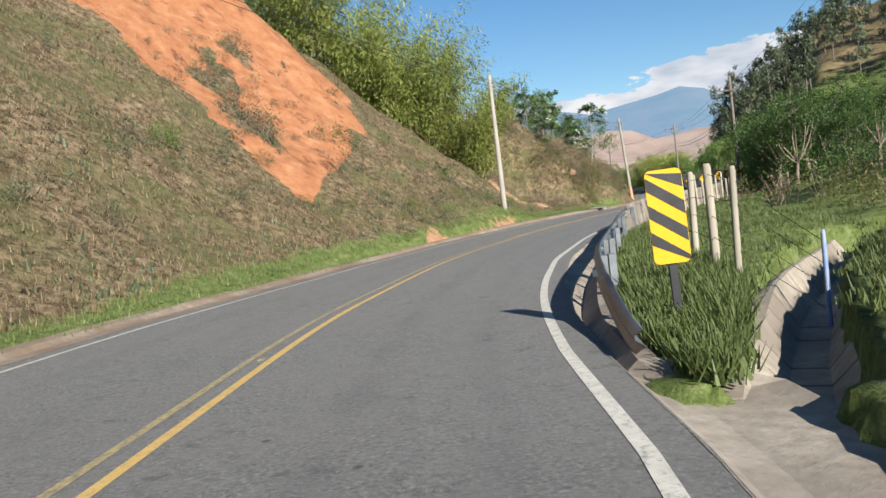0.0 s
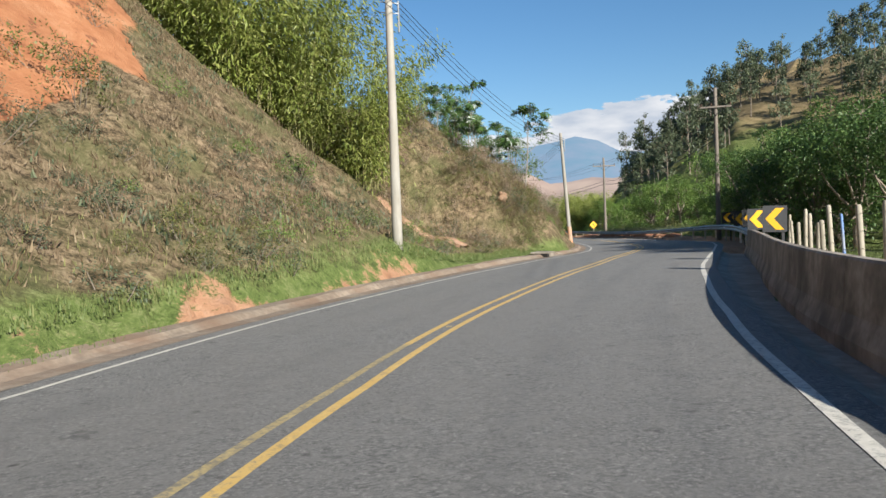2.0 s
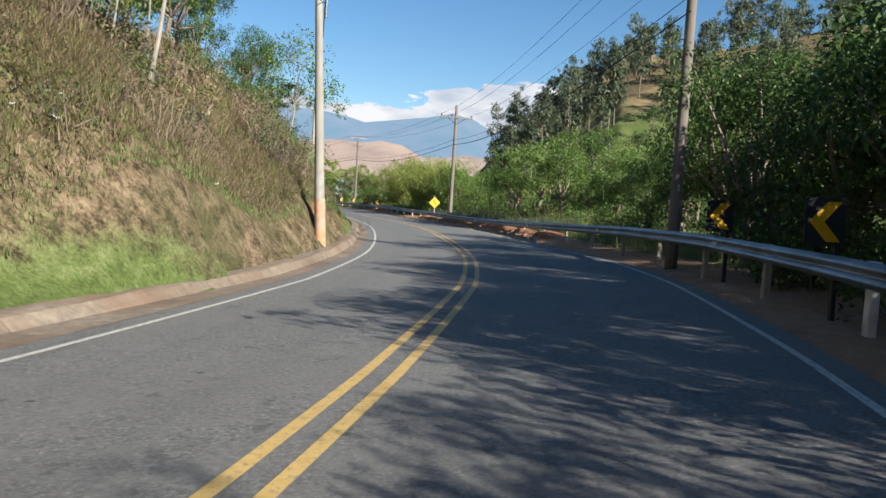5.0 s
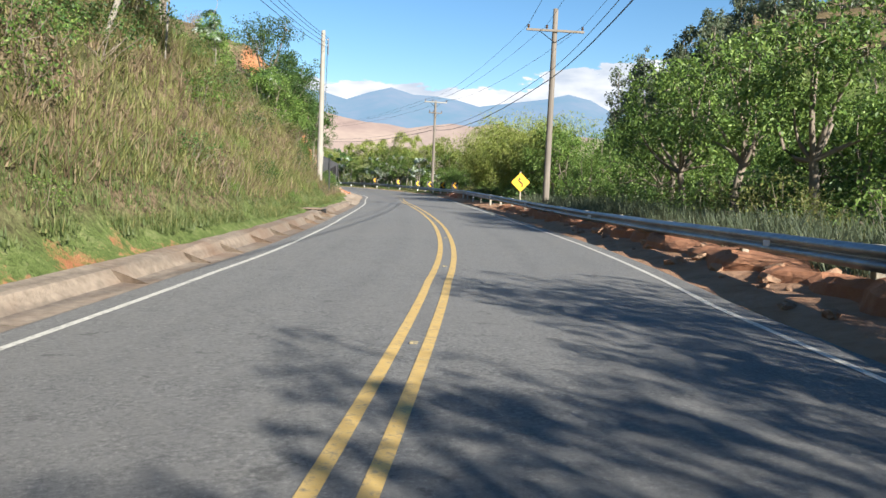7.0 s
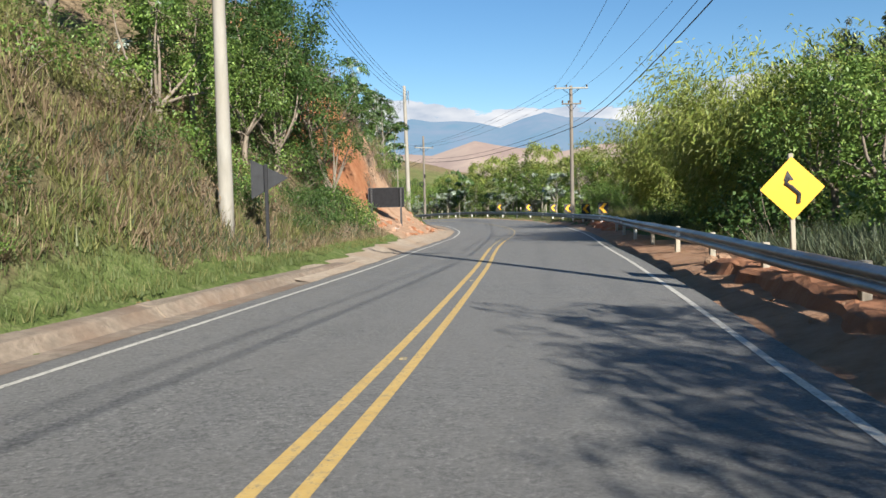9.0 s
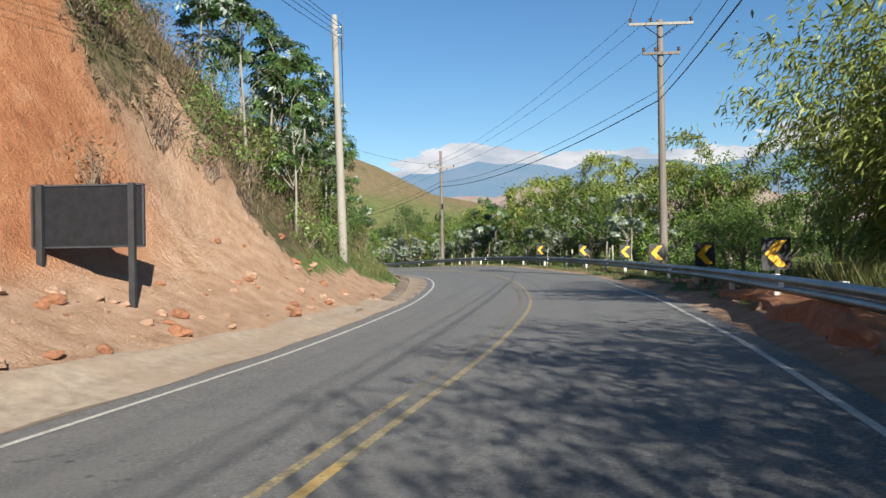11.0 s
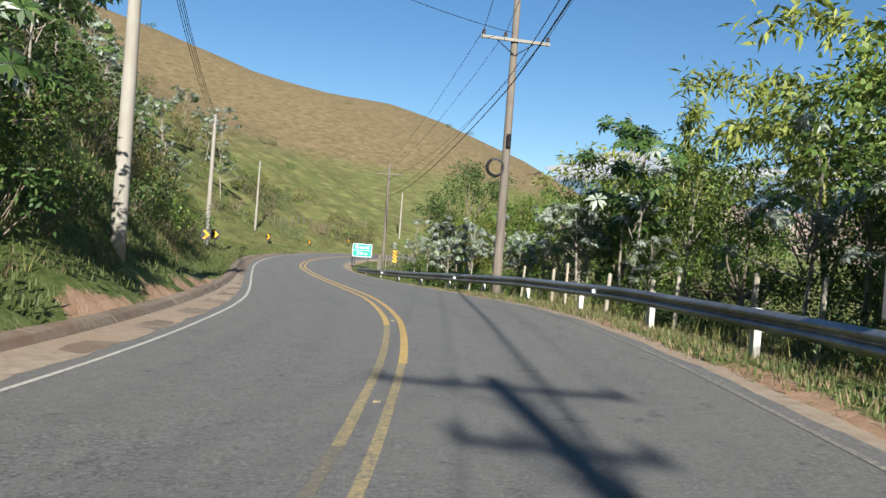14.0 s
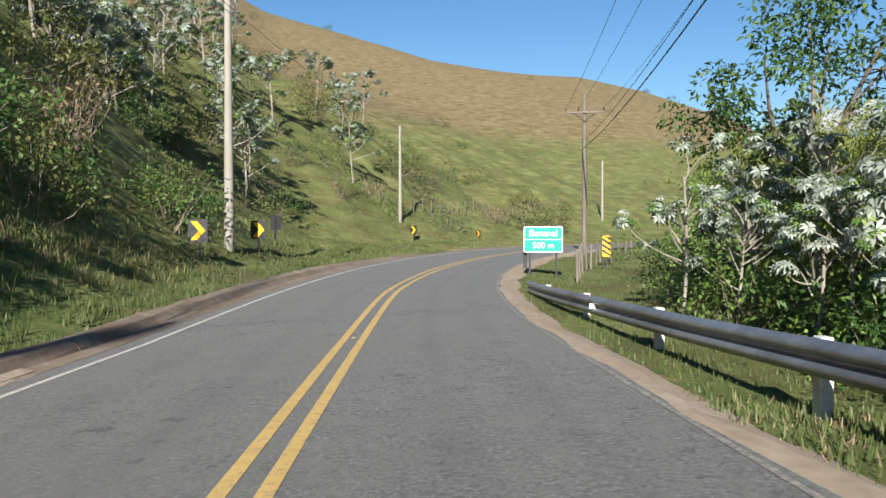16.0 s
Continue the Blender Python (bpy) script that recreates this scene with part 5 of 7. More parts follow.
# ---- plants: a few of each kind are grown, then set out along the road ----
rng = np.random.default_rng(11)
LEAF = {
    "green": leafy("leaf_green", (0.048, 0.098, 0.020), (0.12, 0.198, 0.040), (0.26, 0.335, 0.09), 0.28),
    "dark": leafy("leaf_dark", (0.03, 0.066, 0.017), (0.062, 0.118, 0.03), (0.13, 0.185, 0.052)),
    "olive": leafy("leaf_olive", (0.07, 0.085, 0.025), (0.13, 0.14, 0.04), (0.22, 0.20, 0.07)),
    "bamboo": leafy("leaf_bamboo", (0.13, 0.18, 0.034), (0.23, 0.27, 0.058), (0.35, 0.36, 0.115)),
    "dry": leafy("leaf_dry", (0.10, 0.065, 0.038), (0.20, 0.14, 0.08), (0.34, 0.26, 0.16), 0.15, 0.8),
    "silver": leafy("leaf_silver", (0.13, 0.17, 0.11), (0.29, 0.33, 0.27), (0.50, 0.53, 0.48), 0.2, 0.55),
    "grey": leafy("leaf_grey_green", (0.06, 0.08, 0.045), (0.10, 0.125, 0.07), (0.17, 0.19, 0.11)),
    "grass": leafy("grass_blade", (0.075, 0.11, 0.03), (0.12, 0.155, 0.048), (0.175, 0.20, 0.08), 0.4, 0.6),
    "straw": leafy("straw_blade", (0.10, 0.070, 0.042), (0.19, 0.138, 0.082), (0.31, 0.24, 0.15), 0.2, 0.8),
    "hay": leafy("tall_grass_blade", (0.12, 0.135, 0.042), (0.20, 0.205, 0.07), (0.31, 0.295, 0.125), 0.35, 0.65),
}
BARK = surface("bark", (0.12, 0.095, 0.07), (0.26, 0.21, 0.16), 9, 0.9, 0, (0.17, 0.14, 0.11), 1.5, 0.6, 16, 0.02, (1, 1, 0.3))
PALE = surface("pale_bark", (0.20, 0.175, 0.14), (0.36, 0.325, 0.27), 8, 0.85, 0, (0.17, 0.15, 0.12), 1.2, 0.4, 16, 0.01, (1, 1, 0.4))
CULM = surface("bamboo_culm", (0.20, 0.20, 0.07), (0.36, 0.33, 0.14), 6, 0.5, 0, (0.30, 0.27, 0.13), 1.5, 0.1)
TWIG = surface("dry_twig", (0.14, 0.10, 0.07), (0.28, 0.22, 0.16), 8, 0.9, 0, None, 1, 0.2)


def quads_mesh(name, leaf_v, stem=None, mats=()):
    """A mesh of loose four-cornered leaves (n x 4 x 3), with optional stems of a second material."""
    v = leaf_v.reshape(-1, 3)
    n = len(leaf_v)
    f = np.arange(n * 4).reshape(n, 4)
    mi = np.zeros(n, np.int32)
    if stem and len(stem[1]):
        sv = np.array([tuple(p) for p in stem[0]], float)
        sf = np.array([q for q in stem[1] if len(q) == 4], int) + len(v)
        v, f = np.vstack([v, sv]), np.vstack([f, sf])
        mi = np.r_[mi, np.ones(len(sf), np.int32)]
    me = bpy.data.meshes.new(name)
    me.vertices.add(len(v))
    me.vertices.foreach_set("co", v.astype(np.float32).ravel())
    me.loops.add(f.size)
    me.loops.foreach_set("vertex_index", f.astype(np.int32).ravel())
    me.polygons.add(len(f))
    me.polygons.foreach_set("loop_start", np.arange(0, f.size, 4, dtype=np.int32))
    me.polygons.foreach_set("material_index", mi)
    for m in mats:
        me.materials.append(m)
    me.update(calc_edges=True)
    return me


def unit(a):
    return a / np.maximum(np.linalg.norm(a, axis=1), 1e-9)[:, None]


def leaves(at, out, length, width, r=rng, droop=0.2, spread=0.7):
    """Folded leaves at the places at, pointing roughly along out."""
    n = len(at)
    d = unit(unit(out) + r.normal(0, spread, (n, 3)))
    d[:, 2] -= droop
    d = unit(d)
    side = unit(np.cross(d, r.normal(0, 1, (n, 3)) * [0.5, 0.5, 1.0] + [0, 0, 0.8]))
    nor = np.cross(side, d)
    L = (length * r.uniform(0.6, 1.3, n))[:, None]
    W = (width * r.uniform(0.7, 1.25, n))[:, None]
    a = at
    tip = at + d * L - np.array([0, 0, 1]) * L * droop * 0.4
    mid = at + d * L * 0.45
    return np.stack([a, mid + side * W * 0.5 + nor * W * 0.18, tip, mid - side * W * 0.5 + nor * W * 0.18], 1)


def clumps(centres, rad, per, r=rng):
    """Places scattered in small balls about centres, and the ways out of them."""
    c = np.repeat(centres, per, 0)
    o = unit(r.normal(0, 1, c.shape))
    rr = np.repeat(np.broadcast_to(rad, (len(centres),)), per)[:, None] * r.uniform(0.25, 1.0, (len(c), 1)) ** 0.6
    return c + o * rr, o


def limb(a, b, r0, r1, bend, r, n=4, sides=5):
    a, b = Vector(a), Vector(b)
    off = Vector(r.normal(0, bend, 3))
    pts = [a.lerp(b, k / n) + off * math.sin(math.pi * k / n) for k in range(n + 1)]
    return tube_data(pts, [r0 + (r1 - r0) * k / n for k in range(n + 1)], sides, False)


def grow_tree(seed, H, W, leaf, size=0.22, per=46, nclump=70, trunk_h=0.35, bark=BARK, low=0.25, radius=None, lean=0.0, aspect=0.5):
    """A broad-leaved tree: forked trunk, limbs to every lobe, uneven crown."""
    r = np.random.default_rng(seed)
    R = radius or H * 0.022
    lobes = []
    for k in range(7):
        a = 2 * math.pi * k / 7 + r.uniform(-.4, .4)
        f = r.uniform(0.25, 0.85)
        lobes.append((math.cos(a) * W * 0.5 * f + lean * H, math.sin(a) * W * 0.5 * f, H * r.uniform(low + 0.15, 0.92), W * r.uniform(0.17, 0.30)))
    lobes.append((lean * H, 0, H * 0.88, W * 0.22))
    cs, rad = [], []
    for k in range(nclump):
        x, y, z, q = lobes[k % len(lobes)]
        o = r.normal(0, 1, 3)
        o /= np.linalg.norm(o)
        p = np.array([x, y, z]) + o * q * r.uniform(0.5, 1.15) * np.array([1, 1, 0.8])
        p[2] = min(max(p[2], H * low), H)
        cs.append(p)
        rad.append(W * r.uniform(0.05, 0.105))
    cs = np.array(cs)
    at, out = clumps(cs, np.array(rad), per, r)
    lv = leaves(at, out + [0, 0, 0.25], size, size * aspect, r, 0.25)
    fork = Vector((lean * H * trunk_h, 0, H * trunk_h))
    ch = [limb((0, 0, -0.4), fork, R * 1.25, R * 0.85, H * 0.015, r, 5, 8)]
    for x, y, z, q in lobes:
        ch.append(limb(fork, (x, y, z), R * 0.6, R * 0.14, H * 0.03, r))
    for p in cs[::4]:
        l = min(lobes, key=lambda l: (l[0] - p[0]) ** 2 + (l[1] - p[1]) ** 2 + (l[2] - p[2]) ** 2)
        ch.append(limb(l[:3], p, R * 0.16, R * 0.05, H * 0.01, r, 2, 4))
    tv, tf = join_data(ch)
    crown = quads_mesh("crown", lv, None, [LEAF[leaf]])
    tm = bpy.data.meshes.new("trunk")
    tm.from_pydata([tuple(p) for p in tv], [], tf)
    tm.materials.append(bark)
    tm.polygons.foreach_set("use_smooth", [True] * len(tm.polygons))
    return [("trunk", tm), ("crown", crown)]


def grow_bush(seed, H, W, leaf, size=0.14, n=900, stems=9, aspect=0.5, twig=BARK, nclump=26):
    r = np.random.default_rng(seed)
    cs = []
    for k in range(nclump):
        a, q = r.uniform(0, 2 * math.pi), math.sqrt(r.uniform(0, 1)) * W * 0.5
        z = H * (0.12 + 0.78 * r.uniform(0, 1) * (1 - 0.55 * (2 * q / W) ** 2))
        cs.append((q * math.cos(a), q * math.sin(a), z))
    cs = np.array(cs)
    at, out = clumps(cs, W * r.uniform(0.09, 0.19, nclump), max(4, n // nclump), r)
    lv = leaves(at, out + [0, 0, 0.3], size, size * aspect, r, 0.2)
    ch = [limb((r.normal(0, .06 * W), r.normal(0, .06 * W), -0.2), c, 0.018, 0.006, H * 0.04, r, 3, 4) for c in cs[:stems]]
    return [("shrub", quads_mesh("shrub", lv, join_data(ch), [LEAF[leaf], twig]))]


def grow_twiggy(seed, H, W, leaf, n=260, sticks=22):
    """Half-dead brush: many thin bare sticks and few leaves."""
    r = np.random.default_rng(seed)
    ch, tips = [], []
    for k in range(sticks):
        a = r.uniform(0, 2 * math.pi)
        e = (math.cos(a) * W * 0.5 * r.uniform(.2, 1), math.sin(a) * W * 0.5 * r.uniform(.2, 1), H * r.uniform(.45, 1))
        ch.append(limb((r.normal(0, .1 * W), r.normal(0, .1 * W), -0.15), e, 0.014, 0.005, H * 0.08, r, 3, 3))
        tips += [Vector(e).lerp(Vector((0, 0, H * .3)), t) for t in r.uniform(0, 0.7, 6)]
    tips = np.array([tuple(t) for t in tips])
    at, out = clumps(tips, 0.14 * W, max(1, n // len(tips)), r)
    lv = leaves(at, out, 0.15, 0.045, r, 0.3)
    return [("shrub", quads_mesh("shrub", lv, join_data(ch), [LEAF[leaf], TWIG]))]


def grow_bamboo(seed, H, W, culms=52, n=13000, arch=0.55, leaf="bamboo"):
    r = np.random.default_rng(seed)
    ch, at, out = [], [], []
    for k in range(culms):
        a, q = r.uniform(0, 2 * math.pi), math.sqrt(r.uniform(0, 1))
        b = np.array([math.cos(a), math.sin(a), 0.0])
        base = b * q * W * 0.22
        h = H * r.uniform(0.55, 1.0)
        bend = W * arch * (0.35 + q) * r.uniform(0.5, 1.3)
        pts = [Vector(base + b * bend * (t ** 2.2)) + Vector((0, 0, h * (t - 0.16 * q * t ** 3))) for t in np.linspace(0, 1, 8)]
        ch.append(tube_data(pts, [0.017 * (1 - 0.8 * t) for t in np.linspace(0, 1, 8)], 5, False))
        m = n // culms
        ts = r.uniform(0.07, 1.0, m) ** 0.85
        for t in ts:
            i = min(int(t * 7), 6)
            p = pts[i].lerp(pts[i + 1], t * 7 - i)
            w = 1.1 * (1.25 - t)
            at.append(np.array(p) + r.normal(0, 0.16 + w * 0.5, 3) * [1, 1, .7])
            out.append(b + r.normal(0, .6, 3))
    lv = leaves(np.array(at), np.array(out), 0.36, 0.075, r, 0.45, 0.6)
    tv, tf = join_data(ch)
    tm = bpy.data.meshes.new("stem_bunch")
    tm.from_pydata([tuple(p) for p in tv], [], tf)
    tm.materials.append(CULM)
    return [("stem_tuft", tm), ("foliage", quads_mesh("foliage", lv, None, [LEAF[leaf]]))]


def grow_plume(seed, H, reach, n=1500):
    """Young bamboo: a few long arching shoots feathered with leaves."""
    r = np.random.default_rng(seed)
    ch, at, out = [], [], []
    for k in range(7):
        a = r.uniform(0, 2 * math.pi)
        b = np.array([math.cos(a), math.sin(a), 0.0])
        h, rc = H * r.uniform(.6, 1), reach * r.uniform(.3, 1)
        pts = [Vector(b * rc * t ** 2.4 + r.normal(0, .02, 3)) + Vector((0, 0, h * (1.36 * t - 0.60 * t ** 3.4))) for t in np.linspace(0, 1, 12)]
        ch.append(tube_data(pts, [0.03 * (1 - 0.85 * t) for t in np.linspace(0, 1, 12)], 4, False))
        for t in r.uniform(0.4, 1.0, n // 7):
            i = min(int(t * 11), 10)
            p = pts[i].lerp(pts[i + 1], t * 11 - i)
            at.append(np.array(p) + r.normal(0, 0.12 + 0.1 * (1 - t), 3))
            out.append(b * 0.5 + r.normal(0, .7, 3))
    lv = leaves(np.array(at), np.array(out), 0.27, 0.06, r, 0.35, 0.5)
    tv, tf = join_data(ch)
    tm = bpy.data.meshes.new("stem_tuft")
    tm.from_pydata([tuple(p) for p in tv], [], tf)
    tm.materials.append(CULM)
    return [("stem_tuft", tm), ("foliage", quads_mesh("foliage", lv, None, [LEAF["bamboo"]]))]


def star_leaf(c, d, R, r, lobes=9):
    """An umbrella leaf of separate lobes, drooping at the tips."""
    d = Vector(d).normalized()
    a = d.cross(Vector((0.3, 0.5, 0.81))).normalized()
    b = d.cross(a)
    out = []
    for k in range(lobes):
        t = 2 * math.pi * k / lobes + r.uniform(-.15, .15)
        u = a * math.cos(t) + b * math.sin(t)
        s = d.cross(u)
        L = R * r.uniform(0.75, 1.1)
        o = c + u * R * 0.05
        out.append([o, o + u * L * .58 + s * L * .17 + d * L * .05, o + u * L - d * L * .28, o + u * L * .58 - s * L * .17 + d * L * .05])
    return out


def grow_cecropia(seed, H, W, leaf, heads=9, R=0.42, per=11, second="green"):
    """Slender pale stems that end in rosettes of large lobed leaves."""
    r = np.random.default_rng(seed)
    ch, lv = [], []
    fork = Vector((r.normal(0, .05 * H), r.normal(0, .05 * H), H * r.uniform(.72, .85)))
    ch.append(limb((0, 0, -0.4), fork, 0.03 + H * .004, 0.022, H * 0.02, r, 6, 7))
    ends = []
    for k in range(heads):
        a = 2.4 * k + r.uniform(-.4, .4)
        f = r.uniform(.35, 1.0)
        q = W * 0.5 * r.uniform(.3, 1) * (1.25 - 0.6 * f)
        o = fork * f
        e = o + Vector((math.cos(a) * q, math.sin(a) * q, H * r.uniform(.08, .24)))
        ch.append(limb(o, e, 0.02, 0.009, H * 0.02, r, 4, 5))
        ends.append(e)
    for e in ends:
        for k in range(per):
            o = Vector(r.normal(0, 1, 3))
            o.z = abs(o.z) * 0.6 - 0.15
            o.normalize()
            c = e + o * R * r.uniform(.6, 1.5)
            ch.append(tube_data([e, c], [.008, .006], 3, False) if k % 2 else ([], []))
            n = (o * 0.5 + Vector((0, 0, 0.8)) + Vector(r.normal(0, .45, 3))).normalized()
            lv += star_leaf(c, n, R * r.uniform(.7, 1.15), r)
    tv, tf = join_data(ch)
    tm = bpy.data.meshes.new("trunk")
    tm.from_pydata([tuple(p) for p in tv], [], tf)
    tm.materials.append(PALE)
    V = np.array([[tuple(p) for p in q] for q in lv])
    me = quads_mesh("crown", V, None, [LEAF[leaf], LEAF[second]])
    mi = np.repeat((r.uniform(0, 1, len(V) // 9) < (0.22 if second == "silver" else 0.4)).astype(np.int32), 9)
    me.polygons.foreach_set("material_index", mi)
    return [("trunk", tm), ("crown", me)]


def grow_eucalypt(seed, H):
    r = np.random.default_rng(seed)
    ch, cs = [], []
    top = Vector((r.normal(0, .03 * H), r.normal(0, .03 * H), H))
    ch.append(limb((0, 0, -.5), top, H * .012, H * .003, H * .012, r, 8, 6))
    for k in range(18):
        t = r.uniform(.32, .97)
        a = r.uniform(0, 2 * math.pi)
        q = H * .17 * (1.15 - t) + .5
        e = top * t + Vector((math.cos(a) * q, math.sin(a) * q, H * .06))
        ch.append(limb(top * (t - .06), e, .05, .015, .3, r, 3, 4))
        cs += [tuple(e), tuple(e + Vector(r.normal(0, .6, 3)))]
    at, out = clumps(np.array(cs), H * .05, 18, r)
    lv = leaves(at, out, 0.85, 0.36, r, 0.5)
    tv, tf = join_data(ch)
    tm = bpy.data.meshes.new("trunk")
    tm.from_pydata([tuple(p) for p in tv], [], tf)
    tm.materials.append(BARK)
    return [("trunk", tm), ("crown", quads_mesh("crown", lv, None, [LEAF["grey"]]))]


def set_plant(kind, parts, x, y, scale, turn, name, label, category, group, lean=(0, 0), z=None):
    zz = (zat(x, y) if z is None else z)
    m = pose(x, y, zz, lean[0], lean[1], turn) @ Matrix.Scale(scale, 4)
    if len(parts) == 1:
        ob = new(name, parts[0][1])
        ob.matrix_world = m
        return tagged(ob, label, category, group)
    e = new(name)
    e.empty_display_size = 0.2
    e.matrix_world = m
    tagged(e, label, category, group)
    for n, me in parts:
        o = new(n, me)
        o.parent = e
        if n == "stem_tuft":
            tagged(o, "cluster of thin yellowish stems", kind="stuff")
    return e


KINDS = {
    "tree": ([grow_tree(k, 7.0, 5.6, "green", 0.18, 62, 88, 0.3, BARK, 0.10) for k in (1, 2, 3)], "tree", "leafy green roadside tree with a spreading crown", "tree", "roadside trees"),
    "dark_tree": ([grow_tree(k, 7.5, 6.2, "dark", 0.19, 54, 88, 0.28, BARK, 0.12) for k in (4, 5, 6)], "tree", "dense dark green tree leaning over the roadside", "tree", "roadside trees"),
    "far_tree": ([grow_tree(k, 7.2, 6.0, "green" if k < 62 else "dark", 0.48, 9, 80, 0.28, BARK, 0.10) for k in (60, 61, 62, 63)], "hill_tree", "dense green tree on the wooded hillside", "tree", "hill trees"),
    "open_tree": ([grow_tree(k, 6.0, 5.0, "green", 0.16, 34, 66, 0.38, PALE, 0.2, 0.055, 0.06) for k in (7, 8)], "tree", "open-crowned tree with a pale forked trunk", "tree", "roadside trees"),
    "bush": ([grow_bush(k, 1.8, 2.4, "green", 0.125, 700) for k in (10, 11, 12)], "bush", "round green leafy bush on the bank", "bush", "bank bushes"),
    "olive_bush": ([grow_bush(k, 1.7, 2.3, "olive", 0.115, 640) for k in (13, 14, 15)], "olive_bush", "yellowish olive bush on the dry bank", "bush", "bank bushes"),
    "dark_bush": ([grow_bush(k, 2.0, 2.6, "dark", 0.13, 720) for k in (16, 17)], "dark_bush", "dark green bush in the undergrowth", "bush", "bank bushes"),
    "grey_bush": ([grow_bush(k, 0.9, 1.3, "grey", 0.085, 320, 5, 0.4) for k in (18, 19)], "small_shrub", "small grey-green shrub on dry grass", "bush", "hill shrubs"),
    "dry_bush": ([grow_twiggy(k, 1.5, 2.0, "dry") for k in (20, 21, 22)], "dry_bush", "dry brown twiggy brush with few leaves", "bush", "dry brush"),
    "bamboo": ([grow_bamboo(k, 10.5, 6.5) for k in (30, 31, 32)], "bamboo_clump", "tall clump of yellow-green bamboo on the slope", "bamboo", "bamboo clumps"),
    "plume": ([grow_plume(k, 7.4, 4.4, 3200) for k in (33, 34, 35)], "young_bamboo", "arching feathery young bamboo shoots", "bamboo", "bamboo clumps"),
    "silver": ([grow_cecropia(k, 3.6, 2.4, "silver", 14, 0.17, 11) for k in (40, 41, 42)], "silver_leaf_tree", "slender small tree with large silvery white leaves", "tree", "silver-leaved trees"),
    "cecropia": ([grow_cecropia(k, 6.5, 2.8, "dark", 7, 0.40, 10, "silver") for k in (43, 44)], "umbrella_leaf_tree", "slender pale-stemmed tree with umbrella-like leaves", "tree", "silver-leaved trees"),
    "eucalypt": ([grow_eucalypt(k, 15.0) for k in (50, 51, 52)], "eucalyptus_tree", "tall thin eucalyptus tree on the hill crest", "tree", "hill trees"),
}

def plant(kind, x, y, scale=1.0, turn=None, lean=(0, 0), sink=0.1):
    variants, name, label, cat, grp = KINDS[kind]
    v = variants[int(rng.integers(len(variants)))]
    t = rng.uniform(0, 360) if turn is None else turn
    return set_plant(kind, v, x, y, scale, t, name, label, cat, grp, lean, zat(x, y) - sink * scale)


SUNLIT = ((-12, 52.5, -4, 4.6), (86, 97, 3.4, 5.6), (103, 118, 4.4, 5.6), (168, 262, -4, 2.6), (120.4, 122.6, 5.6, 6.2), (94, 102, 4.0, 5.4))
HALF = {"tree": 0.36, "dark_tree": 0.36, "open_tree": 0.36, "bamboo": 0.3, "plume": 0.3}


def shades_road(x, y, h, half=0.25):
    """Whether a plant of that height would throw its shadow on a sunny stretch of road."""
    pts = []
    for side in (-1, 0, 1):
        for k in range(0, 9):
            d, o = h * 2.05 * k / 8 + half * h * 0.4, side * half * h
            pts.append((x - 0.174 * d + 0.985 * o, y + 0.985 * d + 0.174 * o))
    S, U = along(pts)
    return any(((S > s0) & (S < s1) & (U > u0) & (U < u1)).any() for s0, s1, u0, u1 in SUNLIT)


TALL = {"tree": 7, "dark_tree": 7.5, "open_tree": 6, "far_tree": 7.2, "bush": 1.6, "olive_bush": 1.5, "dark_bush": 1.8, "bamboo": 10, "plume": 6, "silver": 3.2, "cecropia": 6}


FEW = {"bush": 0.68, "olive_bush": 0.62, "grey_bush": 0.72, "dark_bush": 0.95}


# places kept free of plants, before the signs and the drains: x, y, radius
CLEAR = ((34.0, 204.9, 2.0), (34.6, 202.6, 1.8), (35.2, 200.4, 1.6), (32.5, 210.6, 1.8), (33.2, 207.6, 1.8), (29.7, 216.7, 2.0), (27.8, 239.9, 2.2), (29.3, 252.8, 2.2), (31.9, 264.3, 2.2), (40.3, 99.3, 1.2), (39.4, 96.5, 1.2), (27.0, 94.5, 1.6), (-2.1, 48.5, 0.9), (-2.4, 49.8, 0.9), (-2.8, 51.2, 0.9), (-3.4, 52.5, 0.9), (-4.0, 53.4, 0.9), (0.9, 48.3, 1.5), (2.4, 49.4, 1.2))


def scatter(kind, n, s0, s1, u0, u1, a, b, gap=0.0):
    if kind in FEW:
        n, a, b = int(n * FEW[kind] + 0.5), a * 1.12, b * 1.12
    placed = []
    tries = 0
    while len(placed) < n and tries < n * 12:
        tries += 1
        p = road(rng.uniform(s0, s1), rng.uniform(u0, u1))
        if gap and any((p - q).length < gap for q in placed):
            continue
        if any((p.x - x) ** 2 + (p.y - y) ** 2 < r * r for x, y, r in CLEAR):
            continue
        k = rng.uniform(a, b)
        if u0 > 0 and kind in TALL and shades_road(p.x, p.y, TALL[kind] * k, HALF.get(kind, 0.5)):
            continue
        placed.append(p)
        plant(kind, p.x, p.y, k)


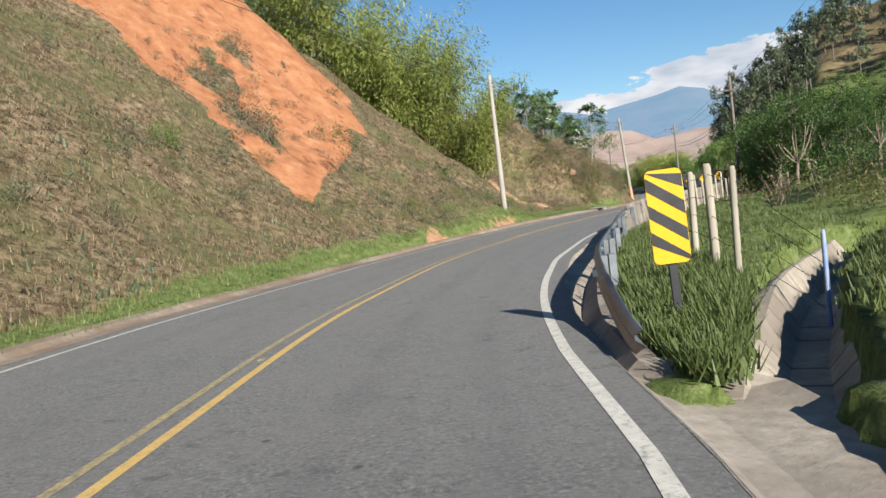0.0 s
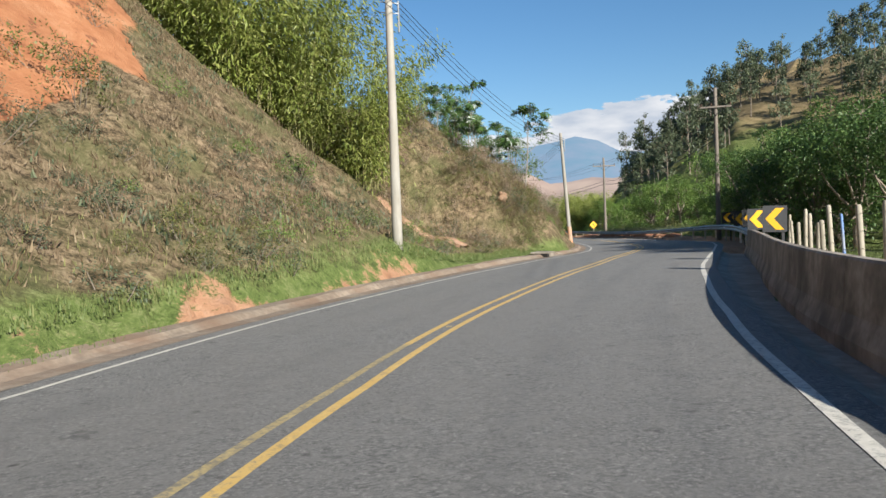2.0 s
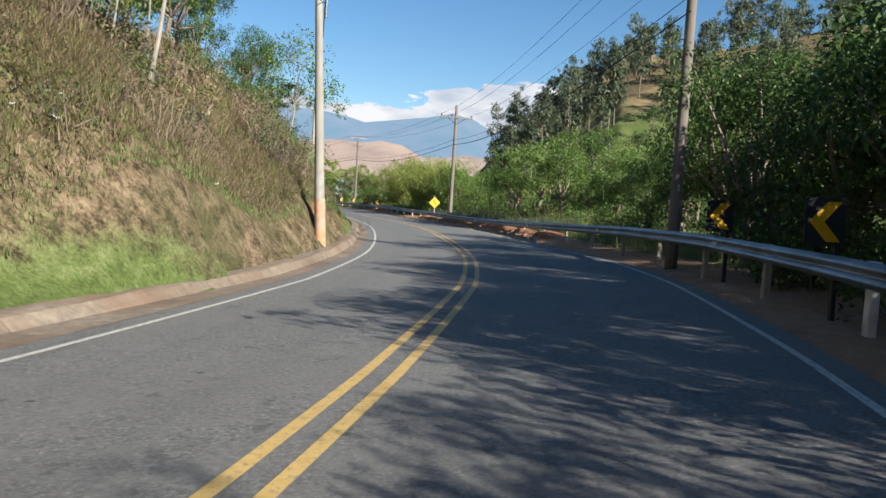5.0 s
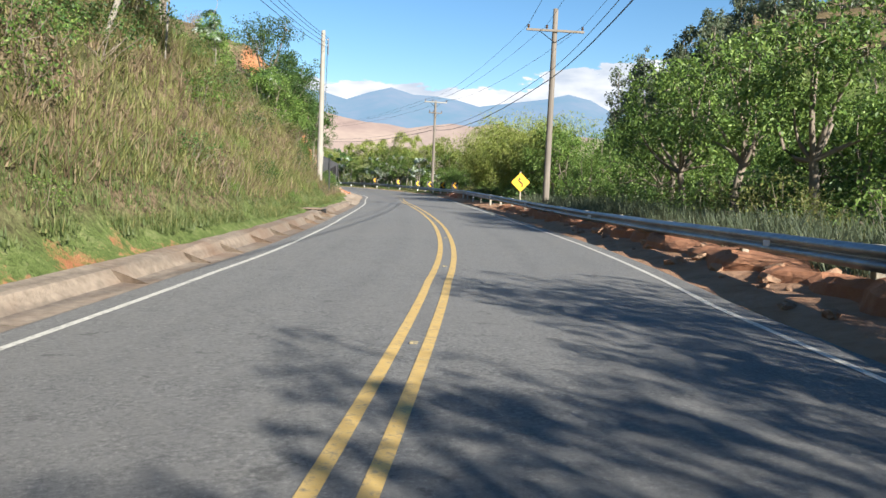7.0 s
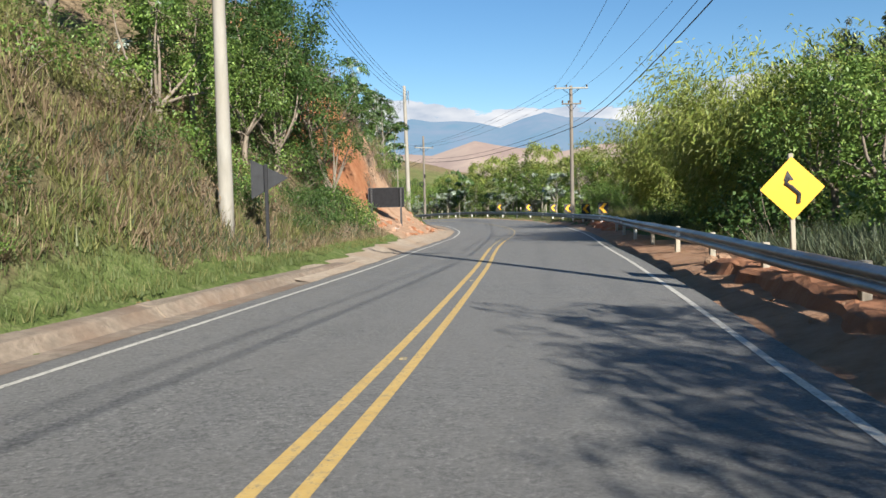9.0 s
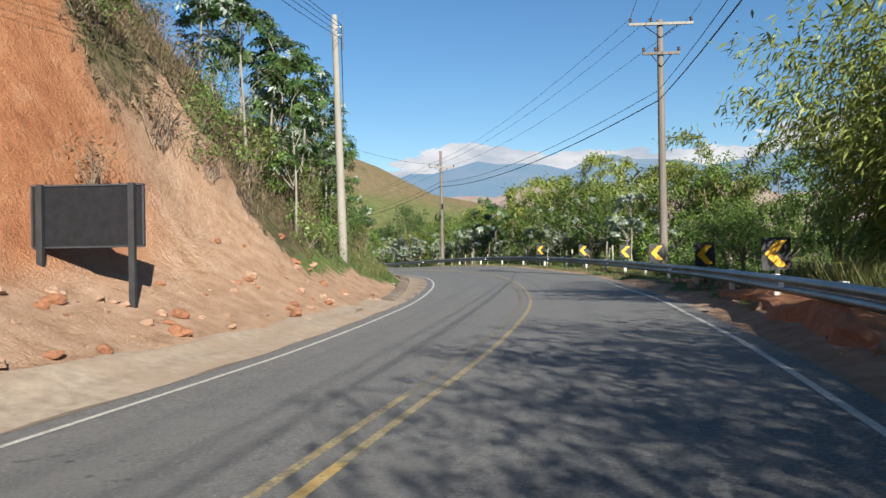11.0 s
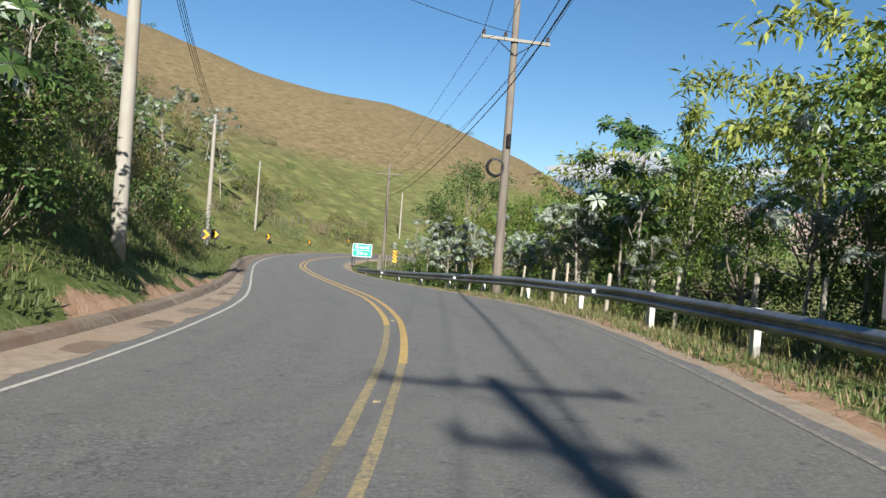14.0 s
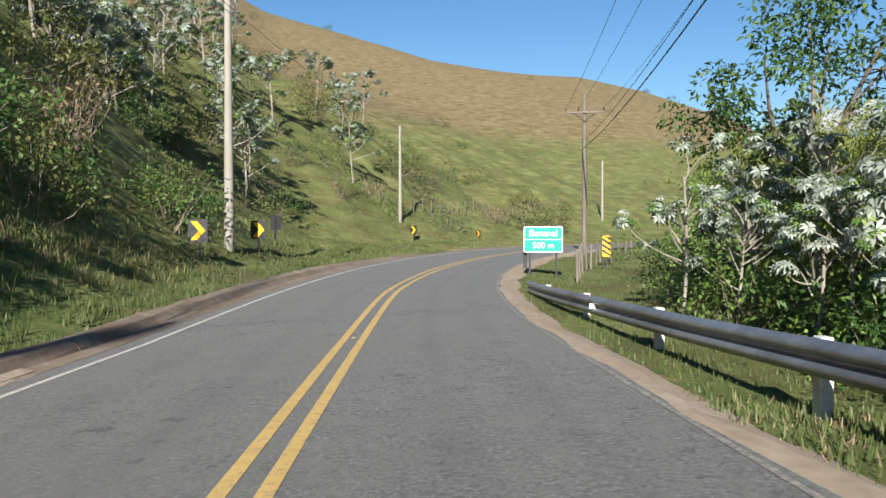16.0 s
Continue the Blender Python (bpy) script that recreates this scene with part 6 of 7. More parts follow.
# first hill: scattered shrubs on dry grass, bamboo at its far end
scatter("grey_bush", 128, -4, 46, -24, -6.2, 0.25, 0.85)
scatter("dark_bush", 12, -4, 46, -26, -6.4, 0.14, 0.3)
scatter("grey_bush", 30, 4, 34, -18, -8, 0.5, 1.1)
scatter("olive_bush", 18, -2, 44, -40, -9, 0.4, 0.8)
for _s, _d, _k in ((27.6, 11.6, 1.3), (28.0, 12.4, 1.7), (28.5, 13.4, 1.5), (27.9, 13.2, 1.2), (28.8, 14.6, 1.3), (28.2, 15.4, 1.2), (29.2, 16.2, 1.3), (32.4, 17.2, 1.4), (33, 18, 1.2), (34, 12.2, .9), (29.5, 9.4, 1.0), (29.9, 9.8, .8), (31.6, 12.2, .7), (32.6, 14.2, .7), (30.4, 18, 1.0)):
    plant("grey_bush", *road(_s, -_d)[:2], _k)
for _s, _d, _k in ((27.8, 12.2, .9), (28.4, 14.0, .8), (28.6, 15.8, .9), (32.6, 17.6, .8)):
    plant("dry_bush", *road(_s, -_d)[:2], _k)
for _s, _d, _k in ((29.2, 13.1, .9), (29.6, 13.6, .8), (31.3, 14.4, .6), (29.8, 15.8, .8), (29.2, 15.0, .7), (30.2, 16.4, .6), (30.9, 16.8, .7), (33.7, 15.3, .35), (31.4, 12.3, .5), (32.2, 13.0, .35), (30.2, 12.2, .5), (34.6, 15.0, .3), (30.6, 11.2, .45), (29.0, 12.2, .6)):
    plant("grey_bush", *road(_s, -_d)[:2], _k)
for _s, _d, _k in ((21.0, 11.1, .62), (21.3, 11.5, .5)):
    plant("bush", *road(_s, -_d)[:2], _k)
scatter("grey_bush", 70, 24, 52, -9.5, -4.7, 0.35, 0.9)
scatter("olive_bush", 24, 24, 52, -9, -4.9, 0.22, 0.45)
scatter("bush", 12, 24, 50, -8.5, -4.8, 0.2, 0.4)
scatter("dark_bush", 14, 0, 44, -46, -30, 0.6, 1.1)
scatter("bush", 5, 8, 44, -12, -6, 0.3, 0.6)
for _x, _y, _k in ((-16.5, 54, .95), (-13.5, 55.5, 1.0), (-10.5, 54.5, 1.05), (-7.5, 55, .95), (-4.8, 54.2, .85), (-12, 59, 1.1), (-8, 59, 1.05), (-18.5, 58, 1.0)):
    plant("bamboo", _x, _y, _k)
# second bank
scatter("dry_bush", 46, 54.5, 78, -16, -4.9, 0.45, 1.15)
scatter("grey_bush", 62, 54, 78, -14, -4.8, 0.6, 1.3)
scatter("dry_bush", 14, 54, 66, -12, -5.2, 0.5, 1.0)
scatter("olive_bush", 40, 56, 80, -17, -5.2, 0.4, 0.9)
scatter("bush", 14, 60, 82, -16, -5.4, 0.3, 0.7)
scatter("dry_bush", 38, 56, 76, -9.5, -4.7, 0.35, 0.8)
scatter("dark_bush", 14, 60, 80, -10, -5.4, 0.25, 0.5)
scatter("cecropia", 7, 60, 76, -14, -7, 0.6, 0.85, 2)
plant("cecropia", *road(65.5, -6.4)[:2], 1.0)
# wood on the inner side of the first bend
scatter("dark_tree", 18, 16, 52, 13, 40, 0.42, 0.68, 2.6)
scatter("tree", 10, 6, 50, 18, 44, 0.42, 0.68, 3)
scatter("dark_bush", 14, 24, 50, 8, 20, 0.6, 1.1)
scatter("olive_bush", 14, 6, 40, 8, 15, 0.4, 0.7)
scatter("dry_bush", 8, 4, 40, 8, 14, 0.6, 1.0)
scatter("dark_tree", 15, 49, 60, 7.6, 14, 0.5, 0.8, 1.7)
scatter("tree", 9, 56, 74, 9, 17, 0.5, 0.68, 2.0)
scatter("dark_tree", 8, 58, 88, 8.5, 22, 0.45, 0.62, 2.4)
scatter("tree", 14, 62, 100, 8.5, 18, 0.5, 0.7, 2.4)
for _k in range(15):
    plant("dark_tree" if _k < 9 or _k % 4 == 0 else "tree", *road(60 + _k * 1.55 + rng.uniform(-.5, .5), rng.uniform(7.4, 9.8))[:2], rng.uniform(.5, .78) if _k < 8 else rng.uniform(.68, .85) if _k < 13 else .42)
for _s, _u, _k in ((47.2, 9.8, .62), (49.0, 8.8, .66), (51.0, 9.0, .62), (53.0, 8.0, .6), (55.4, 8.6, .66), (58.0, 8.4, .7), (60.8, 8.4, .72), (64.0, 8.8, .7), (67.0, 8.8, .7)):
    plant("dark_tree", *road(_s, _u)[:2], _k)
scatter("dark_bush", 16, 53, 72, 6.6, 8.4, 0.6, 1.1)
scatter("dark_bush", 32, 51, 130, 6.7, 9.5, 0.6, 1.1)
scatter("bush", 26, 76, 124, 6.8, 9, 0.5, 1.0)
scatter("olive_bush", 22, 76, 124, 6.7, 8.6, 0.5, 0.9)
scatter("bush", 16, 60, 100, 7, 11, 0.6, 1.0)
scatter("tree", 8, 92, 134, 10, 20, 0.7, 1.0, 2.8)
scatter("tree", 10, 90, 136, 8.5, 15, 0.45, 0.85, 2.4)
scatter("open_tree", 6, 92, 112, 7.8, 11, 0.8, 1.1, 2.2)
scatter("bush", 26, 88, 140, 6.7, 11, 0.6, 1.0)
for _s, _u, _k in ((95.5, 8.6, .78), (99.4, 8.6, .8), (103.2, 8.2, .8), (105.6, 8.8, .78), (109, 9.6, .55), (123.5, 9.4, .7), (125.6, 8.8, .7), (127.6, 9.0, .75)):
    plant("tree", *road(_s, _u)[:2], _k)
scatter("dark_bush", 14, 76, 94, -9.5, -5.8, 0.4, 0.8)
# third bank, with the pale leaning tree
scatter("bush", 44, 82, 126, -14, -5.9, 0.35, 0.75)
scatter("olive_bush", 54, 82, 128, -15, -5.8, 0.35, 0.8)
scatter("dry_bush", 10, 82, 128, -14, -5.9, 0.45, 0.85)
scatter("dark_bush", 14, 94, 108, -10, -6.6, 0.4, 0.8)
scatter("dry_bush", 30, 84, 128, -9.5, -5.0, 0.35, 0.75)
scatter("dark_bush", 12, 84, 128, -9.5, -5.4, 0.3, 0.55)
scatter("tree", 8, 80, 130, -20, -10.5, 0.6, 0.9, 3)
scatter("dark_tree", 5, 94, 114, -14, -9.0, 0.5, 0.75, 2.6)
scatter("cecropia", 4, 100, 126, -11, -7.5, 0.6, 0.9, 3)
plant("open_tree", *road(95.5, -8.0)[:2], 1.15, 30, (0, 14))
for _s, _u, _k in ((132.0, -7.8, .62), (137.3, -7.7, .68), (138.4, -8.6, .72), (136.3, -7.0, .52), (133.6, -8.4, .78), (135.2, -8.9, .82), (136.6, -9.6, .75), (134.4, -10.4, .85), (130.4, -8.6, .7)):
    plant("dark_tree", *road(_s, _u)[:2], _k)
for _s, _u, _k in ((134.5, -6.9, .9), (136, -7.2, .8), (133, -6.5, .75), (135.3, -6.2, .5), (131.6, -6.6, .7), (136.8, -6.6, .45), (130, -6.5, .7)):
    plant("dark_bush", *road(_s, _u)[:2], _k)
scatter("dark_bush", 10, 128, 138, -8.5, -5.8, 0.4, 0.8)
scatter("tree", 4, 124, 134, -9.5, -7.0, 0.5, 0.7, 1.8)
scatter("bush", 10, 122, 134, -9, -6.2, 0.6, 1.0)
# above and beyond the red cut
scatter("dry_bush", 36, 146, 164, -17, -7.4, 0.6, 1.25)
scatter("olive_bush", 34, 149, 168, -17, -7.4, 0.5, 0.9)
scatter("dry_bush", 10, 138, 150, -18, -12.5, 0.6, 1.2)
scatter("cecropia", 8, 155, 166, -10.5, -7.4, 0.7, 1.05, 1.4)
scatter("bush", 16, 147, 170, -9.5, -6.8, 0.5, 0.9)
scatter("bush", 5, 133, 136.5, -7, -5.6, 0.5, 0.8)
scatter("dark_bush", 22, 166, 212, -14, -6.7, 0.7, 1.2)
scatter("olive_bush", 24, 166, 216, -14, -6.7, 0.7, 1.2)
scatter("dark_bush", 16, 212, 230, -17, -7.0, 0.8, 1.4)
scatter("olive_bush", 34, 210, 231, -19, -7.0, 0.9, 1.6)
scatter("bush", 14, 212, 230, -18, -7.2, 0.7, 1.3)
scatter("dry_bush", 6, 212, 230, -16, -7.5, 1.0, 1.7)
scatter("dry_bush", 6, 208, 228, -15, -7.2, 0.9, 1.6)
scatter("bush", 56, 166, 218, -15, -6.7, 0.5, 1.0)
scatter("olive_bush", 40, 166, 222, -17, -6.8, 0.5, 1.0)
scatter("dry_bush", 18, 166, 206, -16, -7, 0.6, 1.1)
scatter("cecropia", 10, 168, 206, -11, -7.2, 0.7, 1.0, 2)
scatter("dark_tree", 5, 166, 206, -17, -9, 0.5, 0.7, 3)
plant("cecropia", 43.7, 168.8, 0.92)
for _x, _y, _k in ((43.1, 170.4, 1.05), (42.6, 169.0, 1.2), (42.9, 172.0, 0.9), (41.8, 171.5, 1.5), (42.3, 167.2, 1.1)):
    plant("dark_bush", _x, _y, _k)
scatter("dark_bush", 8, 228, 244, -22, -9.5, 0.6, 1.1)
scatter("olive_bush", 70, 230, 292, -60, -15, 1.2, 2.4)
scatter("grey_bush", 48, 228, 290, -50, -13.5, 1.6, 3.2)
scatter("bush", 40, 230, 290, -55, -14, 0.7, 1.4)
scatter("dry_bush", 12, 236, 284, -36, -13.5, 1.0, 1.8)
scatter("silver", 18, 228, 252, -34, -13, 1.3, 2.1, 2.2)
scatter("silver", 18, 242, 276, -52, -16, 1.4, 2.2, 2.2)
# valley side of the last bends
for _s, _u, _k in ((129.6, 8.8, .66), (132.2, 8.5, .7), (135.0, 8.7, .7), (138.0, 9.4, .66), (147.4, 9.0, .66), (149.4, 8.8, .72), (151.2, 9.2, .7), (153.2, 9.8, .58), (150.0, 11, .85), (153.0, 11.8, .85), (147.0, 11.2, .8)):
    plant("bamboo", *road(_s, _u)[:2], _k)
for _k in range(16):
    plant("bush", *road(rng.uniform(141, 152), rng.uniform(7.2, 9.5))[:2], rng.uniform(.7, 1.3))
scatter("bush", 10, 140, 160, 7, 11, 0.5, 0.9)
scatter("plume", 6, 176, 218, 13, 20, 1.05, 1.4, 1.8)
for _s, _u, _k in ((171, 11, 1.25), (179, 13, 1.35), (184, 12, 1.4), (188, 13, 1.5), (192, 12, 1.5), (197, 13, 1.5), (203, 12, 1.35)):
    plant("plume", *road(_s, _u)[:2], _k)
for _s, _u, _k in ((217, 9.6, .42), (220, 9.2, .42), (223, 8.8, .4), (218, 11.4, .55), (222, 11, .5)):
    plant("bamboo", *road(_s, _u)[:2], _k)
for _s, _u, _k in ((213.0, 6.2, .75), (214.4, 6.6, .85), (215.6, 5.9, .75), (215.2, 7.4, .9)):
    plant("silver", *road(_s, _u)[:2], _k)
for _s, _u, _k in ((158.2, 9.8, .55), (161.4, 9.4, .5), (160.0, 7.4, .42), (161.8, 7.4, .42)):
    plant("tree", *road(_s, _u)[:2], _k)
scatter("silver", 15, 170, 218, 6.9, 13, 0.8, 1.35, 1.4)
scatter("silver", 8, 184, 214, 6.5, 8.2, 0.7, 1.1, 1.2)
for _s, _u, _k in ((184.5, 8.8, 1.05), (187.6, 9.6, 1.0), (181.0, 10.6, .8)):
    plant("open_tree", *road(_s, _u)[:2], _k)
for _s, _u, _k in ((198.5, 7.6, .95), (200.2, 8.4, 1.0), (202, 7.8, .85)):
    plant("cecropia", *road(_s, _u)[:2], _k)
scatter("open_tree", 9, 178, 214, 8, 17, 0.85, 1.2, 2.6)
scatter("open_tree", 4, 162, 176, 10, 15, 0.55, 0.75, 2.0)
scatter("tree", 14, 162, 226, 10, 24, 0.7, 1.05, 2.8)
scatter("bush", 56, 160, 220, 6.8, 15, 0.6, 1.25)
scatter("tree", 16, 176, 220, 9, 16, 0.5, 0.75, 2.0)
scatter("dry_bush", 12, 172, 216, 6.6, 10, 0.6, 1.1)
scatter("dark_bush", 18, 158, 214, 6.6, 9.5, 0.4, 0.7)
scatter("bush", 34, 160, 222, 6.3, 9.0, 0.4, 0.8)
scatter("dark_bush", 22, 165, 262, 7, 14, 0.6, 1.1)
scatter("bush", 44, 212, 262, 5.6, 13, 0.7, 1.3)
scatter("dark_tree", 10, 222, 264, 8.5, 20, 0.6, 0.9, 3)
scatter("tree", 10, 226, 300, 7, 24, 0.6, 0.9, 3)
scatter("silver", 6, 212, 221, 5.2, 7, 0.7, 1.0, 1.2)
scatter("dark_bush", 14, 212, 226, 5.6, 8.0, 0.5, 0.9)
scatter("silver", 10, 229, 246, -24, -12, 1.4, 2.0, 2.0)
scatter("far_tree", 34, -8, 52, 36, 82, 0.75, 1.15, 3)
# crest of the wooded hill
for _k in range(250):
    _b, _r = radians(rng.uniform(37, 88)), rng.uniform(150, 255)
    plant("eucalypt", math.sin(_b) * _r, 40 + math.cos(_b) * _r, rng.uniform(.55, .95))
for _k in range(150):
    _b, _r = radians(rng.uniform(42, 88)), rng.uniform(66, 165)
    plant("far_tree", math.sin(_b) * _r, 40 + math.cos(_b) * _r, rng.uniform(.5, .9))


for _k in range(12):
    _b, _r = radians(rng.uniform(-4, 34)), rng.uniform(110, 430)
    plant("dark_bush", 47 - math.sin(_b) * _r, 190 + math.cos(_b) * _r, rng.uniform(.8, 2.2))


# ---- grass ----
def grass(name, label, leaf, places, hgt, wid, blades, lean=0.45, seed=5):
    """Tufts of blades at places (n x 2)."""
    r = np.random.default_rng(seed)
    xy = np.repeat(places, blades, 0) + r.normal(0, 0.07, (len(places) * blades, 2))
    z = np.repeat(height(places[:, 0], places[:, 1]), blades)
    n = len(xy)
    h = np.repeat(r.uniform(0.5, 1.25, len(places)), blades) * hgt * r.uniform(0.6, 1.15, n)
    a = r.uniform(0, 2 * math.pi, n)
    d = np.c_[np.cos(a), np.sin(a), np.zeros(n)]
    sd = np.c_[-np.sin(a), np.cos(a), np.zeros(n)]
    b = np.c_[xy, z - 0.03]
    L = (lean * r.uniform(0.2, 1.2, n) * h)[:, None]
    tip = b + d * L + np.c_[np.zeros((n, 2)), h]
    W = (wid * r.uniform(.7, 1.3, n))[:, None]
    V = np.stack([b - sd * W, b + sd * W, tip + sd * W * .2, tip - sd * W * .2], 1)
    ob = new(name, quads_mesh(name, V, None, [LEAF[leaf]]))
    return tagged(ob, label, "grass", kind="stuff")


def band(n, s0, s1, u0, u1, seed, keep=None):
    r = np.random.default_rng(seed)
    s, u = r.uniform(s0, s1, n), r.uniform(0, 1, n)
    lo, hi = (np.interp(s, *u0) if isinstance(u0, tuple) else u0), (np.interp(s, *u1) if isinstance(u1, tuple) else u1)
    u = lo + (hi - lo) * u
    p = np.array([road(a, b)[:2] for a, b in zip(s, u)])
    if keep is not None:
        p = p[keep(p)]
    return p


SOILMAP = {}


def off_soil(p):
    """True where the ground is not bare soil."""
    co = SOILMAP.get("t")
    if co is None:
        n = len(ground.data.vertices)
        v = np.empty(n * 3, np.float32)
        ground.data.vertices.foreach_get("co", v)
        so = np.empty(n, np.float32)
        ground.data.attributes["soil"].data.foreach_get("value", so)
        gx, gy = len(GRID["x"]), len(GRID["y"])
        co = SOILMAP["t"] = so[:gx * gy].reshape(gy, gx)
    i = np.clip(np.searchsorted(GRID["y"], p[:, 1]), 0, len(GRID["y"]) - 1)
    j = np.clip(np.searchsorted(GRID["x"], p[:, 0]), 0, len(GRID["x"]) - 1)
    return co[i, j] < 0.4


V_ = "short green grass on the verge beside the kerb"
grass("verge_grass", V_, "grass", band(2600, -10, 3, 5.6, 9.5, 51, off_soil), 0.16, 0.014, 4)
grass("roadside_grass", "lush weeds round the foot of the hazard marker", "grass", band(2600, 1.4, 8, ([1.4, 3, 8], [4.05, 3.95, 4.2]), ([1.4, 3, 5, 8], [4.3, 4.8, 5.3, 5.9]), 57), 0.22, 0.014, 5, 0.8)
grass("roadside_grass", "lush weeds beside the concrete ditch", "grass", band(2200, -1, 9, ([-1, 3, 9], [5.6, 6.0, 8.2]), ([-1, 9], [7.5, 10]), 58), 0.2, 0.014, 5, 0.8)
grass("verge_grass", V_, "grass", band(10000, -2, 58, ([0, 26, 50, 58], [-6.2, -5.2, -5.6, -5.6]), -4.3, 1, off_soil), 0.09, 0.012, 3)
grass("verge_grass", V_, "hay", band(1800, -2, 58, -7.0, -4.5, 21, off_soil), 0.14, 0.012, 3)
grass("verge_grass", V_, "grass", band(14000, 78, 124, ([78, 90], [-5.2, -6.0]), -4.3, 2, off_soil), 0.11, 0.010, 5)
grass("verge_grass", V_, "hay", band(5000, 56, 135, -6.2, -4.5, 52, off_soil), 0.18, 0.009, 5, 1.1)
grass("verge_grass", V_, "grass", band(4500, 50, 80, -5.4, -4.3, 53, off_soil), 0.09, 0.009, 6)
grass("dry_grass", "dry brown grass on the steep bank", "straw", band(4500, 57, 80, -6.5, -4.5, 54, off_soil), 0.2, 0.009, 6, 1.2)
grass("dry_grass", "yellowish grass among brush on the steep bank", "hay", band(3500, 57, 81, -9.5, -4.8, 65, off_soil), 0.24, 0.008, 7, 1.3)
grass("dry_grass", "dry brown grass on the steep bank", "straw", band(5000, 57, 81, -9.5, -4.8, 66, off_soil), 0.24, 0.008, 7, 1.3)
scatter("grey_bush", 24, 58, 80, -8.5, -4.9, 0.4, 0.8)
scatter("dry_bush", 26, 58, 78, -5.8, -4.6, 0.25, 0.5)
scatter("olive_bush", 16, 58, 80, -5.8, -4.6, 0.2, 0.4)
scatter("bush", 34, 82, 137, -6.8, -4.9, 0.12, 0.3)
grass("dry_grass", "dull weeds among litter on the verge before the cut", "grey", band(3000, 117, 136, -7.0, -5.0, 67, off_soil), 0.18, 0.014, 6, 1.2)
scatter("dry_bush", 14, 120, 137, -7.0, -5.0, 0.25, 0.5)
scatter("dark_bush", 22, 123, 137, -7.4, -5.2, 0.25, 0.55)
grass("dry_grass", "dry grass and litter on the verge before the cut", "straw", band(6500, 117, 138, -7.4, -4.9, 64, off_soil), 0.2, 0.010, 6, 1.3)
grass("verge_grass", V_, "grass", band(11000, 158, 250, ([158, 215, 250], [-6.8, -7.5, -12]), -4.35, 3, off_soil), 0.17, 0.018, 3)
grass("roadside_grass", "green grass and weeds behind the guard rail", "grass", band(6500, 4, 50, ([0, 20, 50], [4.5, 5, 5.4]), 9, 4, off_soil), 0.13, 0.012, 4)
grass("roadside_grass", "long green grass below the guard rail", "grass", band(2200, 3.5, 22, ([3, 9, 16, 22], [4.0, 4.1, 4.7, 5.1]), ([3, 22], [5.4, 6]), 24), 0.15, 0.012, 4)
grass("roadside_grass", "tall grass and weeds behind the guard rail", "hay", band(5000, 55, 205, 6.2, 9.0, 5, off_soil), 0.42, 0.012, 4, 0.7)
grass("roadside_grass", "tall grass and weeds behind the guard rail", "straw", band(2500, 168, 210, 5.7, 8.0, 25, off_soil), 0.14, 0.010, 4, 0.9)
grass("roadside_grass", "thin green grass and weeds along the asphalt edge", "grass", band(3800, 164, 212, ([164, 172, 184, 196, 205, 212], [4.2, 4.3, 4.3, 4.2, 3.9, 3.2]), ([164, 205, 212], [6.6, 6.4, 5.4]), 55), 0.12, 0.012, 4)
grass("roadside_grass", "dry litter grass along the asphalt edge", "straw", band(3200, 164, 212, ([164, 172, 184, 196, 205, 212], [4.1, 4.2, 4.2, 4.1, 3.8, 3.1]), ([164, 205, 212], [6.2, 6.0, 5.2]), 56), 0.10, 0.010, 4, 1.0)
grass("roadside_grass", "green grass along the guard rail", "grass", band(7000, 203, 262, ([203, 212, 224, 262], [4.6, 3.3, 2.6, 2.8]), ([204, 224, 262], [7.5, 6, 7]), 6), 0.10, 0.014, 3)
grass("dry_grass", "dry brown grass covering the hillside", "straw", band(15000, -4, 46, -20, -5.5, 7, off_soil), 0.16, 0.016, 3, 0.9)
grass("dry_grass", "dry brown grass covering the hillside", "dry", band(8500, -4, 46, -20, -5.5, 27, off_soil), 0.2, 0.022, 3, 0.9)
grass("dry_grass", "dull green weeds among dry grass", "grey", band(4500, -4, 46, -18, -5.5, 8, lambda p: off_soil(p) & (wave(p[:, 0], p[:, 1], 2.5, 3) > 0.1)), 0.2, 0.03, 3, 0.8)
grass("dry_grass", "yellowish grass among brush on the steep bank", "hay", band(4000, 54, 82, -14, -4.8, 19, off_soil), 0.2, 0.012, 4, 0.9)
grass("dry_grass", "dry brown grass on the steep bank", "straw", band(9000, 54, 82, -15, -4.7, 9, off_soil), 0.22, 0.010, 5, 1.3)
for _k, (_l, _n, _h) in enumerate((("hay", 9000, .46), ("straw", 9000, .42), ("olive", 4000, .36), ("grass", 1500, .3))):
    grass("bank_grass", "long yellow-green grass hanging on the bank", _l, band(_n, 80, 130, -13, -5.2, 30 + _k, lambda p: off_soil(p) & (wave(p[:, 0], p[:, 1], 1.6, _k) > -0.25)), _h, 0.013, 5, 1.1)
for _k, (_l, _n, _h) in enumerate((("hay", 4500, .30), ("straw", 2500, .3), ("grass", 3500, .26))):
    grass("bank_grass", "long yellow-green grass hanging on the bank", _l, band(_n, 156, 225, -12, -5.8, 40 + _k, lambda p: off_soil(p) & (wave(p[:, 0], p[:, 1], 1.6, _k) > -0.25)), _h, 0.015, 4, 1.0)
grass("roadside_grass", "tall lush grass beside the bamboo", "hay", band(1800, 140, 152, 5.9, 8.2, 61), 0.75, 0.016, 6, 0.9)
grass("roadside_grass", "tall lush grass beside the bamboo", "grass", band(1500, 140, 152, 5.9, 8.2, 62), 0.65, 0.016, 6, 0.9)
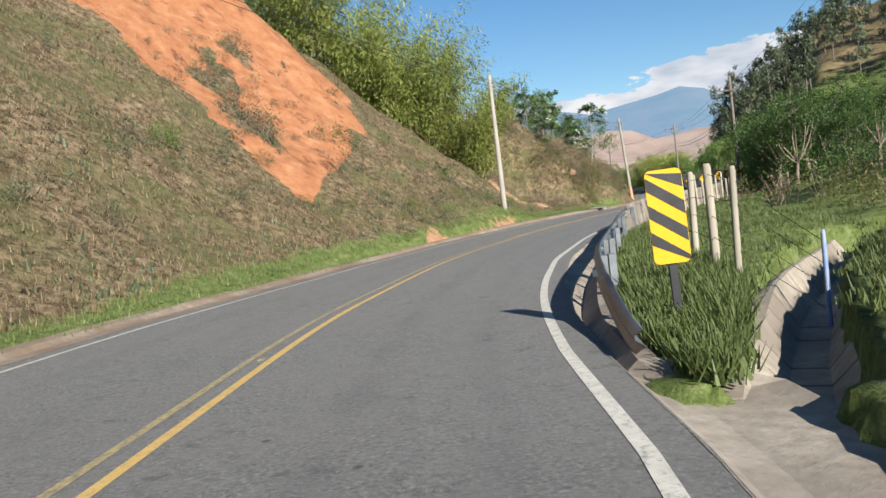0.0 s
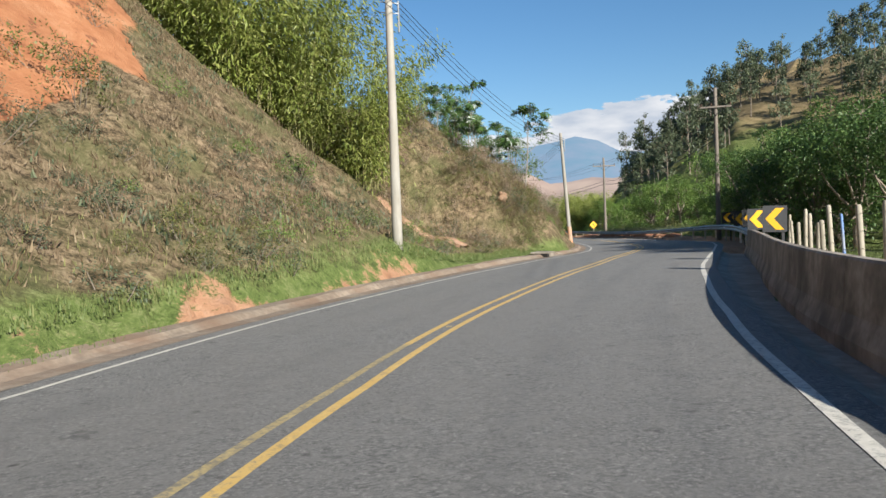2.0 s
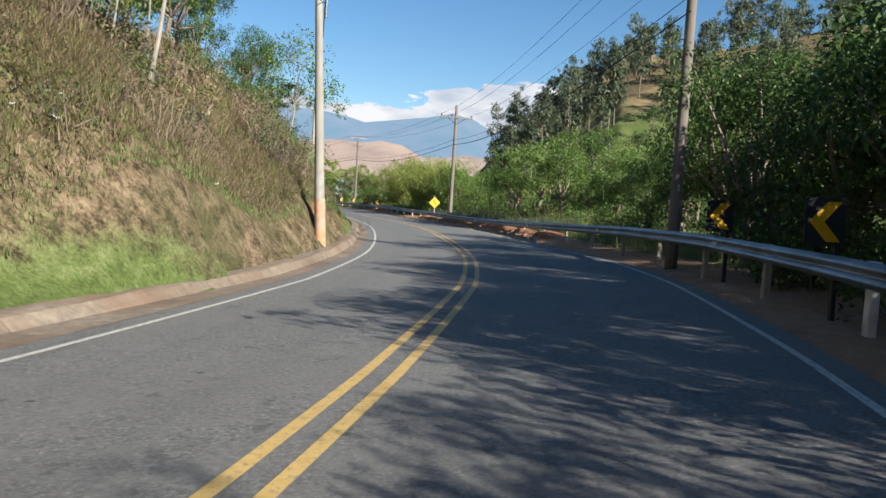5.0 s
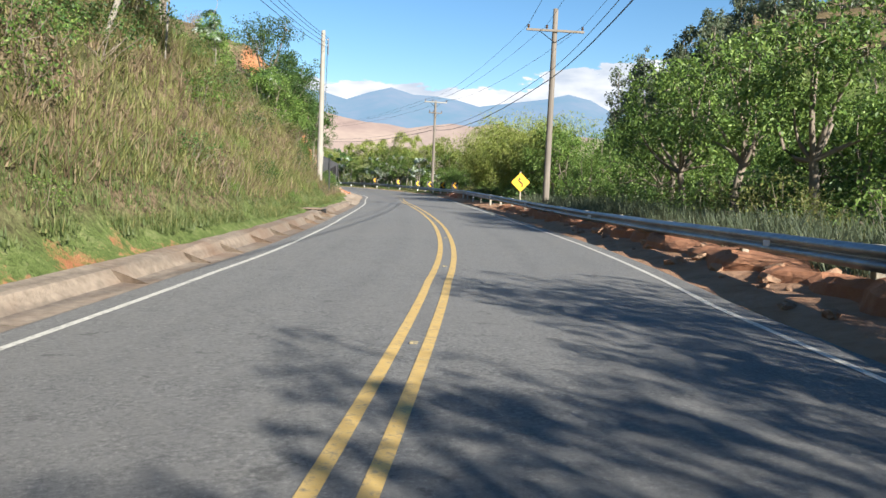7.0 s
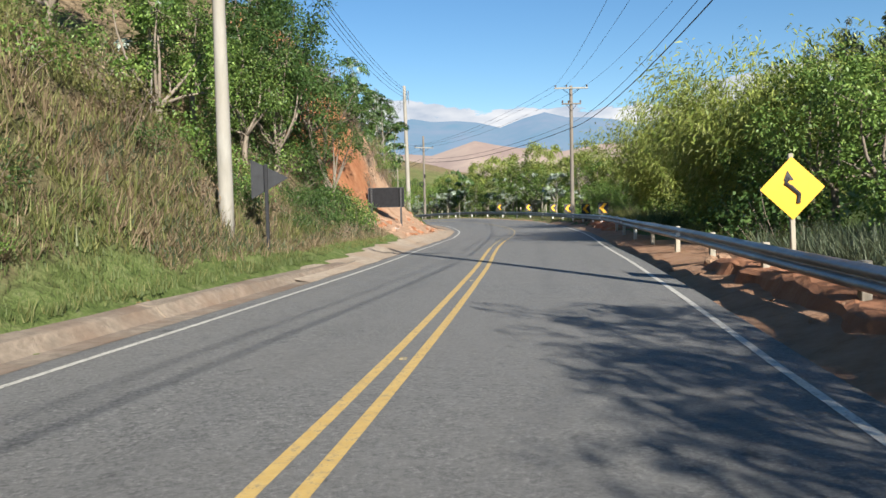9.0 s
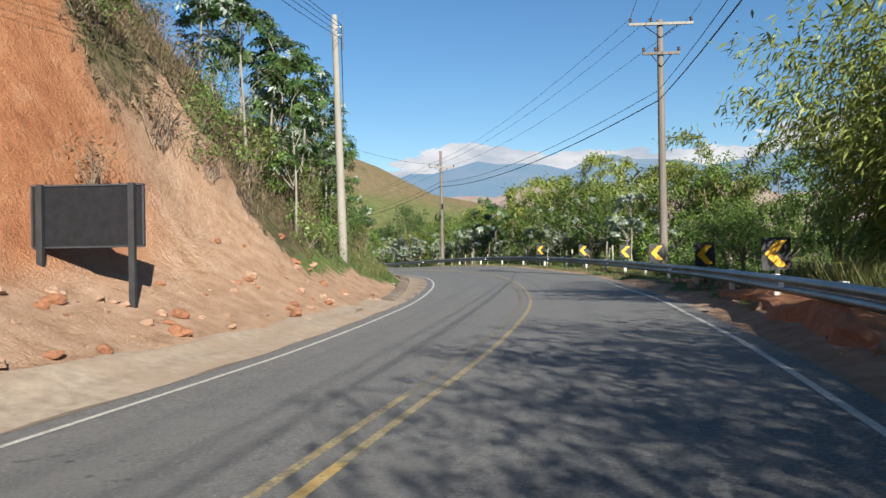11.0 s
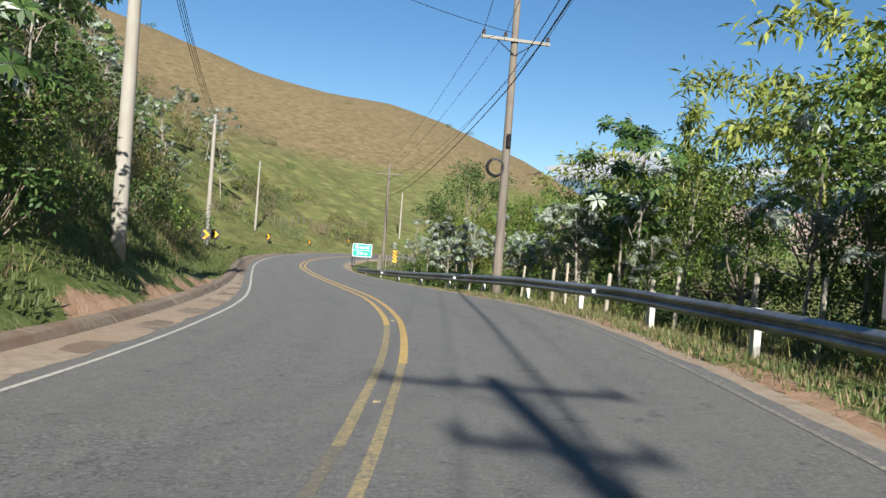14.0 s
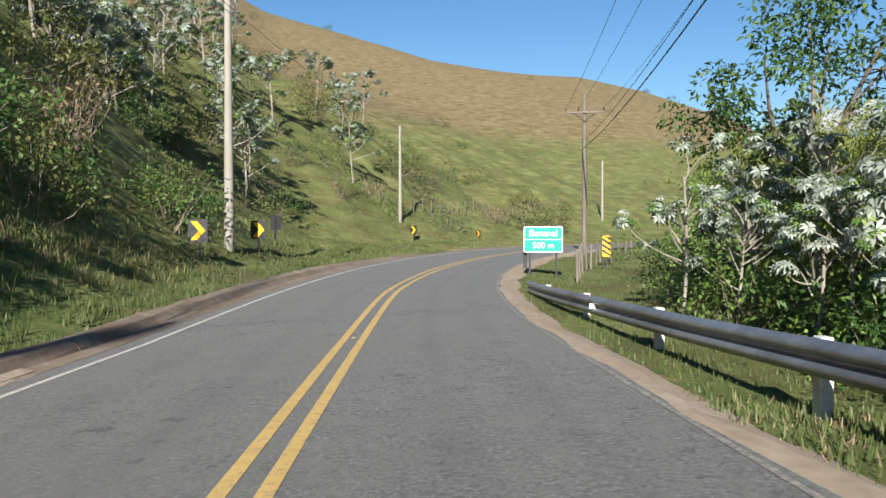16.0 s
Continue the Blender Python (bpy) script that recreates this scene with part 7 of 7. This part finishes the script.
grass("roadside_grass", "grey-green grass hanging behind the rail", "grey", band(2600, 88, 122, 5.7, 7.6, 63), 0.6, 0.014, 6, 1.0)
grass("dry_grass", "dry brown grass on the slope above the cut", "straw", band(5000, 147, 166, -16, -7.5, 12, off_soil), 0.32, 0.014, 4, 1.0)
grass("hill_grass", "green and yellow grass on the lower pasture", "hay", band(6000, 232, 290, -20, -4.5, 13), 0.14, 0.025, 3, 0.6)

# ---- fences ----
def fence(name, label, stations, wires, h, blue=(), seed=3, lean=3.0, wood="fence_wood"):
    r = random.Random(seed)
    p0 = road(*stations[0])
    t = thing(name, pose(p0.x, p0.y, zat(p0.x, p0.y)), label, "fence")
    inv = t.matrix_world.inverted()
    tops = []
    for k, (s, u) in enumerate(stations):
        p = road(s, u)
        z = zat(p.x, p.y)
        hh = h * r.uniform(0.9, 1.12)
        lx, ly = r.uniform(-lean, lean) / 60, r.uniform(-lean, lean) / 60
        is_blue = k in blue
        rad = 0.03 if is_blue else r.uniform(0.045, 0.065)
        pts = [inv @ Vector((p.x + lx * q * hh, p.y + ly * q * hh, z - 0.3 + (hh + 0.3) * q)) for q in (0, 0.3, 0.65, 0.97, 1.0)]
        tube("post", pts, [rad, rad * 0.97, rad * 0.94, rad * 0.9, rad * 0.6], M["blue_paint"] if is_blue else M[wood], t, 7, "blue painted post" if is_blue else "")
        tops.append((p, z, lx, ly, hh))
    for w in wires:
        at = [inv @ Vector((p.x + lx * w, p.y + ly * w, z + w * hh)) for p, z, lx, ly, hh in tops]
        pts = []
        for a, b in zip(at, at[1:]):
            pts += [a, (a + b) / 2 - Vector((0, 0, 0.03))]
        pts.append(at[-1])
        v, f = tube_data(pts, [0.005] * len(pts), 3, False)
        mesh_ob("wire", v, f, M["cable"], t)


_st = [(4.55, 6.15), (5.3, 5.4)] + [(s, float(np.interp(s, [5, 10, 20, 50], [5.5, 5.5, 5.85, 6.3]))) for s in np.arange(7.0, 49, 1.75)]
fence("wire_fence", "timber fence posts with barbed wire, some painted blue", _st, (0.3, 0.5, 0.7, 0.9), 1.35, (0, 4, 9, 10, 17), 3)
fence("wire_fence", "leaning weathered fence posts behind the guard rail", [(s, 6.6 + 0.25 * math.sin(s)) for s in np.arange(170, 216, 2.3)], (0.45, 0.75), 1.25, (), 8, 9.0)
fence("wire_fence", "old timber fence at the foot of the pasture", [(s, -13.5 - 0.15 * (s - 246)) for s in np.arange(268, 296, 1.5)], (0.4, 0.7, 0.9), 1.3, (), 9, 6.0, "pole_wood")
fence("wire_fence", "old timber fence at the foot of the pasture", [(s, 4.6 + 0.04 * (s - 236)) for s in np.arange(231, 258, 2.2)], (0.4, 0.8), 1.1, (), 10, 5.0, "pole_wood")


# ---- concrete ditch that drains away from the road ----
def ditch():
    line_ = [(0.6, 4.45), (1.6, 4.8), (2.6, 5.2), (3.5, 5.5), (4.8, 5.95), (6.6, 6.6), (8.6, 7.4), (10.8, 8.7)]
    q = spline([tuple(road(s, u)[:2]) for s, u in line_], 2)
    t = tagged(new("ditch"), "pale concrete lined ditch with stepped sides", "ditch", kind="structure")
    tn = np.gradient(q, axis=0)
    tn /= np.linalg.norm(tn, axis=1)[:, None]
    prof = [(-0.62, -0.04), (-0.48, 0.04), (-0.42, 0.04), (-0.16, -0.40), (0.16, -0.40), (0.40, 0.06), (0.47, 0.06), (0.62, 0.0)]
    for i in range(0, len(q) - 1):
        vs, fs = [], []
        for k in (0, 1):
            j = i + k
            f = 0.012 if k == 0 else -0.012
            for o, z in prof:
                w = 1.0 + 0.05 * math.sin(j * 0.9)
                zz = (z if j > 7 else min(z, -0.24 + 0.035 * j)) + 0.008 * math.sin(i * 2.1)
                vs.append((q[j, 0] + tn[j, 1] * o * w + tn[j, 0] * f, q[j, 1] - tn[j, 0] * o * w + tn[j, 1] * f, zz))
        n = len(prof)
        for a in range(n - 1):
            fs.append((a, a + 1, n + a + 1, n + a))
        lo = len(vs)
        vs += [(x, y, z - 0.10) for x, y, z in vs]
        for a in range(n - 1):
            fs.append((a, lo + a, lo + a + 1, a + 1))
            fs.append((n + a, n + a + 1, lo + n + a + 1, lo + n + a))
        mesh_ob("ditch_slab", vs, fs, M["concrete"], t)


ditch()


# ---- kerb drains ----
def drain(s, label, slab, wide, high):
    """A hole in the kerb, its shade painted as a near-black block, under a slab that reaches on over a closed length of
    wall.
    """
    p = paved(s, -3.98 + left_u(s))
    t = thing("kerb_drain", pose(p.x, p.y, p.z, 0, 0, heading(s)), label, "drain")
    def block(name, x0, x1, y0, y1, z0, z1, mt, bevel=0.015, note=""):
        bm = bmesh.new()
        box(bm, ((x0 + x1) / 2, (y0 + y1) / 2, (z0 + z1) / 2), (x1 - x0, y1 - y0, z1 - z0), None, bevel)
        return part(name, bm, M[mt], t, note)
    y0, y1 = (-1.22, -1.22 + wide) if slab else (-0.5, -0.5 + wide)
    block("opening", -0.45, 0.10, y0, y1, -0.06, high, "hole", 0.0, "near-black block standing for the shaded opening")
    block("side_wall", -0.7, 0.10, y1, 0.82, -0.08, high, "concrete" if slab else "kerb", 0.03)
    if slab:
        bm = bmesh.new()
        box(bm, (-0.30, -0.16, high + 0.02), (0.84, 2.0, 0.06), pose(0, 0, 0, 0, 1.0, 0), 0.014)
        part("cover_slab", bm, M["concrete"], t)
        block("apron", -0.12, 0.52, -2.6, 1.3, -0.03, 0.016, "concrete", 0.004)
    else:
        block("soil_cover", -0.9, 0.0, y0 - 0.05, y1 + 0.1, high - 0.01, high + 0.03, "kerb", 0.01)
        block("apron", -0.12, 0.42, -0.7, 0.85, -0.03, 0.014, "sand", 0.004)


drain(54.2, "concrete kerb drain with a near-black block standing for the shaded opening under a slab", True, 0.6, 0.19)
drain(105.6, "broken kerb drain with a wide near-black block standing for the shaded opening", False, 0.75, 0.23)


# ---- loose stones, lumps of soil, litter ----
def stone_mesh(seed, flat=0.7):
    r = random.Random(seed)
    bm = bmesh.new()
    bmesh.ops.create_icosphere(bm, subdivisions=2, radius=0.5)
    for v in bm.verts:
        c = v.co.copy()
        v.co *= 0.85 + 0.2 * math.sin(c.x * 7 + seed) * math.cos(c.y * 8 + seed * 2) + 0.12 * math.sin(c.z * 11 + c.x * 9 + seed) + r.uniform(-0.06, 0.06)
        v.co.z *= flat
    me = bpy.data.meshes.new("stone")
    bm.to_mesh(me)
    bm.free()
    return me


STONES = {}
for _m in ("rock", "soil", "rock_grey", "earth"):
    STONES[_m] = []
    for _k in range(4):
        _me = stone_mesh(_k + (9 if _m == "soil" else 0))
        _me.materials.append(M[_m])
        STONES[_m].append(_me)


def stones(mt, n, s0, s1, u0, u1, a, b, name, label, grp, seed):
    r = random.Random(seed)
    for k in range(n):
        p = road(r.uniform(s0, s1), r.uniform(u0, u1))
        d = a + (b - a) * r.random() ** 2.2
        o = new(name, r.choice(STONES[mt]))
        o.matrix_world = pose(p.x, p.y, zat(p.x, p.y) + d * (0.06 if d < 0.6 else -0.12), r.uniform(-20, 20), r.uniform(-20, 20), r.uniform(0, 360)) @ Matrix.Diagonal((d, d * r.uniform(.6, 1), d * r.uniform(.5, .9), 1))
        tagged(o, label, "stone", grp)


stones("rock", 90, 137, 158, -6.6, -4.2, 0.05, 0.42, "stone", "pale pinkish stone fallen from the red cut", "fallen stones", 1)
stones("soil", 50, 138, 156, -7.2, -4.4, 0.08, 0.5, "soil_lump", "lump of red soil at the foot of the cut", "soil lumps", 2)
stones("earth", 90, 86, 122, 4.2, 5.6, 0.12, 0.5, "soil_lump", "lump of red soil behind the guard rail", "soil lumps", 3)
stones("rock", 16, 96, 112, 4.9, 6.2, 0.15, 0.6, "stone", "reddish stone behind the guard rail", "fallen stones", 4)
stones("rock", 10, 152, 160, 4.9, 6.0, 0.2, 0.6, "stone", "reddish stone behind the guard rail", "fallen stones", 5)
stones("earth", 50, 142, 160, 4.5, 5.6, 0.15, 0.7, "soil_lump", "lump of red soil behind the guard rail", "soil lumps", 13)
stones("rock_grey", 9, 184, 193, -10.8, -9.0, 0.6, 1.7, "rock", "dark grey rock jutting from the overgrown bank", "bank rocks", 15)
_o = new("stone", STONES["earth"][2])
_o.matrix_world = pose(2.35, 52.5, zat(2.35, 52.5) - 0.1, 10, 20, 30) @ Matrix.Diagonal((0.7, 0.7, 1.1, 1))
tagged(_o, "pink boulder showing in the dry bank", "stone")


# ---- narrow earth chute down the bank ----
def chute():
    t = thing("drain_chute", Matrix.Identity(4), "narrow orange earth chute running down the grassy bank", "drain")
    a, b = road(51.5, -6.9), road(55.0, -12.5)
    n = 28
    side = Vector((-(b - a).y, (b - a).x, 0)).normalized()
    vs, fs = [], []
    for k in range(n + 1):
        p = a.lerp(b, k / n)
        w = 0.24 + 0.04 * math.sin(k * 2.3)
        for o, dz in ((-w - 0.1, -0.1), (-w, 0.10), (-w * 0.7, 0.04), (w * 0.7, 0.04), (w, 0.10), (w + 0.1, -0.1)):
            q = p + side * o
            vs.append((q.x, q.y, zat(p.x, p.y) + 0.05 + dz))
    for i in range(n):
        for j in range(5):
            fs.append((i * 6 + j, i * 6 + j + 1, i * 6 + j + 7, i * 6 + j + 6))
    mesh_ob("channel", vs, fs, M["earth"], t)


chute()


def litter(n, s0, s1, u0, u1, seed):
    r = random.Random(seed)
    for k in range(n):
        p = road(r.uniform(s0, s1), r.uniform(u0, u1))
        bm = bmesh.new()
        bmesh.ops.create_grid(bm, x_segments=4, y_segments=4, size=0.5)
        for v in bm.verts:
            v.co.z = r.uniform(-0.18, 0.22)
            v.co.x += r.uniform(-.1, .1)
        o = part("litter_scrap", bm, M["litter"], None)
        d = r.uniform(0.08, 0.18)
        o.matrix_world = pose(p.x, p.y, zat(p.x, p.y) + 0.06, r.uniform(-15, 15), r.uniform(-15, 15), r.uniform(0, 360)) @ Matrix.Scale(d, 4)
        tagged(o, "crumpled pale scrap of litter on the verge", "litter", "scraps of litter")


litter(4, 140, 150, -5.6, -4.2, 1)
litter(5, 165, 186, -6.4, -4.8, 2)
litter(4, 58, 66, -5.5, -4.5, 3)


# ---- painted marker strokes on one pole, road studs ----
def studs():
    bm = bmesh.new()
    box(bm, (0, 0, 0.008), (0.07, 0.08, 0.016), None, 0.005)
    me = bpy.data.meshes.new("road_stud")
    bm.to_mesh(me)
    bm.free()
    me.materials.append(M["yellow_worn"])
    for k, s in enumerate((4.0, 12.0, 20, 28, 36.6, 44.6, 52.6, 60, 84, 90, 96.5, 104, 112, 120, 128, 176, 184, 192, 200, 208, 216, 224)):
        o = new("road_stud", me)
        o.matrix_world = pose(*paved(s, line_u(s) - 0.01), 0, 0, heading(s))
        tagged(o, "small yellow reflective stud between the centre lines", "road stud", "road studs")


studs()
